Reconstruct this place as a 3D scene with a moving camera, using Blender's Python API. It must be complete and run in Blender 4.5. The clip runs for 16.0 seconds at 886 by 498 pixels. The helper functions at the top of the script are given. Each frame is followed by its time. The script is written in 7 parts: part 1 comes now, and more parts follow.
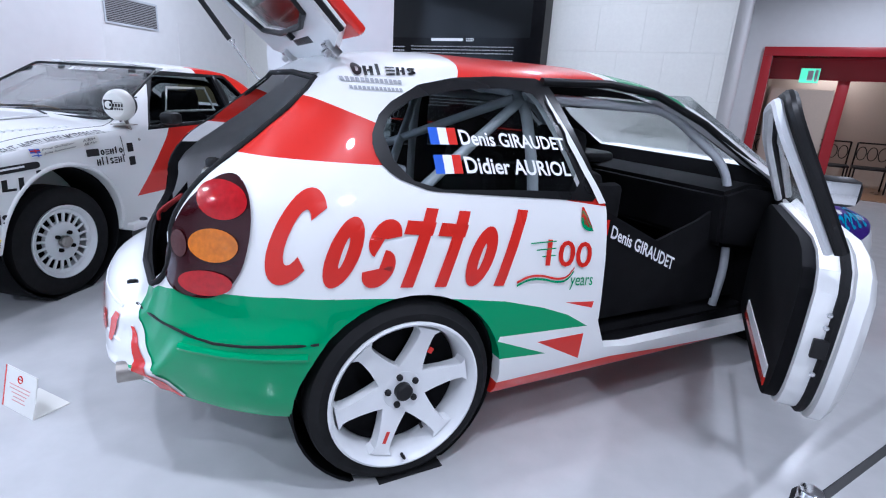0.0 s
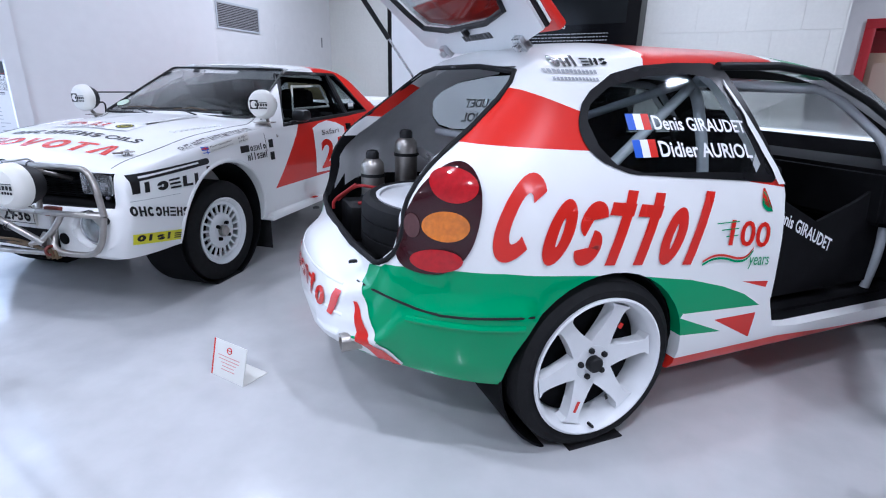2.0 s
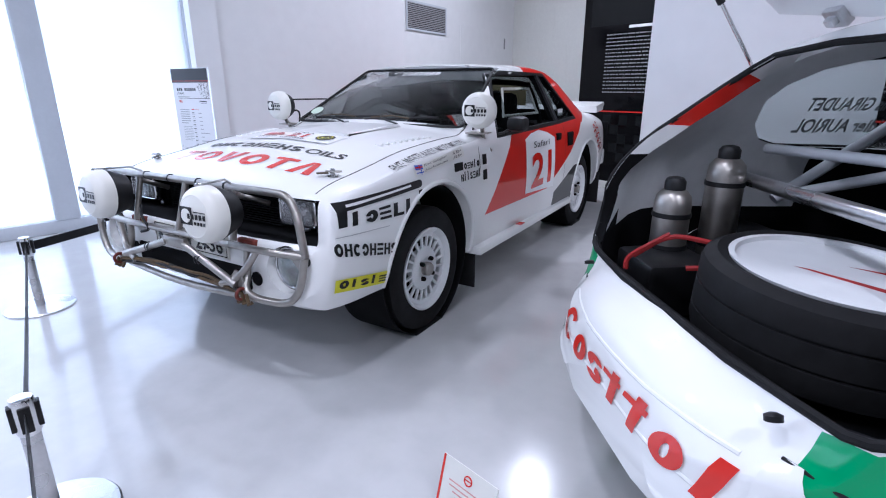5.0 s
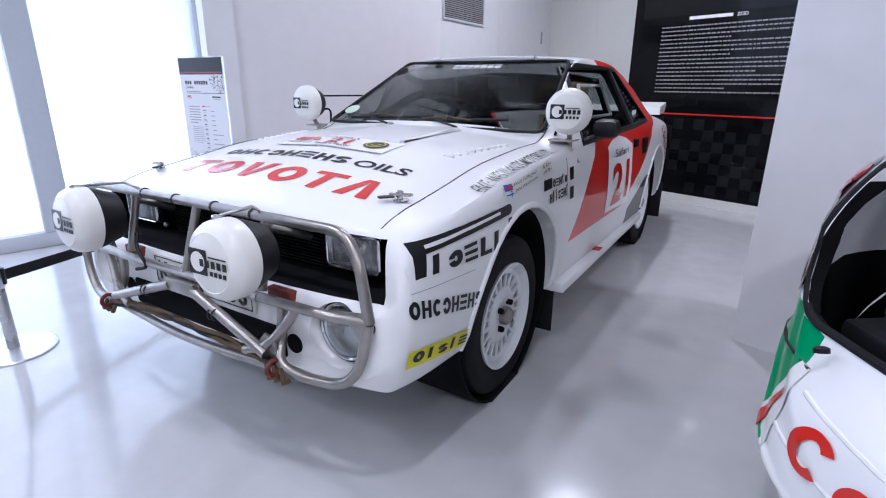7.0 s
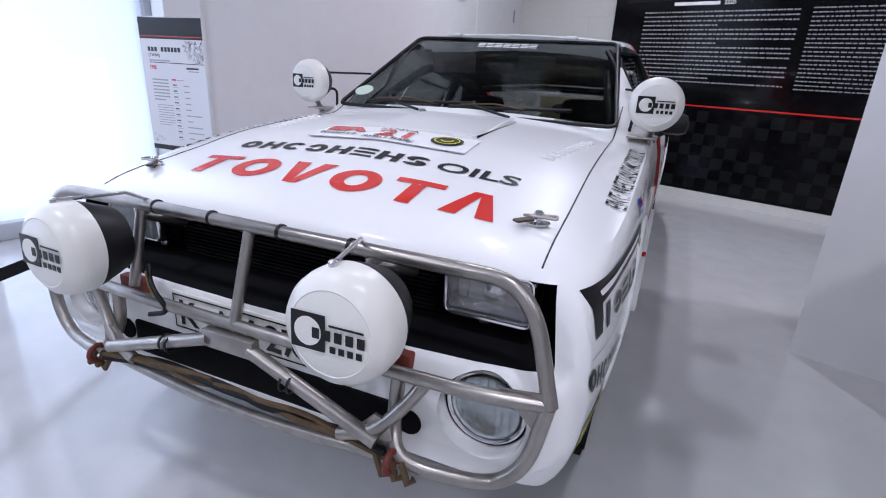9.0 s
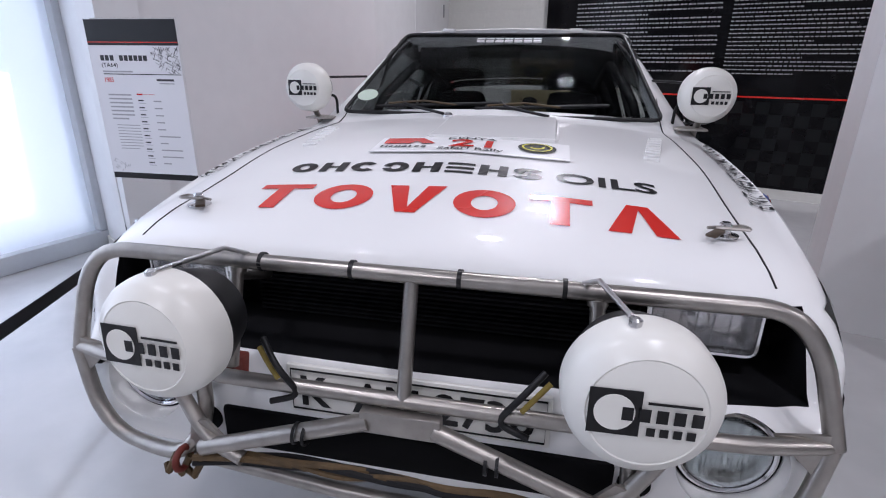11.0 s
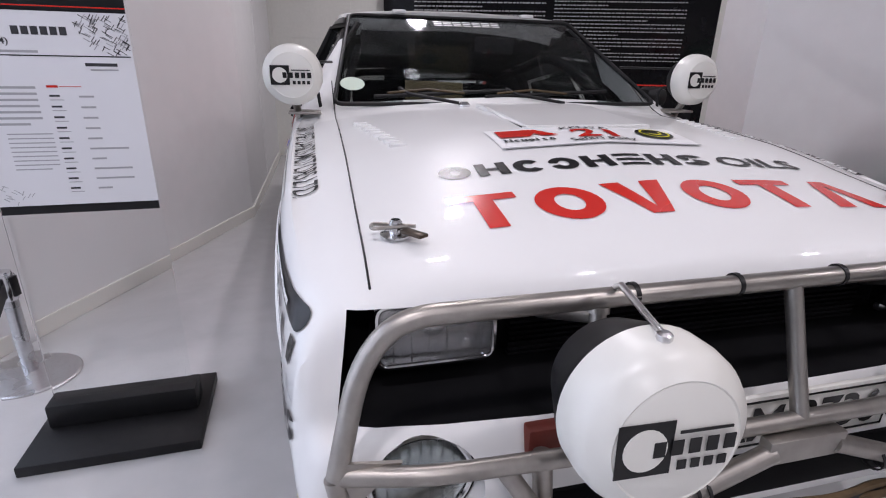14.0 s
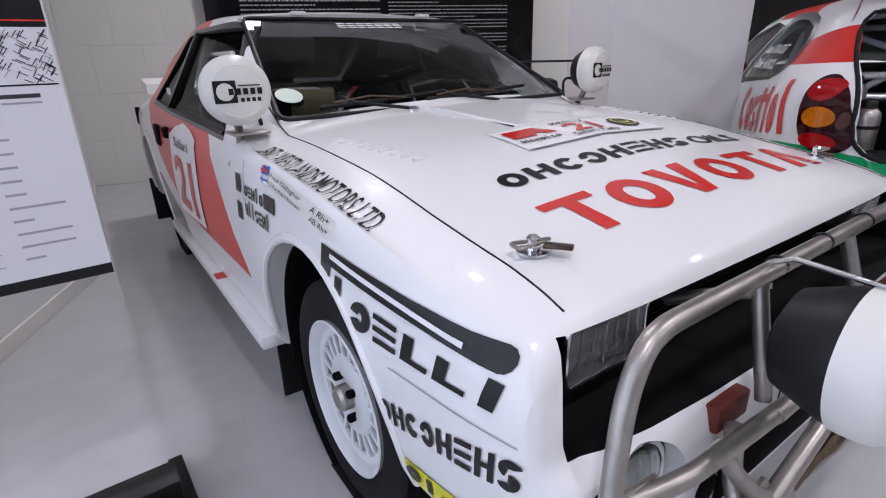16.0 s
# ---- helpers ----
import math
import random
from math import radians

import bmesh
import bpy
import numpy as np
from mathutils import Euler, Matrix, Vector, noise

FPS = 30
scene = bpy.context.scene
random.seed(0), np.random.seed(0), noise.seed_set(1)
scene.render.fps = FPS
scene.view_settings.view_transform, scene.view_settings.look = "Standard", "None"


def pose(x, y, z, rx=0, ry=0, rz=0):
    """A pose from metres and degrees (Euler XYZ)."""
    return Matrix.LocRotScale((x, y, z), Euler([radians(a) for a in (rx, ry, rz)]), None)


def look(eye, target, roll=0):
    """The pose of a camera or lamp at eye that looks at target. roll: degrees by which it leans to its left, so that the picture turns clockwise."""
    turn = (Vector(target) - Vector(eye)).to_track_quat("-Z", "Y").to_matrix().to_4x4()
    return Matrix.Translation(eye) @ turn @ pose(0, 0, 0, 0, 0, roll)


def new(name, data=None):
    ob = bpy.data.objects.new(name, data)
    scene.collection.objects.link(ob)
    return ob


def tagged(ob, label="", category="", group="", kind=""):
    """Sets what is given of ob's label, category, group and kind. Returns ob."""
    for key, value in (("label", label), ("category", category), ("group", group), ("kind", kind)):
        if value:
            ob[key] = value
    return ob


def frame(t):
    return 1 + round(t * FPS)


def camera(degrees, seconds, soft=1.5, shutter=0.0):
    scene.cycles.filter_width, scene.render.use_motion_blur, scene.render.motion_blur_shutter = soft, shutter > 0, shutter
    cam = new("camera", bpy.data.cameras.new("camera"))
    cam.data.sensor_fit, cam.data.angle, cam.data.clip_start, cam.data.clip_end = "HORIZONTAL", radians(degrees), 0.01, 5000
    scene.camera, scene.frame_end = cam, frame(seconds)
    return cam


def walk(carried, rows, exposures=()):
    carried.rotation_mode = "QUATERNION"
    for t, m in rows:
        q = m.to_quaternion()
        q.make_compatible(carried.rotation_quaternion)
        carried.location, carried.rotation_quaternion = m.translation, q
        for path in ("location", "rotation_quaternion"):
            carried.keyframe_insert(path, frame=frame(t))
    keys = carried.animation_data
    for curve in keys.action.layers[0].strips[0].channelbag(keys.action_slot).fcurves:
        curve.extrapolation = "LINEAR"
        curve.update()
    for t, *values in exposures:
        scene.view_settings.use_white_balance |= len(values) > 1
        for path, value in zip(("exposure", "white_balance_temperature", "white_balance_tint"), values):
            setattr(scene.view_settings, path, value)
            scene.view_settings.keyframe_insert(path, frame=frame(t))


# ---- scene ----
cam = camera(81.6, 16.0, 1.1)
METRES, EYE, TILT, LEAN, TURN = 5.15, 1.285, 0.0, 0.0, 7.7
ROWS = [
    (0.0, 0.0, 0.0, 0.0, 1.03, -16.93, -3.38),
    (0.5, -0.0183, -0.0213, -0.0001, 1.19, -17.36, -3.55),
    (1.0, -0.0447, -0.0336, -0.0, 1.48, -17.66, -3.07),
    (1.5, -0.0712, -0.0406, -0.0004, 2.4, -17.97, -2.11),
    (2.0, -0.094, -0.0307, -0.0031, 6.19, -18.12, -1.25),
    (2.5, -0.1134, -0.0045, -0.0043, 10.81, -18.52, -0.67),
    (3.0, -0.1311, 0.0173, -0.0039, 14.48, -18.13, -0.46),
    (3.5, -0.1564, 0.0368, -0.007, 17.33, -18.19, -0.5),
    (4.0, -0.187, 0.058, -0.0085, 19.34, -18.02, -0.33),
    (4.5, -0.2126, 0.0843, -0.0115, 21.14, -17.5, 0.32),
    (7.0, -0.3385, 0.2001, -0.0189, 22.22, -17.57, -0.52),
    (7.5, -0.364, 0.2141, -0.0189, 22.23, -18.04, -1.29),
    (8.0, -0.3986, 0.2236, -0.0188, 20.58, -18.76, -2.34),
    (10.5, -0.5485, 0.2622, -0.019, 4.66, -19.98, -0.99),
    (11.0, -0.5777, 0.265, -0.0198, 2.49, -19.7, -0.62),
    (11.5, -0.6069, 0.2753, -0.0219, -1.26, -19.31, -0.95),
    (12.0, -0.6362, 0.2802, -0.0254, -4.62, -19.43, -1.51),
    (12.5, -0.6758, 0.2838, -0.0266, -8.88, -19.64, -1.28),
    (13.0, -0.7057, 0.2953, -0.0282, -13.38, -19.92, -1.15),
    (13.5, -0.7313, 0.3193, -0.0291, -18.36, -20.1, -1.59),
    (14.0, -0.7542, 0.3381, -0.0269, -23.16, -20.24, -1.12),
    (14.5, -0.7819, 0.3531, -0.0254, -29.76, -20.29, 0.19),
    (15.0, -0.8025, 0.3686, -0.0256, -35.85, -20.58, 0.72),
    (15.5, -0.8208, 0.3906, -0.0248, -40.6, -20.66, 1.12),
    (16.0, -0.8327, 0.4047, -0.0226, -44.7, -20.67, 1.57),
]
walk(cam, [(t, pose(0, 0, EYE, TILT, LEAN, TURN) @ pose(METRES * x, METRES * y, METRES * z, 90 + pitch, roll, yaw)) for t, x, y, z, yaw, pitch, roll in ROWS],
     [(0.0, 0.26, 5250, 15), (4.0, 0.08, 5350, 17), (8.0, -0.06, 5550, 20), (10.5, -0.38, 5800, 20), (13.5, -0.40, 6250, 22), (16.0, -0.42, 6050, 22)])

# ---- light ----
world = bpy.data.worlds.new("world")
scene.world = world
world.use_nodes = True
world.node_tree.nodes["Background"].inputs[0].default_value = (0.75, 0.85, 1.0, 1)
world.node_tree.nodes["Background"].inputs[1].default_value = 0.05


def lamp(name, at, to, size, watts, colour, size_y=None, spread_deg=180):
    d = bpy.data.lights.new(name, "AREA")
    d.shape = "RECTANGLE" if size_y else "DISK"
    d.size, d.energy, d.color = size, watts, colour
    d.spread = radians(spread_deg)
    if size_y:
        d.size_y = size_y
    ob = new(name, d)
    ob.matrix_world = look(at, to)
    return ob


# ---- materials ----
def mat(name, colour, rough=0.5, metal=0.0, coat=0.0, grain=0.0, scale=40.0, bump=0.0, trans=0.0, emit=None, power=0.0, spec=0.5):
    m = bpy.data.materials.new(name)
    m.use_nodes = True
    n, l = m.node_tree.nodes, m.node_tree.links
    b = n["Principled BSDF"]
    b.inputs["Base Color"].default_value = (*colour, 1)
    b.inputs["Roughness"].default_value = rough
    b.inputs["Metallic"].default_value = metal
    b.inputs["Coat Weight"].default_value = coat
    b.inputs["Coat Roughness"].default_value = 0.03
    b.inputs["Transmission Weight"].default_value = trans
    b.inputs["Specular IOR Level"].default_value = spec
    if emit:
        b.inputs["Emission Color"].default_value = (*emit, 1)
        b.inputs["Emission Strength"].default_value = power
    if grain or bump:
        tc = n.new("ShaderNodeTexCoord")
        t = n.new("ShaderNodeTexNoise")
        t.inputs["Scale"].default_value = scale
        t.inputs["Detail"].default_value = 6
        l.new(tc.outputs["Object"], t.inputs["Vector"])
        big = n.new("ShaderNodeTexNoise")
        big.inputs["Scale"].default_value = scale / 14
        big.inputs["Detail"].default_value = 3
        l.new(tc.outputs["Object"], big.inputs["Vector"])
        if grain:
            mul = n.new("ShaderNodeMath")
            mul.operation = "MULTIPLY"
            l.new(t.outputs["Fac"], mul.inputs[0])
            l.new(big.outputs["Fac"], mul.inputs[1])
            ramp = n.new("ShaderNodeMapRange")
            ramp.inputs[1].default_value, ramp.inputs[2].default_value = 0.1, 0.4
            ramp.inputs[3].default_value, ramp.inputs[4].default_value = 1 - grain, 1 + grain * 0.4
            l.new(mul.outputs[0], ramp.inputs[0])
            mix = n.new("ShaderNodeMix")
            mix.data_type, mix.blend_type = "RGBA", "MULTIPLY"
            mix.inputs[0].default_value = 1
            mix.inputs[6].default_value = (*colour, 1)
            l.new(ramp.outputs[0], mix.inputs[7])
            l.new(mix.outputs[2], b.inputs["Base Color"])
            rr = n.new("ShaderNodeMapRange")
            rr.inputs[1].default_value, rr.inputs[2].default_value = 0.3, 0.7
            rr.inputs[3].default_value, rr.inputs[4].default_value = max(0.02, rough * 0.8), min(1, rough * 1.25)
            l.new(big.outputs["Fac"], rr.inputs[0])
            l.new(rr.outputs[0], b.inputs["Roughness"])
        if bump:
            bp = n.new("ShaderNodeBump")
            bp.inputs["Strength"].default_value = bump
            bp.inputs["Distance"].default_value = 0.002
            l.new(t.outputs["Fac"], bp.inputs["Height"])
            l.new(bp.outputs[0], b.inputs["Normal"])
    return m


WHITE = (0.80, 0.80, 0.79)
RED, GREEN = (0.62, 0.022, 0.012), (0.0, 0.29, 0.105)
M_wall = mat("wall_paint", (0.74, 0.74, 0.74), 0.6, grain=0.04, scale=9, bump=0.05)
M_block = mat("block_paint", (0.70, 0.70, 0.66), 0.6, grain=0.05, scale=30, bump=0.25)
M_floor = mat("floor_resin", (0.50, 0.50, 0.50), 0.16, coat=0.2, grain=0.09, scale=7, bump=0.02)
M_ceil = mat("ceiling_paint", (0.42, 0.42, 0.43), 0.8, grain=0.05, scale=6)
M_white = mat("white_paint", WHITE, 0.35, coat=0.6, grain=0.03, scale=5, spec=0.2)
M_red = mat("red_paint", RED, 0.35, coat=1.0, grain=0.05, scale=6, spec=0.2)
M_green = mat("green_paint", GREEN, 0.35, coat=1.0, grain=0.05, scale=6, spec=0.2)
M_vred = mat("red_vinyl", RED, 0.25, coat=0.3, grain=0.05, scale=20)
M_vgreen = mat("green_vinyl", GREEN, 0.25, coat=0.3)
M_vblack = mat("black_vinyl", (0.008, 0.008, 0.009), 0.3, grain=0.1, scale=20, spec=0.35)
M_vwhite = mat("white_vinyl", (0.8, 0.8, 0.8), 0.35)
M_vblue = mat("blue_vinyl", (0.02, 0.10, 0.55), 0.35)
M_vyellow = mat("yellow_vinyl", (0.72, 0.68, 0.01), 0.35)
M_vgrey = mat("grey_vinyl", (0.35, 0.36, 0.38), 0.4)
M_rubber = mat("rubber", (0.012, 0.012, 0.013), 0.75, grain=0.35, scale=30, bump=0.3, spec=0.2)
M_black = mat("black_plastic", (0.009, 0.009, 0.010), 0.45, grain=0.3, scale=25, bump=0.1, spec=0.3)
# near-black for black trim, and for shade inside wheels, slots and recesses
M_dark = mat("black_trim_and_shade", (0.005, 0.005, 0.006), 0.8, grain=0.3, scale=12, spec=0.12)
M_grey = mat("grey_primer", (0.72, 0.73, 0.74), 0.5, grain=0.12, scale=14, bump=0.05)
M_steel = mat("bare_steel", (0.40, 0.375, 0.345), 0.36, 0.9, grain=0.25, scale=25, bump=0.08)
M_chrome = mat("chrome", (0.75, 0.75, 0.76), 0.12, 1.0, grain=0.05, scale=30)
M_brushed = mat("brushed_steel", (0.62, 0.62, 0.63), 0.28, 1.0, grain=0.1, scale=60)
M_cage = mat("cage_paint", (0.50, 0.52, 0.55), 0.35, grain=0.06, scale=15)
M_glass = mat("clear_glass", (0.9, 0.93, 0.93), 0.02, trans=1.0)
M_tint = mat("tinted_glass", (0.50, 0.54, 0.54), 0.02, trans=1.0)
M_smoke = mat("smoked_screen_glass", (0.30, 0.33, 0.33), 0.02, trans=1.0)
for m_, ior in ((M_tint, 1.14), (M_smoke, 1.07)):
    m_.node_tree.nodes["Principled BSDF"].inputs["IOR"].default_value = ior
M_acrylic = mat("clear_acrylic", (0.97, 0.985, 0.985), 0.01, trans=1.0)
M_acrylic.node_tree.nodes["Principled BSDF"].inputs["IOR"].default_value = 1.06
M_lamp = mat("lamp_glass", (0.95, 0.95, 0.95), 0.06, trans=0.97, bump=0.5, scale=60)
M_refl = mat("lamp_reflector", (0.62, 0.62, 0.64), 0.12, 1.0)
M_cover = mat("white_plastic", (0.74, 0.73, 0.68), 0.32, grain=0.04, scale=10)
M_wheel = mat("white_wheel_paint", (0.76, 0.77, 0.78), 0.3, grain=0.06, scale=12)
M_redlens = mat("red_lens", (0.40, 0.004, 0.008), 0.08, coat=1.0, grain=0.3, scale=60, spec=0.12)
M_darklens = mat("smoked_red_lens", (0.028, 0.002, 0.004), 0.06, coat=0.8, spec=0.12)
M_orange = mat("amber_lens", (0.62, 0.17, 0.003), 0.1, coat=0.5, grain=0.35, scale=60)
M_clearlens = mat("clear_lens", (0.11, 0.045, 0.045), 0.1, coat=0.2, grain=0.3, scale=80)
M_panel = mat("black_panel", (0.004, 0.004, 0.005), 0.10, grain=0.3, scale=8, spec=0.16)
# near-black colour carries the shade of the hall's unlit end
M_shadewall = mat("wall_shade_colour", (0.012, 0.010, 0.010), 0.5, grain=0.2, scale=4)
M_panel2 = mat("panel_chequer", (0.010, 0.011, 0.012), 0.10, spec=0.16)
M_frame = mat("window_frame", (0.55, 0.58, 0.62), 0.4, grain=0.04)
M_redwall = mat("red_lacquer", (0.42, 0.012, 0.02), 0.35, grain=0.06, scale=5)
M_wood = mat("wood_floor", (0.30, 0.16, 0.08), 0.3, grain=0.3, scale=8)
M_beige = mat("beige_wall", (0.55, 0.45, 0.36), 0.7, grain=0.05)
M_paper = mat("printed_paper", (0.72, 0.72, 0.74), 0.5)
M_ink = mat("ink", (0.03, 0.03, 0.035), 0.5)
M_inkgrey = mat("grey_ink", (0.35, 0.35, 0.36), 0.5)
M_brown = mat("brown_tape", (0.10, 0.062, 0.025), 0.7, grain=0.4, scale=60)
M_tag = mat("brown_metal", (0.09, 0.065, 0.045), 0.4, 0.6, grain=0.3, scale=60)
M_oldred = mat("faded_red", (0.16, 0.025, 0.015), 0.6, grain=0.3, scale=60)
M_oldyellow = mat("dull_yellow", (0.30, 0.22, 0.04), 0.6, grain=0.3, scale=60)
M_seat = mat("seat_fabric", (0.008, 0.008, 0.009), 0.9, grain=0.3, scale=50, bump=0.2, spec=0.15)
M_sky = mat("daylight", (1, 1, 1), 1, emit=(0.80, 0.90, 1.0), power=0.98)
M_glow = mat("lamp_glow", (1, 1, 1), 1, emit=(1.0, 0.97, 0.92), power=30)
M_exit = mat("exit_glow", (0.1, 0.6, 0.3), 0.5, emit=(0.15, 0.75, 0.4), power=1.0)


# ---- mesh helpers ----
def part(name, bm, material, parent=None, label="", smooth=35):
    me = bpy.data.meshes.new(name)
    bmesh.ops.recalc_face_normals(bm, faces=bm.faces)
    bm.to_mesh(me)
    bm.free()
    for m in material if isinstance(material, (list, tuple)) else [material]:
        me.materials.append(m)
    if smooth:
        me.shade_smooth()
        me.set_sharp_from_angle(angle=radians(smooth))
    ob = new(name, me)
    ob.parent = parent
    if label:
        ob["label"] = label
    return ob


def empty(name, m, label="", category="", group=""):
    ob = new(name)
    ob.empty_display_size = 0.1
    ob.matrix_basis = m
    return tagged(ob, label, category, group)


def box(bm, x0, y0, z0, x1, y1, z1, bevel=0.0, m=None, seg=2):
    r = bmesh.ops.create_cube(bm, size=1, matrix=Matrix.LocRotScale(((x0 + x1) / 2, (y0 + y1) / 2, (z0 + z1) / 2), None, (abs(x1 - x0), abs(y1 - y0), abs(z1 - z0))))
    vs = r["verts"]
    if bevel:
        es = list({e for v in vs for e in v.link_edges})
        r = bmesh.ops.bevel(bm, geom=es, offset=bevel, segments=seg, affect="EDGES", profile=0.5)
        vs = list({v for f in r["faces"] for v in f.verts} | {v for v in vs if v.is_valid})
    if m is not None:
        bmesh.ops.transform(bm, matrix=m, verts=vs)
    return bm


def boxes(*args, bevel=0.0, m=None):
    bm = bmesh.new()
    for a in args:
        box(bm, *a, bevel=bevel, m=m)
    return bm


def prism(pts, depth0, depth1, axis="y", bm=None):
    """A polygon in the plane across an axis, drawn out along it."""
    bm = bm or bmesh.new()

    def at(p, d):
        a, b = p
        return {"y": (a, d, b), "z": (a, b, d), "x": (d, a, b)}[axis]
    lo = [bm.verts.new(at(p, depth0)) for p in pts]
    hi = [bm.verts.new(at(p, depth1)) for p in pts]
    bm.faces.new(lo)
    bm.faces.new(hi[::-1])
    for i in range(len(pts)):
        j = (i + 1) % len(pts)
        bm.faces.new((lo[j], lo[i], hi[i], hi[j]))
    return bm


def lathe(profile, n=32, bm=None, m=None, closed=False):
    """A profile of (radius, along) turned round the y axis."""
    bm = bm or bmesh.new()
    rings = []
    for r, a in profile:
        rings.append([bm.verts.new((r * math.cos(2 * math.pi * i / n), a, r * math.sin(2 * math.pi * i / n))) for i in range(n)])
    pairs = list(zip(rings, rings[1:])) + ([(rings[-1], rings[0])] if closed else [])
    for p, q in pairs:
        for i in range(n):
            j = (i + 1) % n
            bm.faces.new((p[i], p[j], q[j], q[i]))
    if not closed:
        for ring in (rings[0], rings[-1]):
            bm.faces.new(ring)
    if m is not None:
        bmesh.ops.transform(bm, matrix=m, verts=[v for ring in rings for v in ring])
    return bm


def tube(pts, r, bm=None, n=14, round_=0.0, closed=False):
    """A bent round bar through the points; round_ softens its corners."""
    bm = bm or bmesh.new()
    pts = [Vector(p) for p in pts]
    if round_:
        out = [] if closed else [pts[0]]
        idx = range(len(pts)) if closed else range(1, len(pts) - 1)
        for i in idx:
            p, a, b = pts[i], pts[i - 1], pts[(i + 1) % len(pts)]
            da, db = min(round_, (a - p).length * 0.45), min(round_, (b - p).length * 0.45)
            s, e = p + (a - p).normalized() * da, p + (b - p).normalized() * db
            for k in range(6):
                t = k / 5
                out.append(s * (1 - t) ** 2 + p * 2 * t * (1 - t) + e * t * t)
        if not closed:
            out.append(pts[-1])
        pts = out
    rings = []
    up = None
    for i, p in enumerate(pts):
        a = pts[i - 1] if i or closed else p
        b = pts[(i + 1) % len(pts)] if i < len(pts) - 1 or closed else p
        d = (b - a).normalized()
        if up is None:
            up = d.orthogonal().normalized()
        up = (up - d * up.dot(d)).normalized()
        side = d.cross(up)
        rings.append([bm.verts.new(p + r * (math.cos(2 * math.pi * k / n) * up + math.sin(2 * math.pi * k / n) * side)) for k in range(n)])
    for p, q in list(zip(rings, rings[1:])) + ([(rings[-1], rings[0])] if closed else []):
        for i in range(n):
            j = (i + 1) % n
            bm.faces.new((p[i], p[j], q[j], q[i]))
    if not closed:
        bm.faces.new(rings[0][::-1])
        bm.faces.new(rings[-1])
    return bm


def curve_at(keys):
    """A smooth function through (x, value) keys."""
    xs = np.array([k[0] for k in keys], float)
    ys = np.array([k[1] for k in keys], float)
    d = np.diff(ys) / np.diff(xs)
    m = np.zeros(len(xs))
    for i in range(1, len(xs) - 1):
        if d[i - 1] * d[i] > 0:
            m[i] = 2 * d[i - 1] * d[i] / (d[i - 1] + d[i])
    m[0], m[-1] = d[0], d[-1]

    def f(x):
        x = min(max(x, xs[0]), xs[-1])
        i = min(int(np.searchsorted(xs, x, side="right")) - 1, len(xs) - 2)
        h = xs[i + 1] - xs[i]
        t = (x - xs[i]) / h
        return float((2 * t ** 3 - 3 * t ** 2 + 1) * ys[i] + (t ** 3 - 2 * t ** 2 + t) * h * m[i] + (-2 * t ** 3 + 3 * t ** 2) * ys[i + 1] + (t ** 3 - t ** 2) * h * m[i + 1])
    return f


def body_loft(stations, shape, inset=0.0):
    """A closed hull: shape(x) gives the half section from the keel over the flank to the middle of the top."""
    bm = bmesh.new()
    rings = []
    for x in stations:
        half = shape(x, inset)
        ring = [(x, y, z) for y, z in half] + [(x, -y, z) for y, z in half[-2:0:-1]]
        rings.append([bm.verts.new(p) for p in ring])
    for p, q in zip(rings, rings[1:]):
        for i in range(len(p)):
            j = (i + 1) % len(p)
            bm.faces.new((p[i], p[j], q[j], q[i]))
    bm.faces.new(rings[0])
    bm.faces.new(rings[-1][::-1])
    bmesh.ops.recalc_face_normals(bm, faces=bm.faces)
    return bm


def mesh_of(bm):
    me = bpy.data.meshes.new("m")
    bmesh.ops.recalc_face_normals(bm, faces=bm.faces)
    bm.to_mesh(me)
    bm.free()
    return me


def carve(bm, cutters, operation="DIFFERENCE"):
    """Cut each closed mesh out of bm."""
    a = bpy.data.objects.new("a", mesh_of(bm))
    scene.collection.objects.link(a)
    made = []
    for c in cutters:
        o = bpy.data.objects.new("c", mesh_of(c))
        scene.collection.objects.link(o)
        mod = a.modifiers.new("b", "BOOLEAN")
        mod.operation, mod.solver, mod.object = operation, "EXACT", o
        made.append(o)
    dg = bpy.context.evaluated_depsgraph_get()
    dg.update()
    me = bpy.data.meshes.new_from_object(a.evaluated_get(dg))
    out = bmesh.new()
    out.from_mesh(me)
    for o in [a] + made:
        bpy.data.objects.remove(o)
    return out


from mathutils.bvhtree import BVHTree


def tree_of(ob):
    bm = bmesh.new()
    bm.from_mesh(ob.data)
    t = BVHTree.FromBMesh(bm)
    bm.free()
    return t


def letters(text, size=1.0, bold=0.0, shear=0.0, width=1.0):
    """Flat lettering in its own plane, its left foot at the origin, cap height = size."""
    c = bpy.data.curves.new("t", "FONT")
    c.body, c.size, c.offset, c.shear = text, size / 0.72, bold * size, shear
    c.resolution_u = 3
    o = bpy.data.objects.new("t", c)
    scene.collection.objects.link(o)
    dg = bpy.context.evaluated_depsgraph_get()
    dg.update()
    me = bpy.data.meshes.new_from_object(o.evaluated_get(dg))
    bm = bmesh.new()
    bm.from_mesh(me)
    bpy.data.objects.remove(o)
    bmesh.ops.scale(bm, vec=(width, 1, 1), verts=bm.verts)
    x0 = min(v.co.x for v in bm.verts)
    bmesh.ops.translate(bm, vec=(-x0, 0, 0), verts=bm.verts)
    return bm


def poly2d(pts, bm=None):
    bm = bm or bmesh.new()
    bm.faces.new([bm.verts.new((x, y, 0)) for x, y in pts])
    return bm


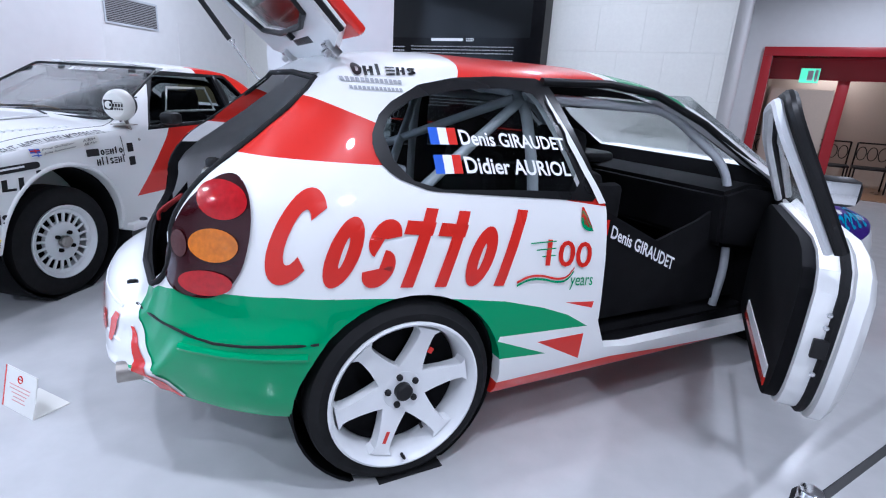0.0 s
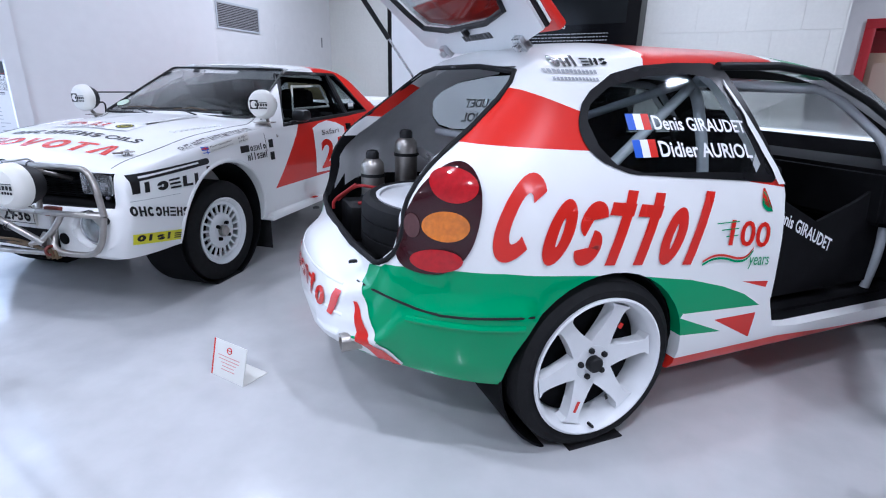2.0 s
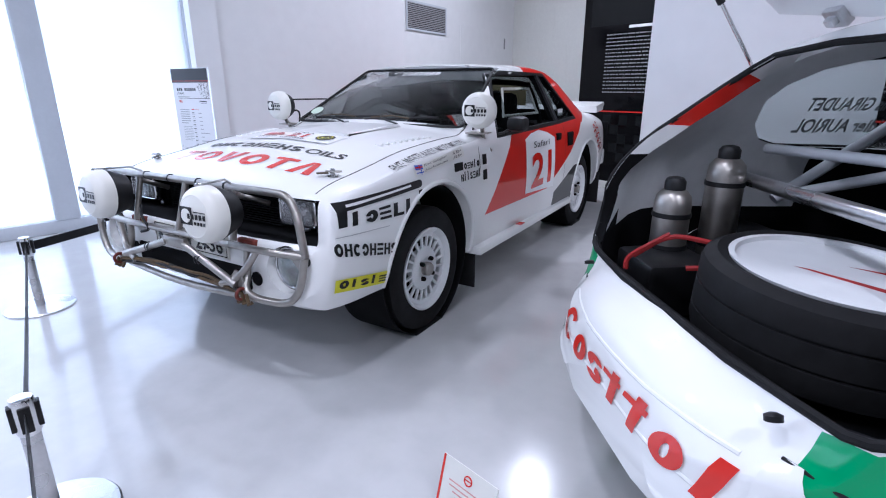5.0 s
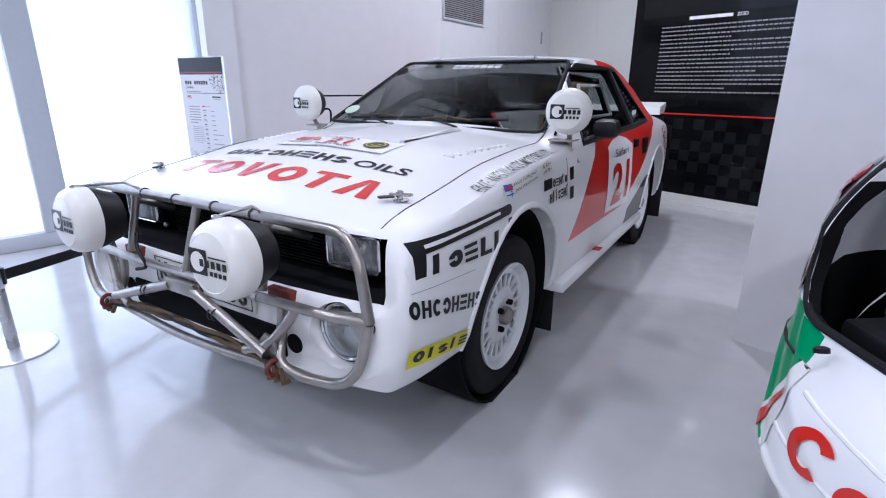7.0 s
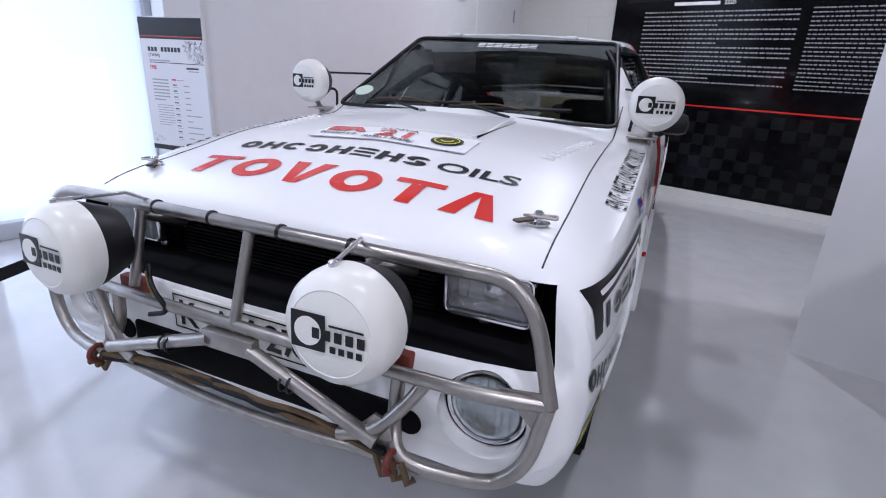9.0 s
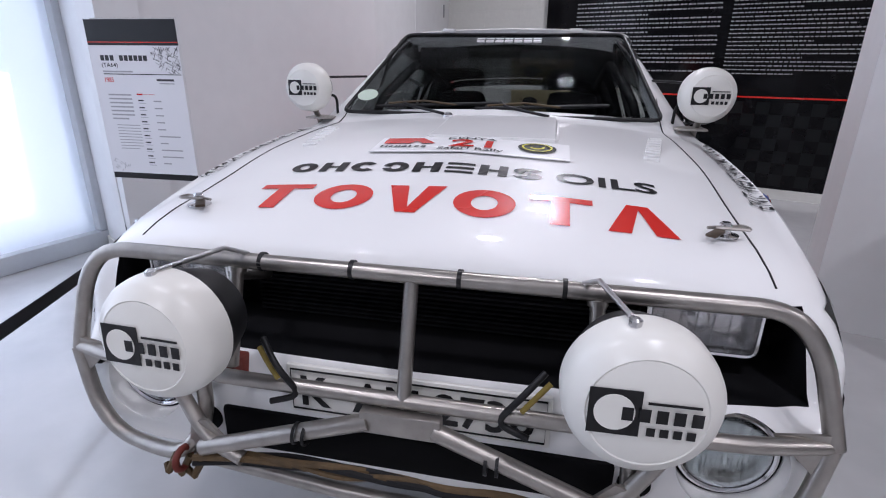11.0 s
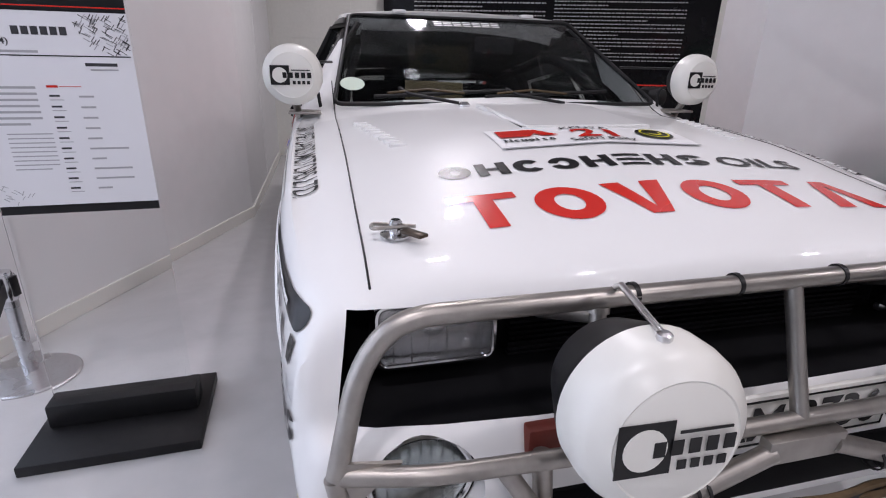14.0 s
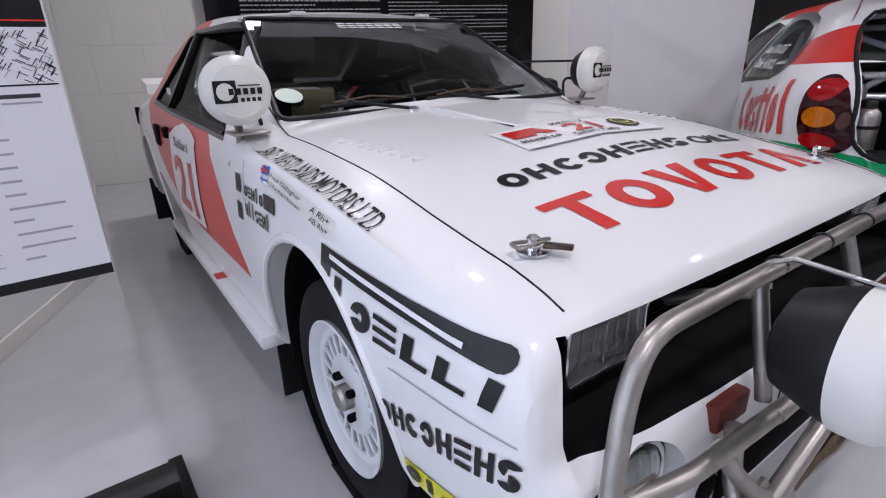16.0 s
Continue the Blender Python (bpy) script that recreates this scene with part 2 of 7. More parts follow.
def fit_quad(bm, bl, br, tl, tr=None):
    """Stretch flat artwork onto a four-cornered patch of a plane given in two coordinates."""
    xs = [v.co.x for v in bm.verts]
    ys = [v.co.y for v in bm.verts]
    x0, x1, y0, y1 = min(xs), max(xs), min(ys), max(ys)
    bl, br, tl = Vector(bl), Vector(br), Vector(tl)
    tr = Vector(tr) if tr else br + tl - bl
    for v in bm.verts:
        u, w = (v.co.x - x0) / (x1 - x0), (v.co.y - y0) / (y1 - y0)
        p = bl * (1 - u) * (1 - w) + br * u * (1 - w) + tl * (1 - u) * w + tr * u * w
        v.co = (p.x, p.y, 0)
    return bm


def lay_out(name, bm, material, parent, label=""):
    """Each piece of laid-on artwork becomes a part of its own."""
    seen, first = set(), None
    for start in list(bm.verts):
        if start in seen:
            continue
        group, todo = [], [start]
        seen.add(start)
        while todo:
            v = todo.pop()
            group.append(v)
            for e in v.link_edges:
                w = e.other_vert(v)
                if w not in seen:
                    seen.add(w)
                    todo.append(w)
        index = {v: i for i, v in enumerate(group)}
        faces = [[index[v] for v in f.verts] for f in {f for v in group for f in v.link_faces}]
        if not faces:
            continue
        me = bpy.data.meshes.new(name)
        me.from_pydata([tuple(v.co) for v in group], [], faces)
        me.materials.append(material)
        me.shade_smooth()
        ob = new(name, me)
        ob.parent = parent
        if label:
            ob["label"] = label
        first = first or ob
    bm.free()
    return first


def drape(name, bm, material, tree, parent, along, lift=0.003, fine=0.05, label="", place=None):
    """Lay flat artwork onto a surface. along: 'right', 'left', 'top', 'front' or 'back', the side from which it is laid on;
    its two coordinates are x and z, y and z, or x and y of the thing."""
    bmesh.ops.triangulate(bm, faces=bm.faces)
    for _ in range(4):
        es = [e for e in bm.edges if e.calc_length() > fine]
        if not es:
            break
        bmesh.ops.subdivide_edges(bm, edges=es, cuts=1)
        bmesh.ops.triangulate(bm, faces=bm.faces)
    lost = []
    for v in bm.verts:
        a, b = v.co.x, v.co.y
        o, d = {"right": ((a, -3, b), (0, 1, 0)), "left": ((a, 3, b), (0, -1, 0)), "top": ((a, b, 4), (0, 0, -1)),
                "front": ((5, a, b), (-1, 0, 0)), "back": ((-6, a, b), (1, 0, 0))}[along]
        hit, nor, _, _ = tree.ray_cast(Vector(o), Vector(d))
        if hit is None:
            lost.append(v)
        else:
            if nor.dot(Vector(d)) > 0:
                nor = -nor
            v.co = hit + nor * lift
    bmesh.ops.delete(bm, geom=lost, context="VERTS")
    return lay_out(name, bm, material, parent, label)


# ---- the room ----
def wall(name, p, q, thick, z0, z1, material, label, holes=()):
    """An upright wall from p to q, its thickness to the left of that way; holes are (from, to, low, high) along it."""
    d = Vector((q[0] - p[0], q[1] - p[1], 0))
    length, ang = d.length, math.degrees(math.atan2(d.y, d.x))
    bm = bmesh.new()
    x = 0.0
    for a, b, lo, hi in sorted(holes):
        if a > x:
            box(bm, x, 0, z0, a, thick, z1)
        if lo > z0:
            box(bm, a, 0, z0, b, thick, lo)
        if hi < z1:
            box(bm, a, 0, hi, b, thick, z1)
        x = b
    if x < length:
        box(bm, x, 0, z0, length, thick, z1)
    ob = part(name, bm, material, smooth=0)
    ob.matrix_basis = pose(p[0], p[1], 0, 0, 0, ang)
    return tagged(ob, label, "wall", kind="structure")


HIGH = 3.6
WIN0, WIN1 = (-5.98, 3.85), (-7.55, -1.66)
JAMB, BEND, CORNER = (-5.3, 3.36), (-4.45, 5.22), (-4.31, 7.87)
WALLEND, DOORL = (1.87, 5.55), (3.6, 9.95)
PAN_L, PAN_R = (-3.1, 7.16), (0.12, 5.95)
floor = part("floor", boxes((-9, -6, -0.1, 9, 14, 0)), M_floor, smooth=0)
tagged(floor, "glossy light grey resin floor reflecting the cars", "floor", kind="structure")
ceiling = part("ceiling", boxes((-9, -6, HIGH, 9, 14, HIGH + 0.1)), M_ceil, smooth=0)
tagged(ceiling, "dark ceiling with recessed downlights", "ceiling", kind="structure")
wall("wall_south", (-9, -4.2), (9, -4.2), -0.2, 0, HIGH, M_wall, "plain white wall behind the walkway")
# east wall coloured near-black in place of falling off into shade
wall("wall_east", (8.0, -4.2), (8.0, 14), -0.2, 0, HIGH, M_shadewall, "wall at the unlit end of the hall, its shade put into a near-black colour")
wall("wall_left", JAMB, BEND, 0.2, 0, HIGH, M_wall, "smooth pale grey painted wall beside the window")
wall("wall_vent", BEND, CORNER, 0.2, 0, HIGH, M_wall, "pale grey painted wall with a ventilation grille")
wall("wall_reveal", WIN0, JAMB, 0.2, 0, HIGH, M_wall, "white window reveal of the frosted window")
wall("wall_block", (-4.5, 7.945), WALLEND, 0.2, 0, HIGH, M_block, "white painted concrete block wall")
wall("wall_passage", WALLEND, DOORL, 0.2, 0, HIGH, M_wall, "white painted wall leading to the red doorway")

# frosted window wall
def at_wall(p, q):
    return pose(p[0], p[1], 0, 0, 0, math.degrees(math.atan2(q[1] - p[1], q[0] - p[0]))), (Vector(q) - Vector(p)).length


WM, WLEN = at_wall(WIN1, WIN0)
window = empty("window_1", WM)
tagged(window, "tall frosted glass window wall with pale metal frame", "window", kind="structure")
MULL = [0.0, WLEN - 4.6, WLEN - 3.0, WLEN - 1.32, WLEN]
part("window_sill", boxes((0, -0.05, 0, WLEN, 0.2, 0.11), bevel=0.008), M_frame, window)
part("window_head", boxes((0, -0.05, 3.3, WLEN, 0.2, HIGH), bevel=0.008), M_frame, window)
for a in MULL[:-1]:
    part("mullion", boxes((a - 0.04, -0.06, 0.11, a + 0.14, 0.12, 3.3), bevel=0.008), M_frame, window)
part("mullion", boxes((WLEN - 0.06, -0.04, 0.11, WLEN + 0.02, 0.12, 3.3), bevel=0.008), M_frame, window)
M_frost = mat("frosted_glass", (0.92, 0.96, 1.0), 0.45, trans=1.0)
for a, b in zip(MULL, MULL[1:]):
    ob = part("pane", boxes((a + 0.1, 0.02, 0.11, b - 0.02, 0.03, 3.3)), M_frost, window, smooth=0)
    ob.visible_shadow = False
sky = part("backdrop", boxes((-0.3, 0.6, -0.5, WLEN + 0.5, 0.62, 4.2)), M_sky, smooth=0)
sky.matrix_basis = WM
tagged(sky, "bright overcast daylight outside the frosted window", "sky", kind="structure")

# red doorway and the lobby beyond
DM, DLEN = at_wall(DOORL, (DOORL[0] + 0.92 * 5, DOORL[1] - 0.40 * 5))
wd = wall("wall_door", DOORL, (DOORL[0] + 0.92 * 5, DOORL[1] - 0.40 * 5), 0.2, 0, HIGH, M_wall, "white wall around the red doorway", [(0.42, 2.9, 0, 2.19)])
door = empty("door_1", DM)
tagged(door, "wide opening with a deep glossy red frame", "doorway", kind="structure")
part("door_frame", boxes((0.28, -0.05, 0, 0.42, 0.5, 2.19), (2.9, -0.05, 0, 3.04, 0.5, 2.19), (0.28, -0.05, 2.19, 3.04, 0.5, 2.33), bevel=0.004), M_redwall, door)
part("lintel", boxes((0.42, 0.45, 1.86, 2.9, 0.55, 2.19)), M_redwall, door)
part("post", boxes((1.42, 0.44, 0, 1.58, 0.56, 1.86), bevel=0.004), M_redwall, door, "red post between door leaf and opening")
part("door_leaf", boxes((0.50, 0.47, 0.01, 1.40, 0.51, 1.70), bevel=0.003), M_beige, door, "pale inner door leaf")
lob = wall("wall_lobby", (DOORL[0] + 0.4, DOORL[1] + 2.2), (DOORL[0] + 5.4, DOORL[1] + 0.0), 0.2, 0, 2.7, M_beige, "beige wall of the lobby beyond the doorway")
lfl = part("floor_lobby", boxes((0, 0.2, 0.0, 5, 3.0, 0.008)), M_wood, smooth=0)
lfl.matrix_basis = DM
tagged(lfl, "brown wooden floor of the lobby", "floor", kind="structure")

# information wall
PM, PLEN = at_wall(PAN_L, PAN_R)
panel = empty("information_wall", PM, "large glossy black information panel with white text and a red line", "display panel")
part("plinth", boxes((-0.02, -0.02, 0, PLEN + 0.02, 0.24, 0.09)), M_block, panel)
part("board", boxes((0, 0, 0.09, PLEN, 0.22, 3.3)), M_panel, panel, smooth=0)
part("line", boxes((0, -0.003, 0.925, PLEN, 0.0, 0.94)), M_vred, panel, "thin red line", smooth=0)

# square pillar
PILA, PILB = (-1.76, 3.50), (-0.80, 3.16)
CM, CLEN = at_wall(PILA, PILB)
pil = part("wall_pillar", prism([(0, 0), (CLEN, 0), (CLEN - 0.36, 0.5), (0, 0.5)], 0, HIGH, "z"), M_wall, smooth=0)
pil.matrix_basis = CM
tagged(pil, "square white painted pillar behind the hatchback", "pillar", kind="structure")


# ---- wheels ----
def tyre_mesh(r, rim, w):
    h = w / 2
    return lathe([(rim, -h * 0.75), (rim + 0.012, -h * 0.95), (rim + (r - rim) * 0.55, -h * 1.04), (r - 0.022, -h * 0.98), (r - 0.006, -h * 0.88), (r, -h * 0.7),
                  (r, -h * 0.34), (r - 0.007, -h * 0.33), (r - 0.007, -h * 0.28), (r, -h * 0.27), (r, h * 0.27), (r - 0.007, h * 0.28), (r - 0.007, h * 0.33), (r, h * 0.34),
                  (r, h * 0.7), (r - 0.006, h * 0.88), (r - 0.022, h * 0.98), (r - (r - rim) * 0.45, h * 1.04), (rim + 0.012, h * 0.95), (rim, h * 0.75)], 56, closed=True)


def star_wheel(parent, m, out):
    """Six-spoke white wheel; out is the sign of its outer side along y."""
    w = new("wheel")
    w.parent, w.matrix_basis = parent, m
    part("tyre", tyre_mesh(0.325, 0.25, 0.23), M_rubber, w, "worn black slick tyre")
    s = out
    rim = lathe([(0.262, s * 0.112), (0.266, s * 0.122), (0.258, s * 0.126), (0.246, s * 0.112), (0.236, s * 0.07), (0.232, s * -0.09), (0.25, s * -0.1), (0.258, s * -0.02)], 56, closed=True)
    part("rim", rim, M_wheel, w)
    bm = bmesh.new()
    for k in range(6):
        a0 = math.radians(60 * k + 18)
        pts = []
        # a spoke broad at the hub, tapering to the rim
        prof = [(0.06, 0.054), (0.085, 0.046), (0.12, 0.036), (0.16, 0.029), (0.20, 0.026), (0.22, 0.028), (0.238, 0.044)]
        lo, hi = [], []
        for side in (1, -1):
            for r, hw in (prof if side > 0 else prof[::-1]):
                x, z = math.sqrt(max(r * r - hw * hw, 0.0001)), side * hw
                pts.append((x * math.cos(a0) - z * math.sin(a0), x * math.sin(a0) + z * math.cos(a0), r))
        front = [bm.verts.new((x, s * (0.10 - 0.035 * (1 - r / 0.24)), z)) for x, z, r in pts]
        back = [bm.verts.new((x, s * (0.05 - 0.02 * (1 - r / 0.24)), z)) for x, z, r in pts]
        bm.faces.new(front)
        bm.faces.new(back[::-1])
        for i in range(len(pts)):
            j = (i + 1) % len(pts)
            bm.faces.new((front[i], front[j], back[j], back[i]))
    part("spokes", bm, M_wheel, w)
    part("hub", lathe([(0.075, s * 0.03), (0.075, s * 0.072), (0.068, s * 0.078), (0.03, s * 0.078)], 28), M_wheel, w)
    part("centre_cap", lathe([(0.03, s * 0.06), (0.03, s * 0.10), (0.024, s * 0.105), (0.0, s * 0.105)][:3], 20), M_black, w, "black hub centre")
    for k in range(5):
        a = math.radians(72 * k + 40)
        part("wheel_nut", lathe([(0.011, s * 0.06), (0.011, s * 0.088), (0.008, s * 0.092)], 8, m=Matrix.Translation((0.053 * math.cos(a), 0, 0.053 * math.sin(a)))), M_black, w)
    for a, r0, r1, hw in ((255, 0.15, 0.195, 0.006), (62, 0.155, 0.175, 0.009), (300, 0.15, 0.175, 0.005)):
        bm = boxes((r0, -hw, 0.0, r1, hw, 0.0012))
        bmesh.ops.transform(bm, matrix=Matrix.Rotation(-radians(a + 3), 4, "Y") @ Matrix(((1, 0, 0, 0), (0, 0, s, s * 0.0935), (0, 1, 0, 0), (0, 0, 0, 1))), verts=bm.verts)
        part("wheel_mark", bm, M_vblack if hw < 0.0055 else M_vred, w, smooth=0)
    part("valve", lathe([(0.006, s * 0.10), (0.006, s * 0.125), (0.003, s * 0.13)], 8, m=Matrix.Translation((0.03, 0, -0.236))), M_black, w)
    # added near-black disc stands for shade behind the spokes; brake disc darkened likewise
    part("wheel_shade", lathe([(0.229, s * 0.0), (0.229, s * 0.012), (0.05, s * 0.012)], 40), M_dark, w)
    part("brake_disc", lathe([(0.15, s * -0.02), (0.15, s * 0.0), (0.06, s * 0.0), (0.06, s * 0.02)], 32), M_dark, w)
    return w


def slot_wheel(parent, m, out):
    """White disc wheel with a ring of twenty slots."""
    w = new("wheel")
    w.parent, w.matrix_basis = parent, m
    s = out
    part("tyre", tyre_mesh(0.322, 0.205, 0.20), M_rubber, w, "black rally tyre")
    part("rim", lathe([(0.213, s * 0.095), (0.216, s * 0.103), (0.208, s * 0.106), (0.198, s * 0.098), (0.188, s * 0.080), (0.170, s * 0.077), (0.166, s * 0.070), (0.172, s * 0.055), (0.184, s * -0.08), (0.205, s * -0.09), (0.21, s * -0.02)], 56, closed=True), M_wheel, w)
    part("disc", lathe([(0.115, s * 0.05), (0.115, s * 0.074), (0.105, s * 0.082), (0.06, s * 0.085), (0.05, s * 0.08)], 40), M_wheel, w)
    for k in range(20):
        a = 2 * math.pi * k / 20
        bm = boxes((0.108, -0.0075, 0.0, 0.176, 0.0075, 0.014), bevel=0.004)
        bmesh.ops.transform(bm, matrix=Matrix.Rotation(a, 4, "Y") @ Matrix(((1, 0, 0, 0), (0, 0, s, s * 0.064), (0, 1, 0, 0), (0, 0, 0, 1))), verts=bm.verts)
        part("rib", bm, M_wheel, w)
    # added near-black disc gives the slots their shade
    part("shade_backing", lathe([(0.185, s * 0.0), (0.185, s * 0.02), (0.05, s * 0.02)], 32), M_dark, w)
    part("centre_cap", lathe([(0.036, s * 0.07), (0.036, s * 0.105), (0.028, s * 0.115)], 20), M_steel, w, "dull metal hub centre")
    for k in range(4):
        a = math.radians(90 * k + 45)
        part("wheel_nut", lathe([(0.012, s * 0.07), (0.012, s * 0.10), (0.009, s * 0.104)], 8, m=Matrix.Translation((0.058 * math.cos(a), 0, 0.058 * math.sin(a)))), M_dark, w)
    return w


def chaikin(pts, times=1):
    for _ in range(times):
        out = [pts[0]]
        for a, b in zip(pts, pts[1:]):
            out += [(a[0] * 0.75 + b[0] * 0.25, a[1] * 0.75 + b[1] * 0.25), (a[0] * 0.25 + b[0] * 0.75, a[1] * 0.25 + b[1] * 0.75)]
        pts = out + [pts[-1]]
    return pts


def spread(a, b, step):
    n = max(1, round((b - a) / step))
    return [a + (b - a) * i / n for i in range(n)]


# ---- hatchback ----
HATCH = (-0.783, 2.141, 35.7)
hatchback = empty("hatchback_car", pose(HATCH[0], HATCH[1], 0, 0, 0, HATCH[2]), "white, red and green rally hatchback with its door and tailgate open", "car")
h_low = curve_at([(-0.88, 0.34), (-0.85, 0.335), (-0.8, 0.33), (-0.6, 0.31), (-0.3, 0.28), (0.4, 0.22), (2.0, 0.22), (2.8, 0.2), (3.2, 0.22), (3.3, 0.3)])
h_top = curve_at([(-0.88, 0.52), (-0.865, 0.56), (-0.84, 0.59), (-0.80, 0.612), (-0.755, 0.632), (-0.728, 0.66), (-0.70, 0.745), (-0.66, 0.90), (-0.61, 0.99), (-0.55, 1.05), (-0.5, 1.085), (-0.436, 1.125), (-0.34, 1.205), (-0.237, 1.285), (-0.14, 1.345), (-0.02, 1.375), (0.3, 1.405), (0.9, 1.405), (1.2, 1.385), (1.45, 1.33), (1.9, 1.12), (2.25, 0.94), (2.45, 0.885), (2.9, 0.80), (3.15, 0.72), (3.25, 0.62), (3.3, 0.5)])
h_wide = curve_at([(-0.88, 0.25), (-0.86, 0.36), (-0.82, 0.45), (-0.76, 0.525), (-0.69, 0.60), (-0.60, 0.69), (-0.5, 0.768), (-0.4, 0.818), (-0.25, 0.855), (0.2, 0.86), (2.3, 0.86), (2.8, 0.84), (3.1, 0.74), (3.24, 0.58), (3.3, 0.4)])
h_roofw = curve_at([(-0.88, 0.20), (-0.86, 0.30), (-0.8, 0.42), (-0.7, 0.54), (-0.62, 0.61), (-0.45, 0.645), (-0.25, 0.585), (0.3, 0.56), (1.0, 0.56), (1.45, 0.58), (2.25, 0.69), (2.6, 0.70), (3.1, 0.62), (3.3, 0.36)])
h_belt = curve_at([(-0.88, 0.44), (-0.86, 0.48), (-0.8, 0.54), (-0.74, 0.575), (-0.70, 0.665), (-0.66, 0.80), (-0.6, 0.88), (-0.4, 0.95), (0.2, 0.95), (2.25, 0.90), (2.9, 0.74), (3.3, 0.45)])


def h_shape(x, inset=0.0):
    lo, top, w, rw, belt = h_low(x) + inset, h_top(x) - inset, h_wide(x) - inset, h_roofw(x) - inset * 0.7, h_belt(x)
    belt = min(belt, top - 0.10)
    belt = max(belt, lo + 0.1)
    crown = 0.035
    b2 = 0.022 * min(1, max(0, (-0.26 - x) / 0.06)) if inset == 0 else 0
    pts = [(0, lo), (w * 0.6, lo), (w - 0.05, lo), (w - 0.012, lo + 0.06), (w + b2, lo + (belt - lo) * 0.36), (w + b2, lo + (belt - lo) * 0.455), (w, lo + (belt - lo) * 0.49), (w - 0.006, lo + (belt - lo) * 0.75), (w - 0.035, belt - 0.01),
           ((w - 0.035) * 0.62 + (rw + 0.012) * 0.38, belt + (top - belt) * 0.4), (rw + 0.012, top - 0.055), (rw - 0.07, top - 0.012), (rw * 0.5, top + crown * 0.7), (0, top + crown)]
    return chaikin(pts, 1)


H_ST = [-0.88, -0.875, -0.865, -0.85, -0.83, -0.81] + spread(-0.79, -0.56, 0.015) + spread(-0.56, -0.2, 0.03) + spread(-0.2, 3.0, 0.06) + spread(3.0, 3.3, 0.03) + [3.3]
H_IN = [-0.725, -0.705, -0.69, -0.665] + spread(-0.64, 2.0, 0.07) + [2.0]
h_cavity = body_loft(H_IN, lambda x, i: [(y, max(z, 0.30)) for y, z in h_shape(x, 0.045)])
h_door_pts = [(0.86, 0.345), (0.80, 0.47), (0.785, 0.92), (0.72, 1.05), (0.61, 1.30), (0.66, 1.335), (0.95, 1.345), (1.15, 1.33), (1.45, 1.235), (1.98, 0.935), (1.95, 0.5), (1.88, 0.32), (1.0, 0.325)]
h_qwin = [(-0.075, 1.165), (-0.055, 1.08), (0.0, 1.02), (0.10, 0.99), (0.40, 0.98), (0.70, 0.965), (0.60, 1.27), (0.565, 1.315), (0.45, 1.325), (0.25, 1.31), (0.06, 1.27), (-0.04, 1.215)]
h_half = [(0.47, 0.678), (0.545, 0.70), (0.59, 0.75), (0.603, 0.82), (0.60, 0.90), (0.592, 0.99), (0.58, 1.10), (0.525, 1.25), (0.44, 1.325)]
h_boot = [(y, z) for y, z in h_half] + [(-y, z) for y, z in reversed(h_half)]
h_cut = [h_cavity,
         prism(h_door_pts, -1.2, -0.40), prism(h_qwin, -1.2, -0.45), prism(h_qwin, 0.45, 1.2),
         prism([(0.80, 0.97), (0.70, 1.29), (0.95, 1.32), (1.40, 1.23), (1.85, 0.96)], 0.45, 1.2),
         prism(h_boot, -1.2, -0.12, "x")]
for ax in (0.0, 2.465):
    for s in (1, -1):
        h_cut.append(lathe([(0.362, s * 0.52), (0.362, s * 1.3)], 40, m=Matrix.Translation((ax, 0, 0.32))))
# windscreen opening
h_cut.append(prism([(1.50, 1.42), (2.12, 1.10), (2.06, 0.985), (1.46, 1.30)], -0.56, 0.56))
H_TREE = BVHTree.FromBMesh(h_cavity)
h_body_bm = carve(body_loft(H_ST, h_shape), h_cut)


def poly_mask(n, l, sx, sz, pts):
    """1 inside a convex outline in x and z, else 0."""
    cx, cz = sum(p[0] for p in pts) / len(pts), sum(p[1] for p in pts) / len(pts)
    out = None
    for (x0, z0), (x1, z1) in zip(pts, pts[1:] + pts[:1]):
        a, c = z0 - z1, x1 - x0
        if a * (cx - x0) + c * (cz - z0) < 0:
            a, c = -a, -c
        ma, mc = n.new("ShaderNodeMath"), n.new("ShaderNodeMath")
        ma.operation = mc.operation = "MULTIPLY_ADD"
        ma.inputs[1].default_value, ma.inputs[2].default_value = a, -a * x0 - c * z0
        mc.inputs[1].default_value = c
        l.new(sx, ma.inputs[0])
        l.new(sz, mc.inputs[0])
        l.new(ma.outputs[0], mc.inputs[2])
        if out is None:
            out = mc.outputs[0]
        else:
            mi = n.new("ShaderNodeMath")
            mi.operation = "MINIMUM"
            l.new(out, mi.inputs[0])
            l.new(mc.outputs[0], mi.inputs[1])
            out = mi.outputs[0]
    gt = n.new("ShaderNodeMath")
    gt.operation = "GREATER_THAN"
    gt.inputs[1].default_value = 0
    l.new(out, gt.inputs[0])
    return gt.outputs[0]


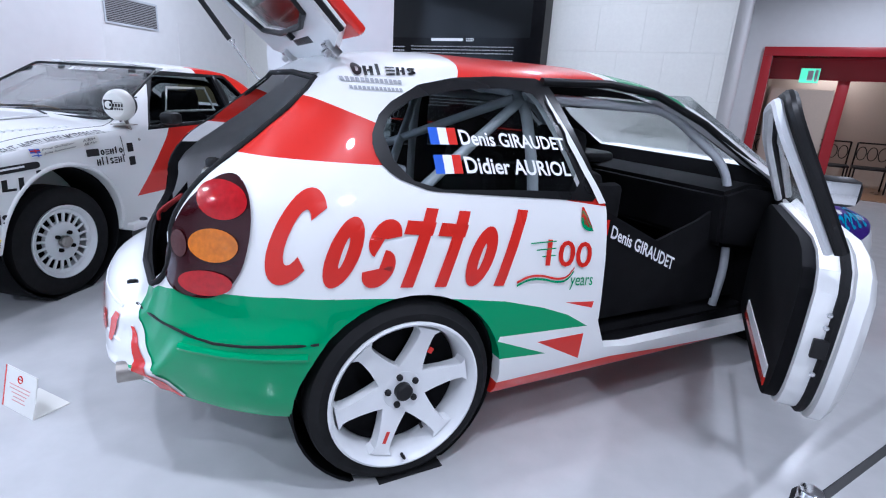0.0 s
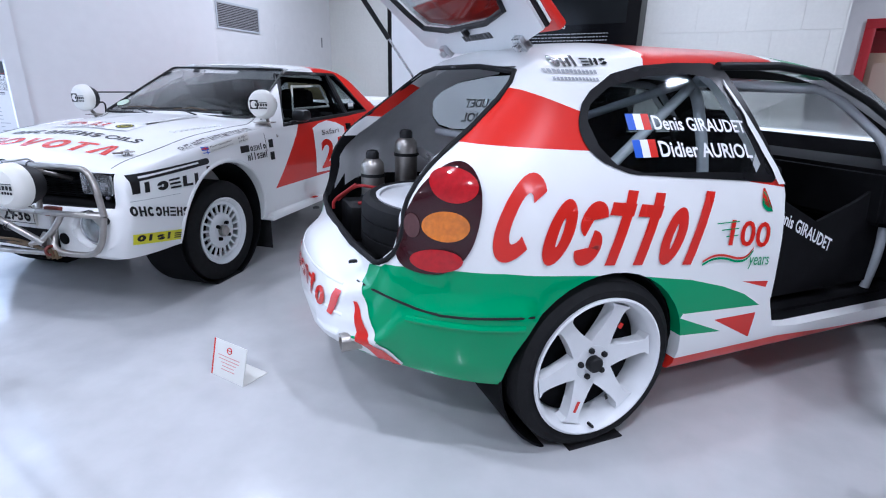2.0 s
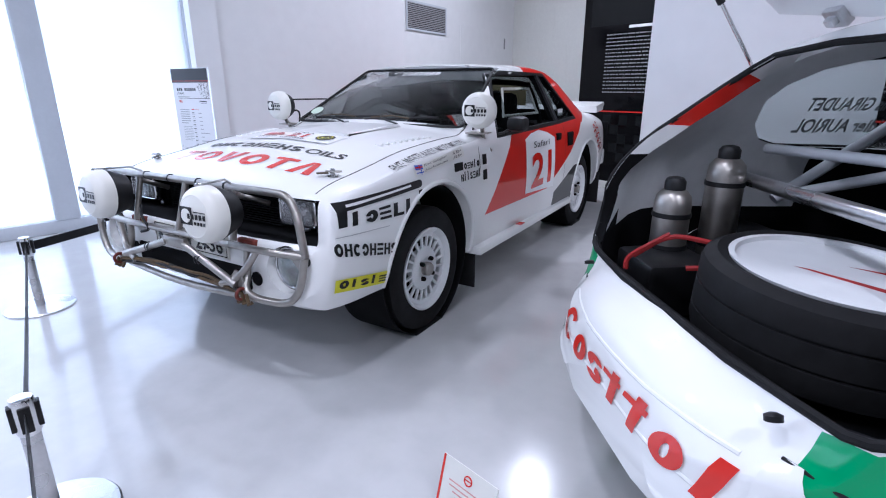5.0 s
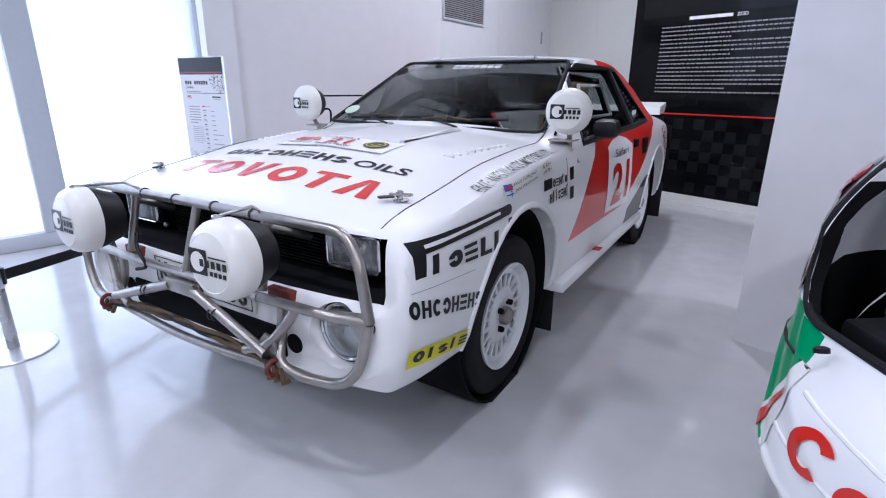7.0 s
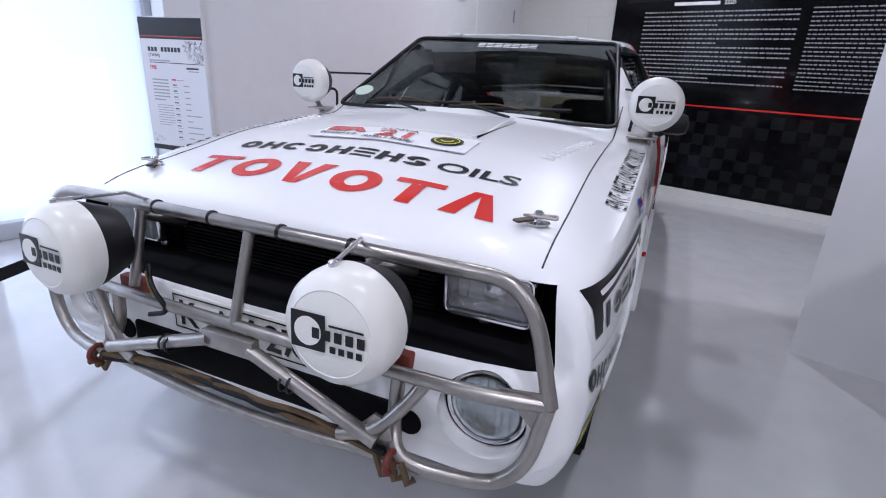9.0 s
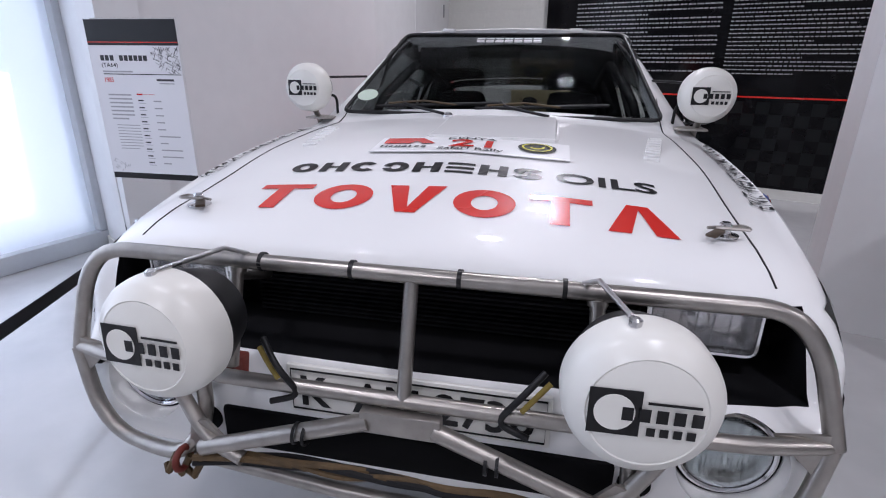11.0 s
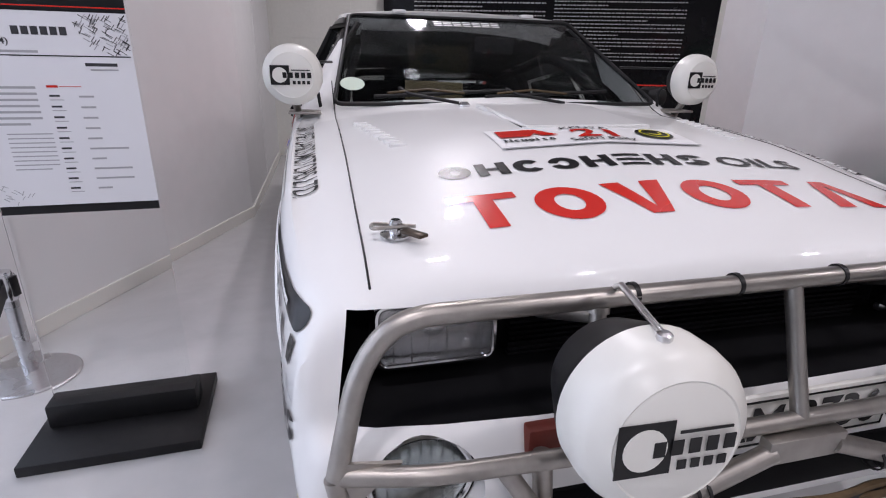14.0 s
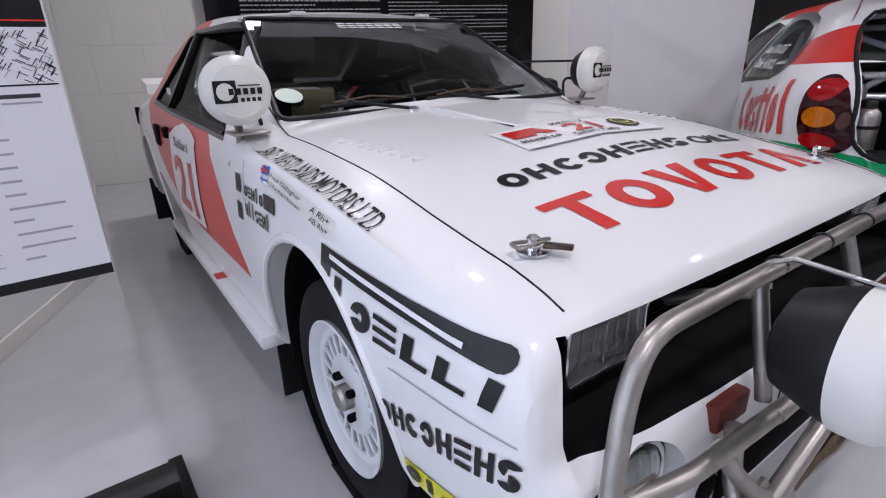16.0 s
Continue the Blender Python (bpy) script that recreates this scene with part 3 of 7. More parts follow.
def livery(name, base, zones):
    """Gloss paint with fields of colour; a zone is (colour, outline in x and z, least distance from the middle)."""
    m = mat(name, base, 0.35, coat=0.6, grain=0.03, scale=5, spec=0.2)
    n, l = m.node_tree.nodes, m.node_tree.links
    b = n["Principled BSDF"]
    last = b.inputs["Base Color"].links[0].from_socket
    tc, sp = n.new("ShaderNodeTexCoord"), n.new("ShaderNodeSeparateXYZ")
    l.new(tc.outputs["Object"], sp.inputs[0])
    ay = n.new("ShaderNodeMath")
    ay.operation = "ABSOLUTE"
    l.new(sp.outputs["Y"], ay.inputs[0])
    for colour, pts, ymin in zones:
        k = poly_mask(n, l, sp.outputs["X"], sp.outputs["Z"], pts)
        if ymin:
            g, q = n.new("ShaderNodeMath"), n.new("ShaderNodeMath")
            g.operation, q.operation = "GREATER_THAN", "MULTIPLY"
            g.inputs[1].default_value = ymin
            l.new(ay.outputs[0], g.inputs[0])
            l.new(g.outputs[0], q.inputs[0])
            l.new(k, q.inputs[1])
            k = q.outputs[0]
        mix = n.new("ShaderNodeMix")
        mix.data_type = "RGBA"
        l.new(k, mix.inputs[0])
        l.new(last, mix.inputs[6])
        mix.inputs[7].default_value = (*colour, 1)
        last = mix.outputs[2]
    l.new(last, b.inputs["Base Color"])
    return m


M_hatch = livery("hatchback_livery", WHITE, [
    (GREEN, [(-0.87, 0.1), (-0.24, 0.1), (-0.24, 0.70), (-0.38, 0.712), (-0.6, 0.715), (-0.69, 0.692), (-0.765, 0.62), (-0.84, 0.52)], 0.468),
    (GREEN, [(-0.25, 0.36), (0.35, 0.36), (0.35, 0.615), (0.10, 0.66), (-0.15, 0.69), (-0.25, 0.70)], 0.5),
    (GREEN, [(0.345, 0.482), (0.345, 0.617), (0.52, 0.568), (0.64, 0.522), (0.745, 0.46)], 0.5),
    (WHITE, [(0.30, 0.40), (0.345, 0.484), (0.36, 0.48), (0.36, 0.30)], 0.84),
    (GREEN, [(0.33, 0.468), (0.562, 0.374), (0.33, 0.393)], 0.5),
    (RED, [(-0.56, 1.094), (-0.30, 1.276), (-0.237, 1.252), (-0.166, 1.237), (0.05, 1.195), (0.05, 1.063)], 0.5),
    (RED, [(0.33, 0.1), (2.08, 0.1), (2.08, 0.288), (1.0, 0.288), (0.72, 0.302), (0.33, 0.33)], 0.5),
    (RED, [(0.513, 0.431), (0.735, 0.429), (0.732, 0.318), (0.60, 0.386)], 0.5),
    (RED, [(0.619, 0.575), (0.76, 0.56), (0.755, 0.534)], 0.5),
    (RED, [(0.74, 0.95), (0.785, 0.95), (0.785, 0.92), (0.60, 0.948)], 0.5),
    (RED, [(0.26, 1.33), (0.98, 1.33), (0.92, 1.6), (0.40, 1.6)], 0.0),
    (GREEN, [(1.06, 1.33), (1.42, 1.28), (1.40, 1.6), (0.98, 1.6)], 0.0),
])
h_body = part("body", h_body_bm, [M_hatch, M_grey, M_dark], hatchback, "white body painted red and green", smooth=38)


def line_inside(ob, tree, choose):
    """Give the faces of the inner skin their own material slot."""
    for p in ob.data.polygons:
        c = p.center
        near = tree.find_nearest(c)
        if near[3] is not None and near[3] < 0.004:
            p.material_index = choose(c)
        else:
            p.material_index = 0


# black cabin; the boot below 0.72 gets its shade as near-black colour
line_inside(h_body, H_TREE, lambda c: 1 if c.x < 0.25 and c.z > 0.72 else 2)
# sill of the boot opening darkened in colour to stand for shade
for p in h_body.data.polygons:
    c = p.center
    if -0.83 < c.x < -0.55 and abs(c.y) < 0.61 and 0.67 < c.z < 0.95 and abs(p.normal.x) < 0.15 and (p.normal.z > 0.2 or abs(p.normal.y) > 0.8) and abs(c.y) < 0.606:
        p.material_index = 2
HT = tree_of(h_body)
for ax in (0.0, 2.465):
    for s in (1, -1):
        star_wheel(hatchback, pose(ax, s * 0.735, 0.325, 0, 0 if ax else 8, 0), s)
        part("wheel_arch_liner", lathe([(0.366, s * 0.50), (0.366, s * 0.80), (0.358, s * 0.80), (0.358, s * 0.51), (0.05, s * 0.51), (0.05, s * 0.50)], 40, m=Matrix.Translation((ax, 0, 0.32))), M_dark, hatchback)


def ring_of(pts, k=3):
    """A closed outline rounded off."""
    for _ in range(k):
        out = []
        for a, b in zip(pts, pts[1:] + pts[:1]):
            out += [(a[0] * 0.75 + b[0] * 0.25, a[1] * 0.75 + b[1] * 0.25), (a[0] * 0.25 + b[0] * 0.75, a[1] * 0.25 + b[1] * 0.75)]
        pts = out
    return pts


def pane(name, pts, shape, side, inset, material, parent, thick=0.004, label=""):
    """A flank window that follows the tumblehome; pts in x and z, side +1 or -1."""
    bm = bmesh.new()

    def flank(x, z):
        half = shape(x, 0.0)
        best = 0
        for (y0, z0), (y1, z1) in zip(half, half[1:]):
            if z0 <= z <= z1 and z1 > z0:
                best = y0 + (y1 - y0) * (z - z0) / (z1 - z0)
        return best or half[-3][0]
    a = [bm.verts.new((x, side * (flank(x, z) - inset), z)) for x, z in pts]
    b = [bm.verts.new((x, side * (flank(x, z) - inset - thick), z)) for x, z in pts]
    bm.faces.new(a)
    bm.faces.new(b[::-1])
    for i in range(len(pts)):
        j = (i + 1) % len(pts)
        bm.faces.new((a[i], a[j], b[j], b[i]))
    bmesh.ops.triangulate(bm, faces=bm.faces)
    ob = part(name, bm, material, parent, label, smooth=20)
    ob.visible_shadow = False
    return ob


h_qouter = [(-0.092, 1.143), (-0.055, 1.207), (-0.004, 1.249), (0.108, 1.306), (0.244, 1.336), (0.42, 1.352), (0.60, 1.356), (0.645, 1.34), (0.775, 0.935), (0.55, 0.955), (0.30, 0.975), (0.071, 0.995), (-0.033, 1.034), (-0.082, 1.081)]


def flank_of(shape, x, z):
    half = shape(x, 0.0)
    for (y0, z0), (y1, z1) in zip(half[4:], half[5:]):
        if z0 <= z <= z1 and z1 > z0:
            return y0 + (y1 - y0) * (z - z0) / (z1 - z0)
    return half[-3][0]


def on_flank(name, bm, material, shape, side, parent, lift, label="", fine=0.04):
    """Flat artwork in x and z laid along the flank, glass or not."""
    bmesh.ops.triangulate(bm, faces=bm.faces)
    for _ in range(3):
        es = [e for e in bm.edges if e.calc_length() > fine]
        if es:
            bmesh.ops.subdivide_edges(bm, edges=es, cuts=1)
            bmesh.ops.triangulate(bm, faces=bm.faces)
    for v in bm.verts:
        v.co = (v.co.x, side * (flank_of(shape, v.co.x, v.co.y) + lift), v.co.y)
    return lay_out(name, bm, material, parent, label)


def ring_band(outer, inner, n=72):
    """The flat ring between two outlines."""
    cx, cz = sum(p[0] for p in inner) / len(inner), sum(p[1] for p in inner) / len(inner)

    def reach(pts, a):
        dx, dz = math.cos(a), math.sin(a)
        for (x0, z0), (x1, z1) in zip(pts, pts[1:] + pts[:1]):
            ex, ez = x1 - x0, z1 - z0
            det = dx * -ez + dz * ex
            if abs(det) < 1e-9:
                continue
            t = ((x0 - cx) * -ez + (z0 - cz) * ex) / det
            u = (dx * (z0 - cz) - dz * (x0 - cx)) / det
            if t > 0 and -1e-6 <= u <= 1 + 1e-6:
                return cx + dx * t, cz + dz * t
    bm = bmesh.new()
    o = [bm.verts.new((*reach(outer, 2 * math.pi * i / n), 0)) for i in range(n)]
    k = [bm.verts.new((*reach(inner, 2 * math.pi * i / n), 0)) for i in range(n)]
    for i in range(n):
        j = (i + 1) % n
        bm.faces.new((o[i], o[j], k[j], k[i]))
    return bm


for s in (-1, 1):
    pane("quarter_window", ring_of(h_qwin, 1), h_shape, s, 0.012, M_tint, hatchback)
    sm = [(x * 0.94 + 0.02, z * 0.94 + 0.068) for x, z in h_qwin]
    on_flank("window_surround", ring_band(h_qouter, sm), M_vblack, h_shape, s, hatchback, 0.004, "gloss black window surround")
pane("door_glass", [(0.80, 0.97), (0.70, 1.29), (0.95, 1.32), (1.40, 1.23), (1.85, 0.96)], h_shape, 1, 0.012, M_tint, hatchback)
bm = bmesh.new()
for y0, y1 in ((-0.56, 0.56),):
    vs = [bm.verts.new(p) for p in ((1.47, -0.55, 1.335), (1.47, 0.55, 1.335), (2.10, 0.62, 1.02), (2.10, -0.62, 1.02))]
    bm.faces.new(vs)
bmesh.ops.solidify(bm, geom=bm.faces, thickness=0.005)
ws = part("windscreen", bm, M_tint, hatchback, smooth=0)
ws.visible_shadow = False

# tail lights
tail_pts = ring_of([(-0.462, 1.040), (-0.446, 1.0), (-0.444, 0.94), (-0.457, 0.858), (-0.484, 0.77), (-0.544, 0.699), (-0.62, 0.692), (-0.668, 0.714), (-0.664, 0.795), (-0.640, 0.88), (-0.606, 0.945), (-0.552, 1.002), (-0.50, 1.037)], 2)
for s in (-1, 1):
    tl = on_flank("tail_light", poly2d(tail_pts), M_darklens, h_shape, s, hatchback, 0.010, "smoked red tail light cluster", 0.02)
    for c, rx, rz, m_, lab in (((-0.512, 0.972), 0.060, 0.050, M_redlens, "red brake lens"), ((-0.543, 0.850), 0.060, 0.046, M_orange, "amber indicator lens"),
                               ((-0.570, 0.742), 0.066, 0.036, M_redlens, "red tail lens"), ((-0.626, 0.842), 0.019, 0.038, M_clearlens, "clear reversing lens")):
        pts = [(c[0] + rx * math.cos(a), c[1] + rz * math.sin(a) + 0.10 * rx * math.cos(a)) for a in (2 * math.pi * i / 28 for i in range(28))]
        on_flank("lens", poly2d(pts), m_, h_shape, s, tl, 0.015, lab, 0.02)

# side artwork


def art(name, bm, m_, side="right", lift=0.0045, fine=0.04, label="", tree=None, parent=None):
    return drape(name, bm, m_, tree or HT, parent or hatchback, side, lift, fine, label)


def slab(pts):
    return poly2d(pts)


def arc_band(cx, cz, rx, rz, w, a0, a1, n=26, lean=0.0, bm=None):
    """A curved stroke of width w."""
    bm = bm or bmesh.new()
    ins, out = [], []
    for i in range(n + 1):
        a = math.radians(a0 + (a1 - a0) * i / n)
        for lst, k in ((ins, -1), (out, 1)):
            x, z = (rx + k * w / 2) * math.cos(a), (rz + k * w / 2) * math.sin(a)
            lst.append(bm.verts.new((cx + x + lean * z, cz + z, 0)))
    for i in range(n):
        bm.faces.new((ins[i], ins[i + 1], out[i + 1], out[i]))
    return bm


def bar(x0, z0, x1, z1, lean=0.0, bm=None):
    bm = bm or bmesh.new()
    h = z1 - z0
    bm.faces.new([bm.verts.new(p + (0,)) for p in ((x0, z0), (x1, z0), (x1 + lean * h, z1), (x0 + lean * h, z1))])
    return bm


def wordmark(n, x0, z0, x1, z1, lean=0.25, first=1.25, stroke=0.30, kinds="crsbcol", level=False):
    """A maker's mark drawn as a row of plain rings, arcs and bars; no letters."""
    bm = bmesh.new()
    wd = (x1 - x0) / (n + first - 1)
    x = x0
    for i in range(n):
        k = kinds[i % len(kinds)]
        w = wd * (first if i == 0 else 1) * 0.84
        h = (z1 - z0) * (1.0 if i == 0 or level else 0.76)
        t = stroke * wd
        cx, cz = x + w / 2 + lean * h / 2, z0 + h / 2
        if k == "c":
            arc_band(cx, cz, w / 2 - t / 2, h / 2 - t / 2, t, 40, 320, lean=lean, bm=bm)
        elif k == "o":
            arc_band(cx, cz, w / 2 - t / 2, h / 2 - t / 2, t, 0, 360, lean=lean, bm=bm)
        elif k == "r":
            arc_band(cx, cz, w / 2 - t / 2, h / 2 - t / 2, t, -160, 170, lean=lean, bm=bm)
        elif k == "s":
            arc_band(cx, z0 + h * 0.72, w / 2 - t / 2, h * 0.28 - t / 2, t, 10, 250, lean=lean, bm=bm)
            arc_band(cx, z0 + h * 0.28, w / 2 - t / 2, h * 0.28 - t / 2, t, -170, 90, lean=lean, bm=bm)
        elif k == "b":
            bar(x + w * 0.3, z0, x + w * 0.3 + t, z0 + h * 1.2, lean, bm)
            bar(x, z0 + h * 0.8, x + w, z0 + h, lean, bm)
        elif k == "l":
            bar(x + w * 0.2, z0, x + w * 0.2 + t, z0 + h * 1.3, lean, bm)
        elif k == "h":
            bar(x, z0, x + t, z0 + h, lean, bm)
            bar(x + w - t, z0, x + w, z0 + h, lean, bm)
            bar(x + t, z0 + h * 0.42, x + w - t, z0 + h * 0.6, lean, bm)
        elif k == "t":
            bar(x + w * 0.5 - t * 0.5, z0, x + w * 0.5 + t * 0.5, z0 + h * 0.8, lean, bm)
            bar(x, z0 + h * 0.8, x + w, z0 + h, lean, bm)
        elif k == "f":
            bar(x, z0, x + t, z0 + h, lean, bm)
            bar(x + t, z0, x + w, z0 + h * 0.22, lean, bm)
        elif k in "vw":
            tip, wide = (z0, z0 + h) if k == "v" else (z0 + h, z0)
            q = 1.15 * t
            bm.faces.new([bm.verts.new(p + (0,)) for p in ((x + w * 0.5 - q * 0.5, tip), (x + w * 0.5 + q * 0.1, tip), (x + q, wide), (x, wide))])
            bm.faces.new([bm.verts.new(p + (0,)) for p in ((x + w * 0.5 - q * 0.1, tip), (x + w * 0.5 + q * 0.5, tip), (x + w, wide), (x + w - q, wide))])
        elif k == "e":
            for q in (0, 0.4, 0.8):
                bar(x, z0 + h * q, x + w, z0 + h * (q + 0.2), lean, bm)
        x += wd * (first if i == 0 else 1)
    return bm


big = fit_quad(wordmark(7, 0, 0, 7, 1.6, lean=0.18, kinds="cosbbol", stroke=0.36, first=1.35), (-0.44, 0.755), (0.37, 0.672), (-0.36, 1.02), (0.43, 0.925))
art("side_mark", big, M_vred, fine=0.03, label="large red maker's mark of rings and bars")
for sgn, side in ((-1, "right"), (1, "left")):
    if side == "left":
        big = fit_quad(wordmark(7, 0, 0, 7, 1.6, lean=0.18, kinds="cosbbol", stroke=0.36, first=1.35), (0.345, 0.672), (-0.43, 0.752), (0.43, 0.92), (-0.30, 1.01))
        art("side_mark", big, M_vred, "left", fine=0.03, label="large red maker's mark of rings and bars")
bm = fit_quad(letters("100", 1, 0.02), (0.505, 0.728), (0.715, 0.70), (0.513, 0.822), (0.72, 0.795))
art("number", bm, M_vred, label="red and green anniversary number 100")
bm = fit_quad(letters("years", 1), (0.625, 0.625), (0.735, 0.615), (0.628, 0.672), (0.735, 0.662))
art("lettering", bm, M_vgreen)
for dz, m_ in ((0.0, M_vgreen), (0.012, M_vred)):
    bm = bmesh.new()
    pts = [(0.39, 0.672 + dz), (0.44, 0.69 + dz), (0.50, 0.685 + dz), (0.56, 0.665 + dz), (0.61, 0.665 + dz), (0.64, 0.70 + dz)]
    pts = chaikin(pts, 2)
    bm.faces.new([bm.verts.new((x, z, 0)) for x, z in pts] + [bm.verts.new((x, z - 0.008, 0)) for x, z in pts[::-1]])
    art("ribbon", bm, m_)
    pts = chaikin([(0.72, 0.835 + dz), (0.69, 0.84 + dz), (0.665, 0.87 + dz), (0.675, 0.91 + dz)], 2)
    bm = bmesh.new()
    bm.faces.new([bm.verts.new((x, z, 0)) for x, z in pts] + [bm.verts.new((x - 0.008, z, 0)) for x, z in pts[::-1]])
    art("ribbon", bm, m_)
for z in (0.81, 0.785, 0.76):
    art("speed_line", bar(0.44 + (0.81 - z), z, 0.55, z + 0.004), M_vgreen)
art("roof_mark", fit_quad(wordmark(6, 0, 0, 6, 1, 0, 1, 0.3, "ohlehs"), (-0.10, 1.318), (0.108, 1.333), (-0.085, 1.358), (0.118, 1.361)), M_vblack, label="small black maker's mark")
for z0, z1, x0, x1 in ((1.300, 1.313, -0.14, 0.055), (1.278, 1.288, -0.12, 0.05)):
    bm = bmesh.new()
    for i in range(13):
        bar(x0 + (x1 - x0) * i / 13, z0, x0 + (x1 - x0) * (i + 0.7) / 13, z1, 0, bm)
    art("small_print", bm, M_vgrey)

art("pillar_edge", slab([(0.742, 0.93), (0.686, 1.04), (0.582, 1.29), (0.606, 1.295), (0.712, 1.05), (0.776, 0.93)]), M_white, lift=0.010, label="white door pillar edge")
# crew names on the quarter window
for z0, z1, word in ((1.125, 1.175, "Denis GIRAUDET"), (1.04, 1.095, "Didier AURIOL")):
    on_flank("crew_name", fit_quad(letters(word, 1, 0.03), (0.21, z0 + 0.004), (0.635, z0 - 0.012), (0.205, z1), (0.63, z1 - 0.02)), M_vwhite, h_shape, -1, hatchback, 0.007, "white crew name")
    for i, m_ in enumerate((M_vblue, M_vwhite, M_vred)):
        on_flank("flag_stripe", bar(0.10 + i * 0.032, z0 + 0.004, 0.132 + i * 0.032, z1 + 0.004), m_, h_shape, -1, hatchback, 0.007)
    on_flank("crew_name", fit_quad(letters(word, 1, 0.03), (0.58, z0), (0.16, z0), (0.58, z1), (0.16, z1)), M_vwhite, h_shape, 1, hatchback, 0.004, "white crew name")

# rear face
for s in (1, -1):
    art("rear_field", slab([(s * 0.44, 0.60), (s * 0.480, 0.60), (s * 0.618, 0.345), (s * 0.60, 0.325), (s * 0.44, 0.33)]), M_white, "back", 0.003, fine=0.025, label="white field beside the green bumper corner")
    art("rear_stripe", slab([(s * 0.470, 0.535), (s * 0.482, 0.535), (s * 0.61, 0.335), (s * 0.545, 0.325)]), M_vred, "back", 0.0055, fine=0.025)
bm = fit_quad(wordmark(7, 0, 0, 7, 1.6, lean=0.15, kinds="cosbbol", stroke=0.32, first=1.35), (0.36, 0.455), (-0.42, 0.455), (0.36, 0.555), (-0.42, 0.555))
art("rear_mark", bm, M_vred, "back", fine=0.03, label="red maker's mark on the bumper")
# joint between bumper and flank
seam = []
for x, z in ((-0.758, 0.598), (-0.72, 0.591), (-0.686, 0.586), (-0.62, 0.572), (-0.561, 0.566), (-0.49, 0.568), (-0.425, 0.572), (-0.35, 0.573), (-0.29, 0.570)):
    for s, keep in ((-1, seam),):
        hit = HT.ray_cast(Vector((x, -3, z)), Vector((0, 1, 0)))[0]
        if hit:
            keep.append(hit + Vector((0, -0.001, 0)))
part("bumper_joint", tube(seam, 0.0045, n=8), M_black, hatchback)
part("bumper_joint", tube([Vector((p.x, -p.y, p.z)) for p in seam], 0.0045, n=8), M_black, hatchback)
ridge = []
for i in range(20):
    a = math.radians(90 * i / 19)
    x, y = -0.28 - 0.50 * math.sin(a), -0.30 - 0.5 * math.cos(a) ** 0.6 if i < 19 else -0.30
    hit = HT.ray_cast(Vector((x, -3, 0.535)), Vector((0, 1, 0)))[0]
    if hit and hit.y < -0.66:
        ridge.append(hit)
if len(ridge) > 3:
    part("bumper_ridge", tube(ridge, 0.012, n=8), M_hatch, hatchback)
for z_, w_ in ((0.572, 0.40), (0.470, 0.44)):
    ledge = []
    for i in range(25):
        y = -w_ + 2 * w_ * i / 24
        hit = HT.ray_cast(Vector((-3, y, z_)), Vector((1, 0, 0)))[0]
        if hit:
            ledge.append(hit + Vector((0.004, 0, 0)))
    part("bumper_ledge", tube(ledge, 0.007, n=8), M_white, hatchback)
part("exhaust_pipe", lathe([(0.034, -0.10), (0.034, 0.08), (0.028, 0.08), (0.028, -0.02), (0.001, -0.02)], 20, m=pose(-0.752, -0.478, 0.385, 0, 0, 90)), M_steel, hatchback, "scorched steel exhaust tip")
for s in (1, -1):
    part("bonnet_clip", lathe([(0.016, 0), (0.016, 0.01), (0.008, 0.014)], 14, m=pose(-0.765, s * 0.42, 0.655, 70, 0, 0)), M_black, hatchback)

# tailgate seal
sp = []
for y, z in ring_of(h_boot, 1):
    hit = HT.ray_cast(Vector((-2, y * 1.022, z if z > 1 else z - 0.004)), Vector((1, 0, 0)))[0]
    if hit and hit.x < -0.745:
        hit = HT.ray_cast(Vector((-0.738, y, 2)), Vector((0, 0, -1)))[0]
    if hit and hit.x < -0.05 and hit.z < 1.4:
        sp.append(hit)
part("tailgate_seal", tube(sp, 0.010, n=8, closed=True), M_rubber, hatchback, "black rubber seal")

# open tailgate
th = radians(43)
gate = part("tailgate", bmesh.new(), M_white, hatchback, "raised white tailgate with a dark rear window")
gate.matrix_basis = pose(-0.10, 0, 1.375) @ Matrix(((-math.cos(th), 0, math.sin(th), 0), (0, 1, 0, 0), (math.sin(th), 0, math.cos(th), 0), (0, 0, 0, 1)))
g_out = ring_of([(0.0, -0.54), (0.0, 0.54), (0.30, 0.60), (0.62, 0.62), (0.80, 0.60), (1.02, 0.50), (1.02, -0.50), (0.80, -0.60), (0.62, -0.62), (0.30, -0.60)], 1)
g_win = ring_of([(0.13, -0.38), (0.13, 0.38), (0.30, 0.46), (0.50, 0.47), (0.54, 0.40), (0.54, -0.40), (0.50, -0.47), (0.30, -0.46)], 1)


def g_bow(bm, k=0.10):
    for v in bm.verts:
        v.co.z += 0.05 * math.cos(v.co.y * 1.6) - k * max(0, v.co.x - 0.55) ** 2
    return bm


gb = carve(prism(g_out, -0.02, 0.02, "z"), [prism(g_win, -0.1, 0.1, "z")])
bmesh.ops.triangulate(gb, faces=gb.faces)
part("shell", g_bow(gb), M_white, gate, smooth=30)
g = prism(g_win, 0.0, 0.005, "z")
bmesh.ops.triangulate(g, faces=g.faces)
gl = part("rear_window", g_bow(g), M_tint, gate, smooth=20)
gl.visible_shadow = False
part("window_trim", g_bow(tube([(x, y, -0.022) for x, y in g_win], 0.012, n=8, closed=True)), M_black, gate)
part("edge_trim", g_bow(tube([(x, y, 0.0) for x, y in g_out if x < 0.5], 0.010, n=6)), M_black, gate)
part("spoiler", boxes((0.02, -0.55, 0.06, 0.26, 0.55, 0.10), bevel=0.015), M_red, gate, "red roof spoiler")
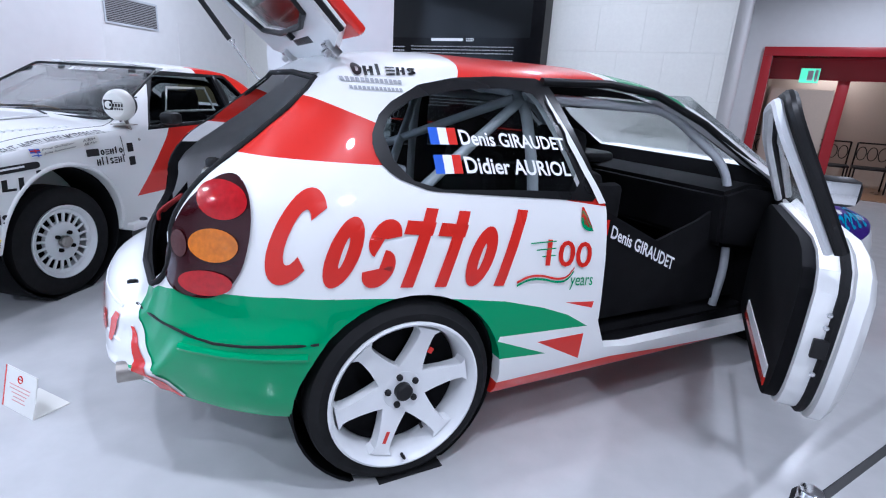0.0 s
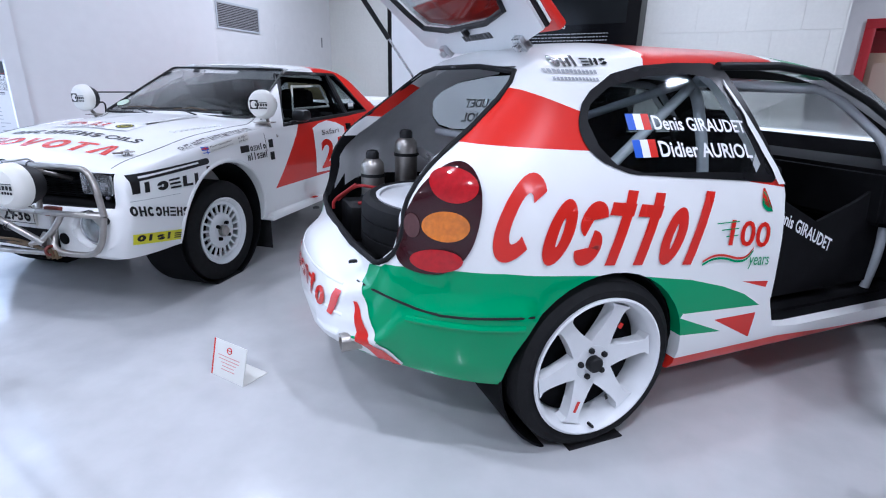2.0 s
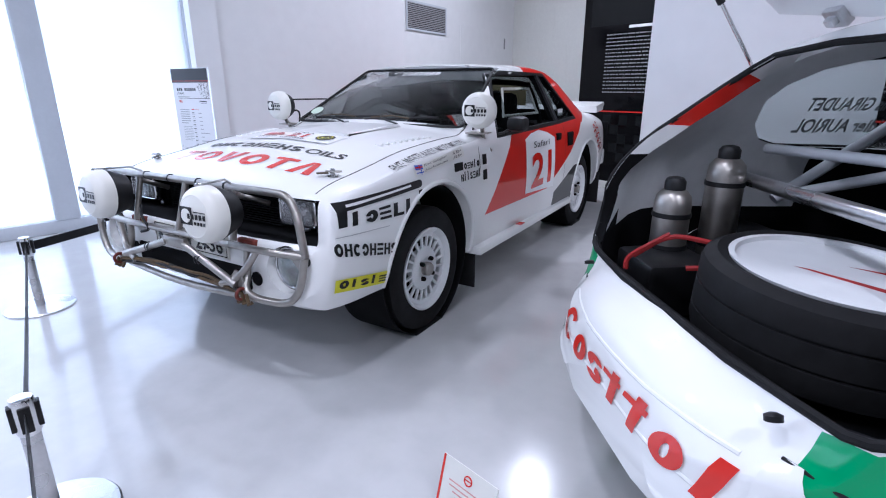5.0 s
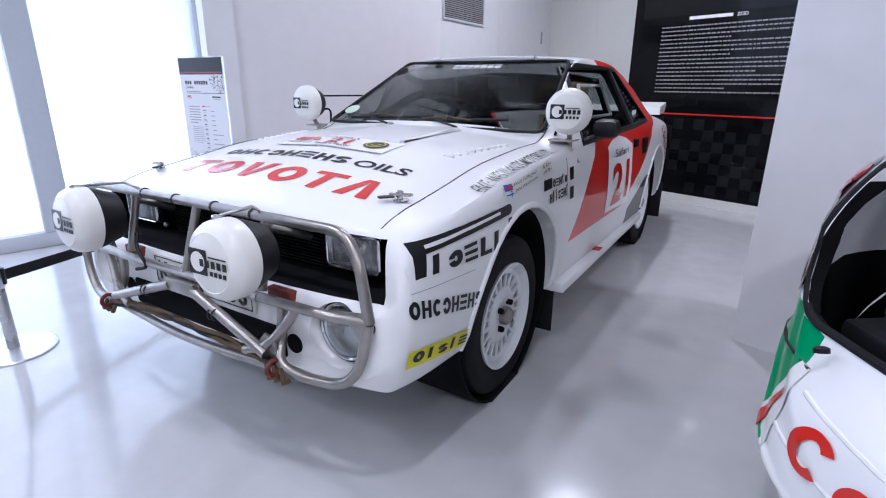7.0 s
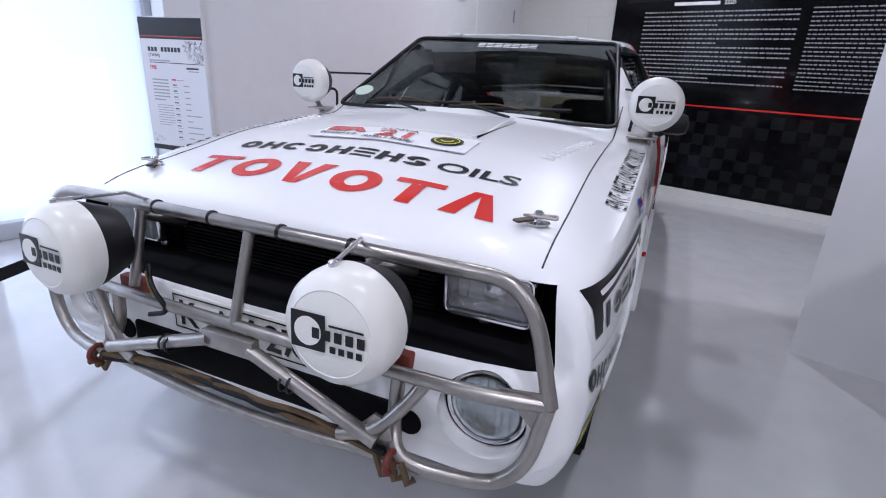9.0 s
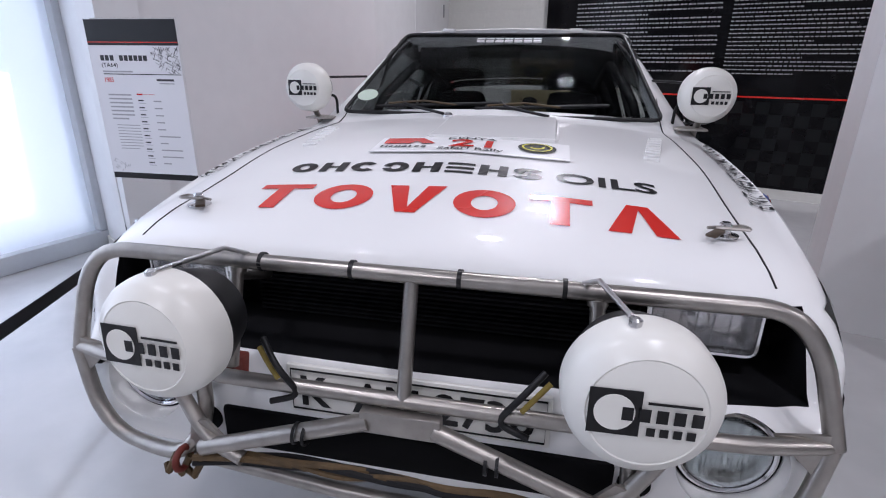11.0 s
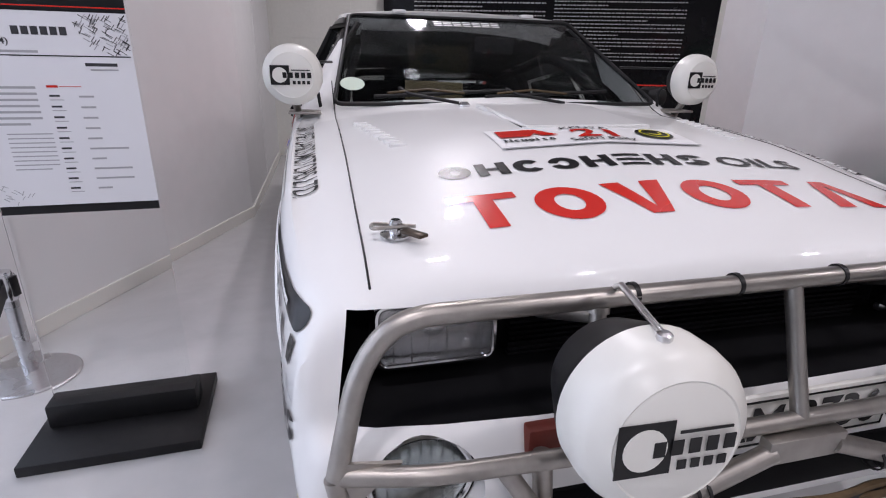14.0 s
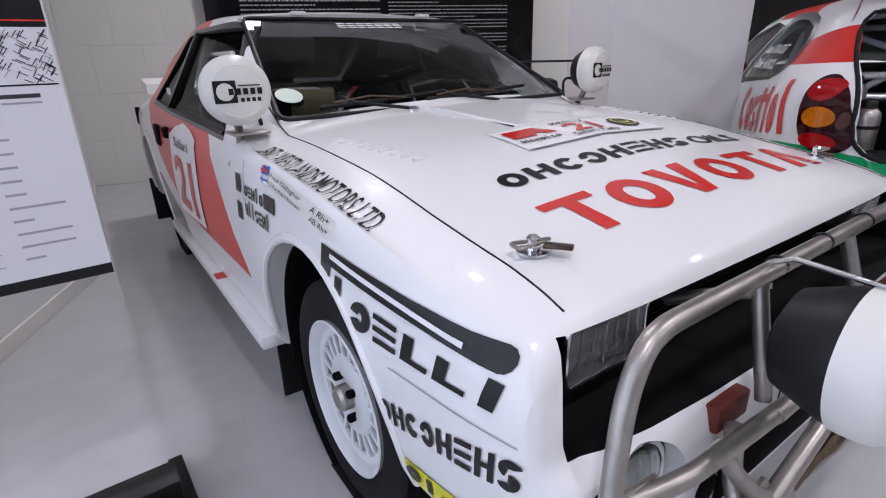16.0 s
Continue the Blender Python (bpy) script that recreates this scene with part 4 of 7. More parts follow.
for i in range(8):
    part("maker_mark", boxes((0.06, -0.16 + i * 0.034, 0.024, 0.088, -0.16 + i * 0.034 + 0.024, 0.028)), M_vblack, gate, smooth=0)
part("latch", boxes((0.10, -0.02, 0.0, 0.13, 0.01, 0.02), bevel=0.003), M_black, gate)
for s in (1, -1):
    part("hinge", boxes((0.0, s * 0.33, 0.0, 0.06, s * 0.39, 0.03), (0.02, s * 0.345, -0.02, 0.045, s * 0.375, 0.03), bevel=0.004), M_brushed, gate)
up = gate.matrix_basis @ Vector((0.56, 0.575, -0.0))
for s in (1,):
    a, b = Vector((-0.19, s * 0.555, 1.25)), Vector((up.x, s * up.y, up.z - 0.06))
    part("gas_strut", tube([a, a + (b - a) * 0.5], 0.006), M_chrome, hatchback, "chrome gas strut rod")
    part("gas_strut", tube([a + (b - a) * 0.48, b], 0.012), M_black, hatchback, "black gas strut cylinder")

# roll cage
cage = [[(0.62, s * 0.60, 0.32), (0.62, s * 0.60, 0.95), (0.60, s * 0.50, 1.30)] for s in (1, -1)]
for s in (1, -1):
    part("roll_cage_tube", tube(cage[0 if s > 0 else 1] + [(0.60, 0, 1.335)], 0.022, round_=0.12), M_cage, hatchback)
    part("roll_cage_tube", tube([(0.58, s * 0.50, 1.27), (-0.02, s * 0.58, 0.82)], 0.02), M_cage, hatchback)
    part("roll_cage_tube", tube([(0.58, s * 0.46, 1.28), (0.0, -s * 0.50, 0.86)], 0.018), M_cage, hatchback)
    part("roll_cage_tube", tube([(0.60, s * 0.50, 1.29), (1.38, s * 0.52, 1.27), (1.72, s * 0.64, 1.02), (1.80, s * 0.68, 0.55), (1.80, s * 0.66, 0.32)], 0.02, round_=0.12), M_cage, hatchback)
part("roll_cage_tube", tube([(1.40, -0.52, 1.27), (1.40, 0.52, 1.27)], 0.02), M_cage, hatchback)
part("strut_bar", tube([(-0.19, 0.52, 0.91), (-0.36, -0.52, 0.925)], 0.022), M_brushed, hatchback, "bare metal brace across the boot")
part("roll_cage_tube", tube([(-0.05, 0.62, 1.0), (0.05, -0.62, 1.03)], 0.018), M_cage, hatchback)

# cabin
part("cabin_floor", boxes((-0.42, -0.70, 0.30, 2.0, 0.70, 0.315)), M_dark, hatchback, smooth=0)
dash = prism([(1.62, 0.92), (1.66, 0.66), (2.02, 0.60), (2.02, 0.93), (1.80, 0.955)], -0.72, 0.72)
bmesh.ops.bevel(dash, geom=dash.edges, offset=0.02, segments=2, affect="EDGES")
part("dashboard", dash, M_dark, hatchback)
part("instrument_hood", boxes((1.58, 0.16, 0.93, 1.80, 0.56, 1.0), bevel=0.03), M_black, hatchback)
whl = tube([(0.0, 0.17 * math.cos(a), 0.17 * math.sin(a)) for a in (2 * math.pi * i / 28 for i in range(28))], 0.016, closed=True)
for a in (90, 210, 330):
    tube([(0, 0, 0), (0, 0.17 * math.cos(radians(a)), 0.17 * math.sin(radians(a)))], 0.01, bm=whl)
bmesh.ops.transform(whl, matrix=pose(1.42, 0.36, 0.93, 0, -22, 0), verts=whl.verts)
part("steering_wheel", whl, M_black, hatchback)


def race_seat(parent, x, y, m_):
    bm = bmesh.new()
    box(bm, x, y - 0.24, 0.38, x + 0.48, y + 0.24, 0.50, bevel=0.05)
    box(bm, x - 0.10, y - 0.24, 0.45, x + 0.06, y + 0.24, 1.0, bevel=0.05)
    box(bm, x - 0.12, y - 0.15, 0.95, x + 0.02, y + 0.15, 1.17, bevel=0.05)
    for s in (1, -1):
        box(bm, x - 0.06, y + s * 0.20, 0.40, x + 0.40, y + s * 0.27, 0.62, bevel=0.03)
        box(bm, x - 0.08, y + s * 0.20, 0.55, x + 0.14, y + s * 0.27, 0.95, bevel=0.03)
    return part("seat", bm, m_, parent, "black racing bucket seat")


race_seat(hatchback, 0.92, 0.36, M_seat)
race_seat(hatchback, 1.0, -0.30, M_seat)
# inner sill board with a crew name
sill = prism([(0.86, 0.36), (0.80, 0.90), (0.95, 0.86), (1.30, 0.70), (1.55, 0.78), (1.80, 0.90), (1.93, 0.36)], -0.66, -0.645)
part("door_bar_panel", sill, M_dark, hatchback, "black side impact panel")
ST = tree_of([o for o in hatchback.children if o.name.startswith("door_bar_panel")][0])
art("crew_name", fit_quad(letters("Denis GIRAUDET", 1, 0.03), (1.0, 0.740), (1.43, 0.548), (1.005, 0.795), (1.435, 0.608)), M_vwhite, lift=0.004, tree=ST, label="white crew name")
for i, m_ in enumerate((M_vblue, M_vwhite, M_vred)):
    art("flag_stripe", bar(0.905 + 0.026 * i, 0.775 - 0.011 * i, 0.930 + 0.026 * i, 0.84 - 0.011 * i), m_, lift=0.004, tree=ST)
part("mirror_inside", boxes((1.30, -0.03, 1.25, 1.32, 0.15, 1.30), bevel=0.008), M_chrome, hatchback)
part("shell_trim", tube([(0.62, -0.575, 1.345), (0.95, -0.58, 1.355), (1.2, -0.60, 1.33), (1.5, -0.63, 1.22), (1.98, -0.74, 0.945)], 0.016), M_black, hatchback, "black door seal")

# boot load
M_strap = mat("red_webbing", (0.30, 0.012, 0.012), 0.8, grain=0.2, scale=80)
spare = new("spare_wheel")
spare.parent, spare.matrix_basis = hatchback, pose(-0.33, -0.05, 0.68, -86, 0, 25)
part("tyre", tyre_mesh(0.31, 0.235, 0.22), M_rubber, spare)
sw = lathe([(0.245, -0.10), (0.25, -0.112), (0.235, -0.112), (0.22, -0.06), (0.08, -0.05), (0.06, -0.07), (0.05, -0.07)], 48)
part("rim", sw, M_wheel, spare, "white wheel rim")
for pts in ([(-0.68, 0.30, 0.72), (-0.60, 0.25, 0.80), (-0.36, 0.06, 0.775), (0.02, -0.3, 0.765)], [(-0.62, 0.12, 0.74), (-0.42, 0.0, 0.78), (-0.20, -0.36, 0.76)], [(-0.70, 0.30, 0.68), (-0.70, 0.30, 0.72), (-0.60, 0.25, 0.80)]):
    st = tube(pts, 0.008, n=6, round_=0.05)
    part("strap", st, M_strap, hatchback, "red tie-down strap")
for x, y, h in ((-0.455, 0.50, 0.30), (-0.27, 0.51, 0.40)):
    part("extinguisher", lathe([(0.052, 0), (0.060, 0.015), (0.060, h - 0.05), (0.056, h - 0.02), (0.040, h), (0.03, h + 0.004)], 28, m=pose(x, y, 0.58, 90)), M_steel, hatchback, "bare metal fire bottle")
    part("bottle_cap", lathe([(0.034, h), (0.034, h + 0.03), (0.026, h + 0.042), (0.012, h + 0.046)], 20, m=pose(x, y, 0.58, 90)), M_black, hatchback, "black bottle cap")
    for q in (0.10, h - 0.09):
        part("bottle_clamp", lathe([(0.0595, q), (0.0635, q), (0.0635, q + 0.016), (0.0595, q + 0.016)], 24, closed=True, m=pose(x, y, 0.58, 90)), M_black, hatchback)
part("battery_box", boxes((-0.62, 0.30, 0.50, -0.38, 0.54, 0.68), bevel=0.02), M_black, hatchback)
part("boot_floor", boxes((-0.66, -0.54, 0.48, 0.2, 0.54, 0.50)), M_dark, hatchback, smooth=0)

# open door
oa = radians(37.5)
hinge = Vector((1.95, -0.845, 0))
odoor = part("car_door", bmesh.new(), M_white, hatchback, "open white car door with black inner trim")
odoor.matrix_basis = Matrix.Translation(hinge) @ Matrix.Rotation(oa, 4, "Z") @ Matrix(((-1, 0, 0, 0), (0, -1, 0, 0), (0, 0, 1, 0), (0, 0, 0, 1)))
# here x runs from the hinge to the free edge, y outwards is positive
d_low = ring_of([(0.0, 0.36), (0.0, 0.92), (0.60, 0.93), (1.16, 0.93), (1.16, 0.60), (1.10, 0.37), (0.95, 0.33), (0.1, 0.33)], 2)
skin = prism(d_low, 0.0, 0.03)
out_low = [(0.58 + (x - 0.58) * 0.96, 0.64 + (z - 0.64) * 0.93) for x, z in d_low]
prism(d_low, 0.03, 0.032, bm=skin)
cap = [skin.verts.new((x, 0.050 + 0.008 * math.sin(math.pi * min(1, max(0, (z - 0.33) / 0.6))), z)) for x, z in out_low]
edge = [skin.verts.new((x, 0.032, z)) for x, z in d_low]
for i in range(len(cap)):
    k = (i + 1) % len(cap)
    skin.faces.new((edge[i], edge[k], cap[k], cap[i]))
skin.faces.new(cap)
bmesh.ops.triangulate(skin, faces=[f for f in skin.faces if len(f.verts) > 4])
part("skin", skin, M_white, odoor, "white outer skin", smooth=50)
d_mid = [(x * 0.97 + 0.005, z * 0.96 + 0.028) for x, z in d_low]
part("shut_face", prism(d_mid, -0.085, 0.0), M_white, odoor, smooth=25)
part("seal", tube([(x, -0.02, z) for x, z in d_mid], 0.014, n=8, closed=True), M_rubber, odoor)
d_in = [(x * 0.93 + 0.02, z * 0.93 + 0.045) for x, z in d_low]
part("inner_trim", prism(d_in, -0.12, -0.085), M_dark, odoor, "black inner door trim", smooth=25)
part("sill_strip", boxes((0.30, -0.125, 0.43, 0.98, -0.12, 0.475)), M_vwhite, odoor, smooth=0)
part("sill_strip", boxes((0.30, -0.125, 0.40, 0.98, -0.12, 0.43)), M_vred, odoor, smooth=0)
fr = [(0.02, -0.05, 0.92), (0.48, -0.20, 1.20), (0.80, -0.25, 1.315), (1.18, -0.27, 1.335), (1.25, -0.26, 1.28), (1.16, -0.06, 0.93)]
part("window_frame", tube(fr, 0.019, n=10, round_=0.08), M_black, odoor, "black window frame")
part("window_frame", tube([(x * 0.965 + 0.01, y - 0.020, z * 0.975 + 0.012) for x, y, z in fr], 0.017, n=8, round_=0.08), M_grey, odoor, "grey inner frame")
bm = bmesh.new()
bm.faces.new([bm.verts.new(p) for p in fr])
bmesh.ops.triangulate(bm, faces=bm.faces)
bmesh.ops.solidify(bm, geom=bm.faces, thickness=0.004)
dg_ = part("glass", bm, M_glass, odoor, smooth=0)
dg_.visible_shadow = False
part("latch", boxes((1.128, -0.06, 0.60, 1.145, -0.02, 0.66), bevel=0.003), M_black, odoor)
for z in (0.55, 0.70, 0.74):
    part("screw", lathe([(0.008, 0), (0.008, 0.006), (0.004, 0.008)], 10, m=pose(1.14, -0.04, z, 0, 0, -90)), M_chrome, odoor)
part("door_mirror", boxes((0.06, 0.02, 0.92, 0.20, 0.20, 1.04), bevel=0.035), M_black, odoor, "black door mirror")
part("mirror_glass", boxes((0.202, 0.04, 0.935, 0.206, 0.18, 1.025), bevel=0.001), M_chrome, odoor)
part("handle", boxes((1.0, 0.035, 0.80, 1.12, 0.05, 0.83), bevel=0.006), M_black, odoor)

# front wing mark seen past the door
art("wing_mark", poly2d([(2.62 + 0.30 * math.cos(a), 0.74 + 0.10 * math.sin(a)) for a in (2 * math.pi * i / 32 for i in range(32))]), mat("purple_vinyl", (0.05, 0.02, 0.22), 0.3), fine=0.05)
bm = bmesh.new()
for i in range(5):
    arc_band(2.46 + i * 0.08, 0.75, 0.028, 0.032, 0.02, 0, 300, 14, bm=bm)
art("wing_mark", bm, mat("cyan_vinyl", (0.02, 0.35, 0.55), 0.3), lift=0.007)

# ---- coupe ----
COUPE = (-3.32, 2.62, 268.3)
coupe = empty("coupe_car", pose(COUPE[0], COUPE[1], 0, 0, 0, COUPE[2]), "white and red rally coupe with a tubular front guard", "car")
c_low = curve_at([(-3.36, 0.42), (-3.3, 0.36), (-2.9, 0.30), (-2.2, 0.27), (-0.45, 0.27), (-0.3, 0.30), (0.3, 0.34), (0.6, 0.34), (0.78, 0.35), (0.86, 0.385)])
c_top = curve_at([(-3.36, 0.86), (-3.33, 0.93), (-3.2, 0.965), (-2.85, 0.985), (-2.66, 1.005), (-2.36, 1.15), (-2.1, 1.295), (-1.95, 1.34), (-1.6, 1.362), (-1.25, 1.352), (-1.11, 1.328), (-0.8, 1.165), (-0.49, 0.998), (-0.44, 0.977), (-0.2, 0.972), (0.1, 0.957), (0.25, 0.937), (0.35, 0.915), (0.47, 0.89), (0.60, 0.862), (0.70, 0.828), (0.735, 0.810), (0.752, 0.785), (0.768, 0.72), (0.78, 0.665), (0.80, 0.64), (0.84, 0.61), (0.86, 0.52)])
c_wide = curve_at([(-3.36, 0.66), (-3.25, 0.76), (-2.9, 0.82), (-2.5, 0.84), (-1.2, 0.83), (-0.4, 0.82), (0.2, 0.825), (0.6, 0.805), (0.74, 0.79), (0.80, 0.778), (0.835, 0.755), (0.86, 0.70)])
c_roofw = curve_at([(-3.36, 0.62), (-2.8, 0.68), (-2.3, 0.63), (-1.95, 0.56), (-1.1, 0.565), (-0.75, 0.64), (-0.47, 0.715), (-0.2, 0.75), (0.3, 0.745), (0.6, 0.722), (0.76, 0.698), (0.8, 0.695), (0.86, 0.64)])
c_crown = curve_at([(-3.36, 0.0), (-0.8, 0.0), (-0.4, 0.03), (0.2, 0.045), (0.5, 0.028), (0.72, 0.004), (0.86, 0.0)])
c_belt = curve_at([(-3.36, 0.80), (-3.0, 0.90), (-2.0, 0.92), (-0.7, 0.915), (-0.3, 0.90), (0.3, 0.835), (0.6, 0.778), (0.7, 0.748), (0.80, 0.70), (0.86, 0.46)])


def c_shape(x, inset=0.0):
    lo, top, w, rw, belt = c_low(x) + inset, c_top(x) - inset, c_wide(x) - inset, c_roofw(x) - inset * 0.7, c_belt(x)
    k = c_crown(x)
    belt = max(min(belt, top - 0.02), lo + 0.08)
    pts = [(0, lo), (w * 0.6, lo), (w - 0.06, lo), (w - 0.025, lo + 0.05), (w, lo + (belt - lo) * 0.5), (w - 0.004, lo + (belt - lo) * 0.72), (w - 0.02, belt - 0.012),
           ((w - 0.02) * 0.58 + (rw + 0.012) * 0.42, belt + (top - belt) * 0.4), (rw + 0.012, top - 0.02 - k), (rw - 0.05, top - 0.002 - k * 0.8), (rw * 0.5, top + 0.012 - k * 0.25), (0, top + 0.018)]
    return chaikin(pts, 1)


def c_flank(x, z):
    """How far the upper flank stands out at this height."""
    pts = c_shape(x)
    for (y0, z0), (y1, z1) in zip(pts, pts[1:]):
        if y0 > 0.4 and z0 <= z <= z1 and z1 > z0:
            return y0 + (y1 - y0) * (z - z0) / (z1 - z0)
    return c_roofw(x)


C_ST = [-3.36, -3.34, -3.3] + spread(-3.25, 0.66, 0.06) + spread(0.66, 0.86, 0.01) + [0.86]
c_cavity = body_loft(spread(-2.5, -0.56, 0.07) + [-0.56], lambda x, i: [(y, max(z, 0.34)) for y, z in c_shape(x, 0.045)])
c_side = [(-0.67, 0.945), (-0.70, 0.975), (-1.02, 1.29), (-1.69, 1.30), (-1.67, 0.965)]
c_rear = [(-1.74, 0.97), (-1.75, 1.295), (-1.87, 1.29), (-2.14, 0.985)]
c_cut = [c_cavity]
for s in (1, -1):
    for pts in (c_side, c_rear):
        c_cut.append(prism(pts, s * 0.42, s * 1.2))
c_screen = prism([(-1.13, 1.45), (-0.46, 1.06), (-0.54, 0.95), (-1.20, 1.26)], -0.54, 0.54)
for v in c_screen.verts:
    v.co.y *= 1 + max(0.0, v.co.x + 1.10) * 0.33
c_cut.append(c_screen)
c_cut.append(prism([(-2.04, 1.40), (-2.56, 1.10), (-2.48, 0.99), (-2.0, 1.25)], -0.5, 0.5))
FRONT_AXLE, REAR_AXLE = 0.065, -2.48
for ax in (FRONT_AXLE, REAR_AXLE):
    for s in (1, -1):
        c_cut.append(lathe([(0.392, s * 0.50), (0.392, s * 1.3)], 44, m=Matrix.Translation((ax, 0, 0.37))))
for s in (1, -1):
    c_cut.append(lathe([(0.093, 0.0), (0.093, 0.4)], 40, m=pose(0.73, s * 0.592, 0.527, 0, 0, -90)))
# grille recess
c_grille = prism([(-0.715, 0.628), (0.715, 0.628), (0.690, 0.793), (-0.690, 0.793)], 0.60, 1.2, "x")
C_TREE = BVHTree.FromBMesh(c_cavity)
C_TREE2 = BVHTree.FromBMesh(c_grille)
c_cut.append(c_grille)
BLACK = (0.012, 0.012, 0.013)
M_coupe = livery("coupe_livery", WHITE, [
    (RED, [(-0.875, 0.957), (-0.455, 0.505), (-1.45, 0.50), (-1.95, 0.72), (-2.28, 0.945), (-2.26, 0.965)], 0.5),
    (RED, [(-1.88, 1.315), (-2.14, 0.94), (-2.28, 0.93), (-2.46, 1.0), (-2.25, 1.2), (-1.98, 1.42)], 0.46),
    (RED, [(-1.50, 1.305), (-1.98, 1.30), (-1.98, 1.42), (-1.46, 1.42)], 0.45),
    (BLACK, [(-0.645, 0.925), (-1.005, 1.318), (-1.90, 1.315), (-2.17, 0.965), (-1.70, 0.945)], 0.5),
    (BLACK, [(-1.62, 0.44), (-2.05, 0.60), (-2.15, 0.60), (-2.15, 0.2), (-1.62, 0.2)], 0.5),
])
c_body = part("body", carve(body_loft(C_ST, c_shape), c_cut), [M_coupe, M_dark], coupe, "white body with red side panels", smooth=32)
for p in c_body.data.polygons:
    n1, n2 = C_TREE.find_nearest(p.center), C_TREE2.find_nearest(p.center)
    outer = p.normal.x > 0.3 and p.center.x > 0.64
    p.material_index = 1 if n1[3] < 0.003 or (n2[3] < 0.003 and not outer) else 0
for ax in (FRONT_AXLE, REAR_AXLE):
    for s in (1, -1):
        slot_wheel(coupe, pose(ax, s * 0.655, 0.322, 0, 7, 0), s)


# ---- coupe details ----
def half_lamp(parent, at, r, depth, name, label, tilt=0, turn=0):
    """A round lamp with a black bowl and a white cover facing forward."""
    m = pose(*at, 0, 0, 0) @ Matrix.Rotation(radians(turn), 4, "Z") @ Matrix.Rotation(radians(-tilt), 4, "Y") @ Matrix.Rotation(radians(-90), 4, "Z")
    ob = new(name)
    ob.parent, ob.matrix_basis = parent, m
    ob["label"] = label
    # along +y of this frame is the way the lamp faces
    part("bowl", lathe([(r * 0.35, -depth), (r * 0.75, -depth * 0.85), (r * 0.97, -depth * 0.35), (r, -0.0), (r * 0.98, 0.004)], 40), M_black, ob, "black lamp bowl")
    part("cover", lathe([(r * 1.02, -depth * 0.22), (r * 1.025, 0.0), (r * 1.0, 0.018), (r * 0.93, 0.032), (r * 0.74, 0.046), (r * 0.72, 0.045), (r * 0.70, 0.046)], 48), M_cover, ob, "white plastic lamp cover")
    k = 1.3 * r / 0.115
    y = 0.0475
    bm = boxes((0.006 * k, y, -0.028 * k, 0.062 * k, y + 0.001, 0.028 * k))
    part("cover_mark", bm, M_vblack, ob, smooth=0)
    bm = lathe([(0.022 * k, y + 0.001), (0.022 * k, y + 0.0022), (0.001, y + 0.0023)], 24, m=Matrix.Translation((0.034 * k, 0, 0)))
    part("cover_mark", bm, M_cover, ob, smooth=0)
    for i in range(5):
        x = 0.014 * k - i * 0.018 * k
        part("cover_mark", boxes((x, y + 0.0024, -0.008 * k, x + 0.012 * k, y + 0.003, 0.008 * k)), M_vblack, ob, smooth=0)
    part("cover_mark", boxes((-0.055 * k, y, 0.013 * k, 0.0, y + 0.001, 0.016 * k)), M_vblack, ob, smooth=0)
    for i in range(4):
        x = -0.011 * k - i * 0.014 * k
        part("cover_mark", boxes((x, y, -0.026 * k, x + 0.009 * k, y + 0.001, -0.016 * k)), M_vblack, ob, smooth=0)
    return ob


for s in (1, -1):
    half_lamp(coupe, (1.02, s * 0.372 + 0.012, 0.760), 0.105, 0.13, "spot_lamp", "large round driving lamp under a white cover", 3, s * 2)
    ml = half_lamp(coupe, (-0.43, s * 0.775, 1.09), 0.095, 0.085, "pillar_lamp", "round lamp on the windscreen pillar", 0, s * 4)
    part("lamp_bracket", tube([(-0.47, s * 0.775, 1.0), (-0.50, s * 0.765, 0.95), (-0.52, s * 0.77, 0.90), (-0.54, s * 0.80, 0.86)], 0.012, round_=0.03), M_steel, coupe)
    part("lamp_bracket", boxes((-0.54, s * 0.69, 0.962, -0.43, s * 0.80, 0.970), bevel=0.002), M_steel, coupe)
    part("lamp_stay", tube([(-0.49, s * 0.75, 1.13), (-0.75, s * 0.635, 1.13)], 0.005), M_black, coupe)
    part("lamp_cable", tube([(-0.50, s * 0.76, 1.05), (-0.54, s * 0.70, 1.06), (-0.52, s * 0.69, 0.975)], 0.006, round_=0.06), M_black, coupe)

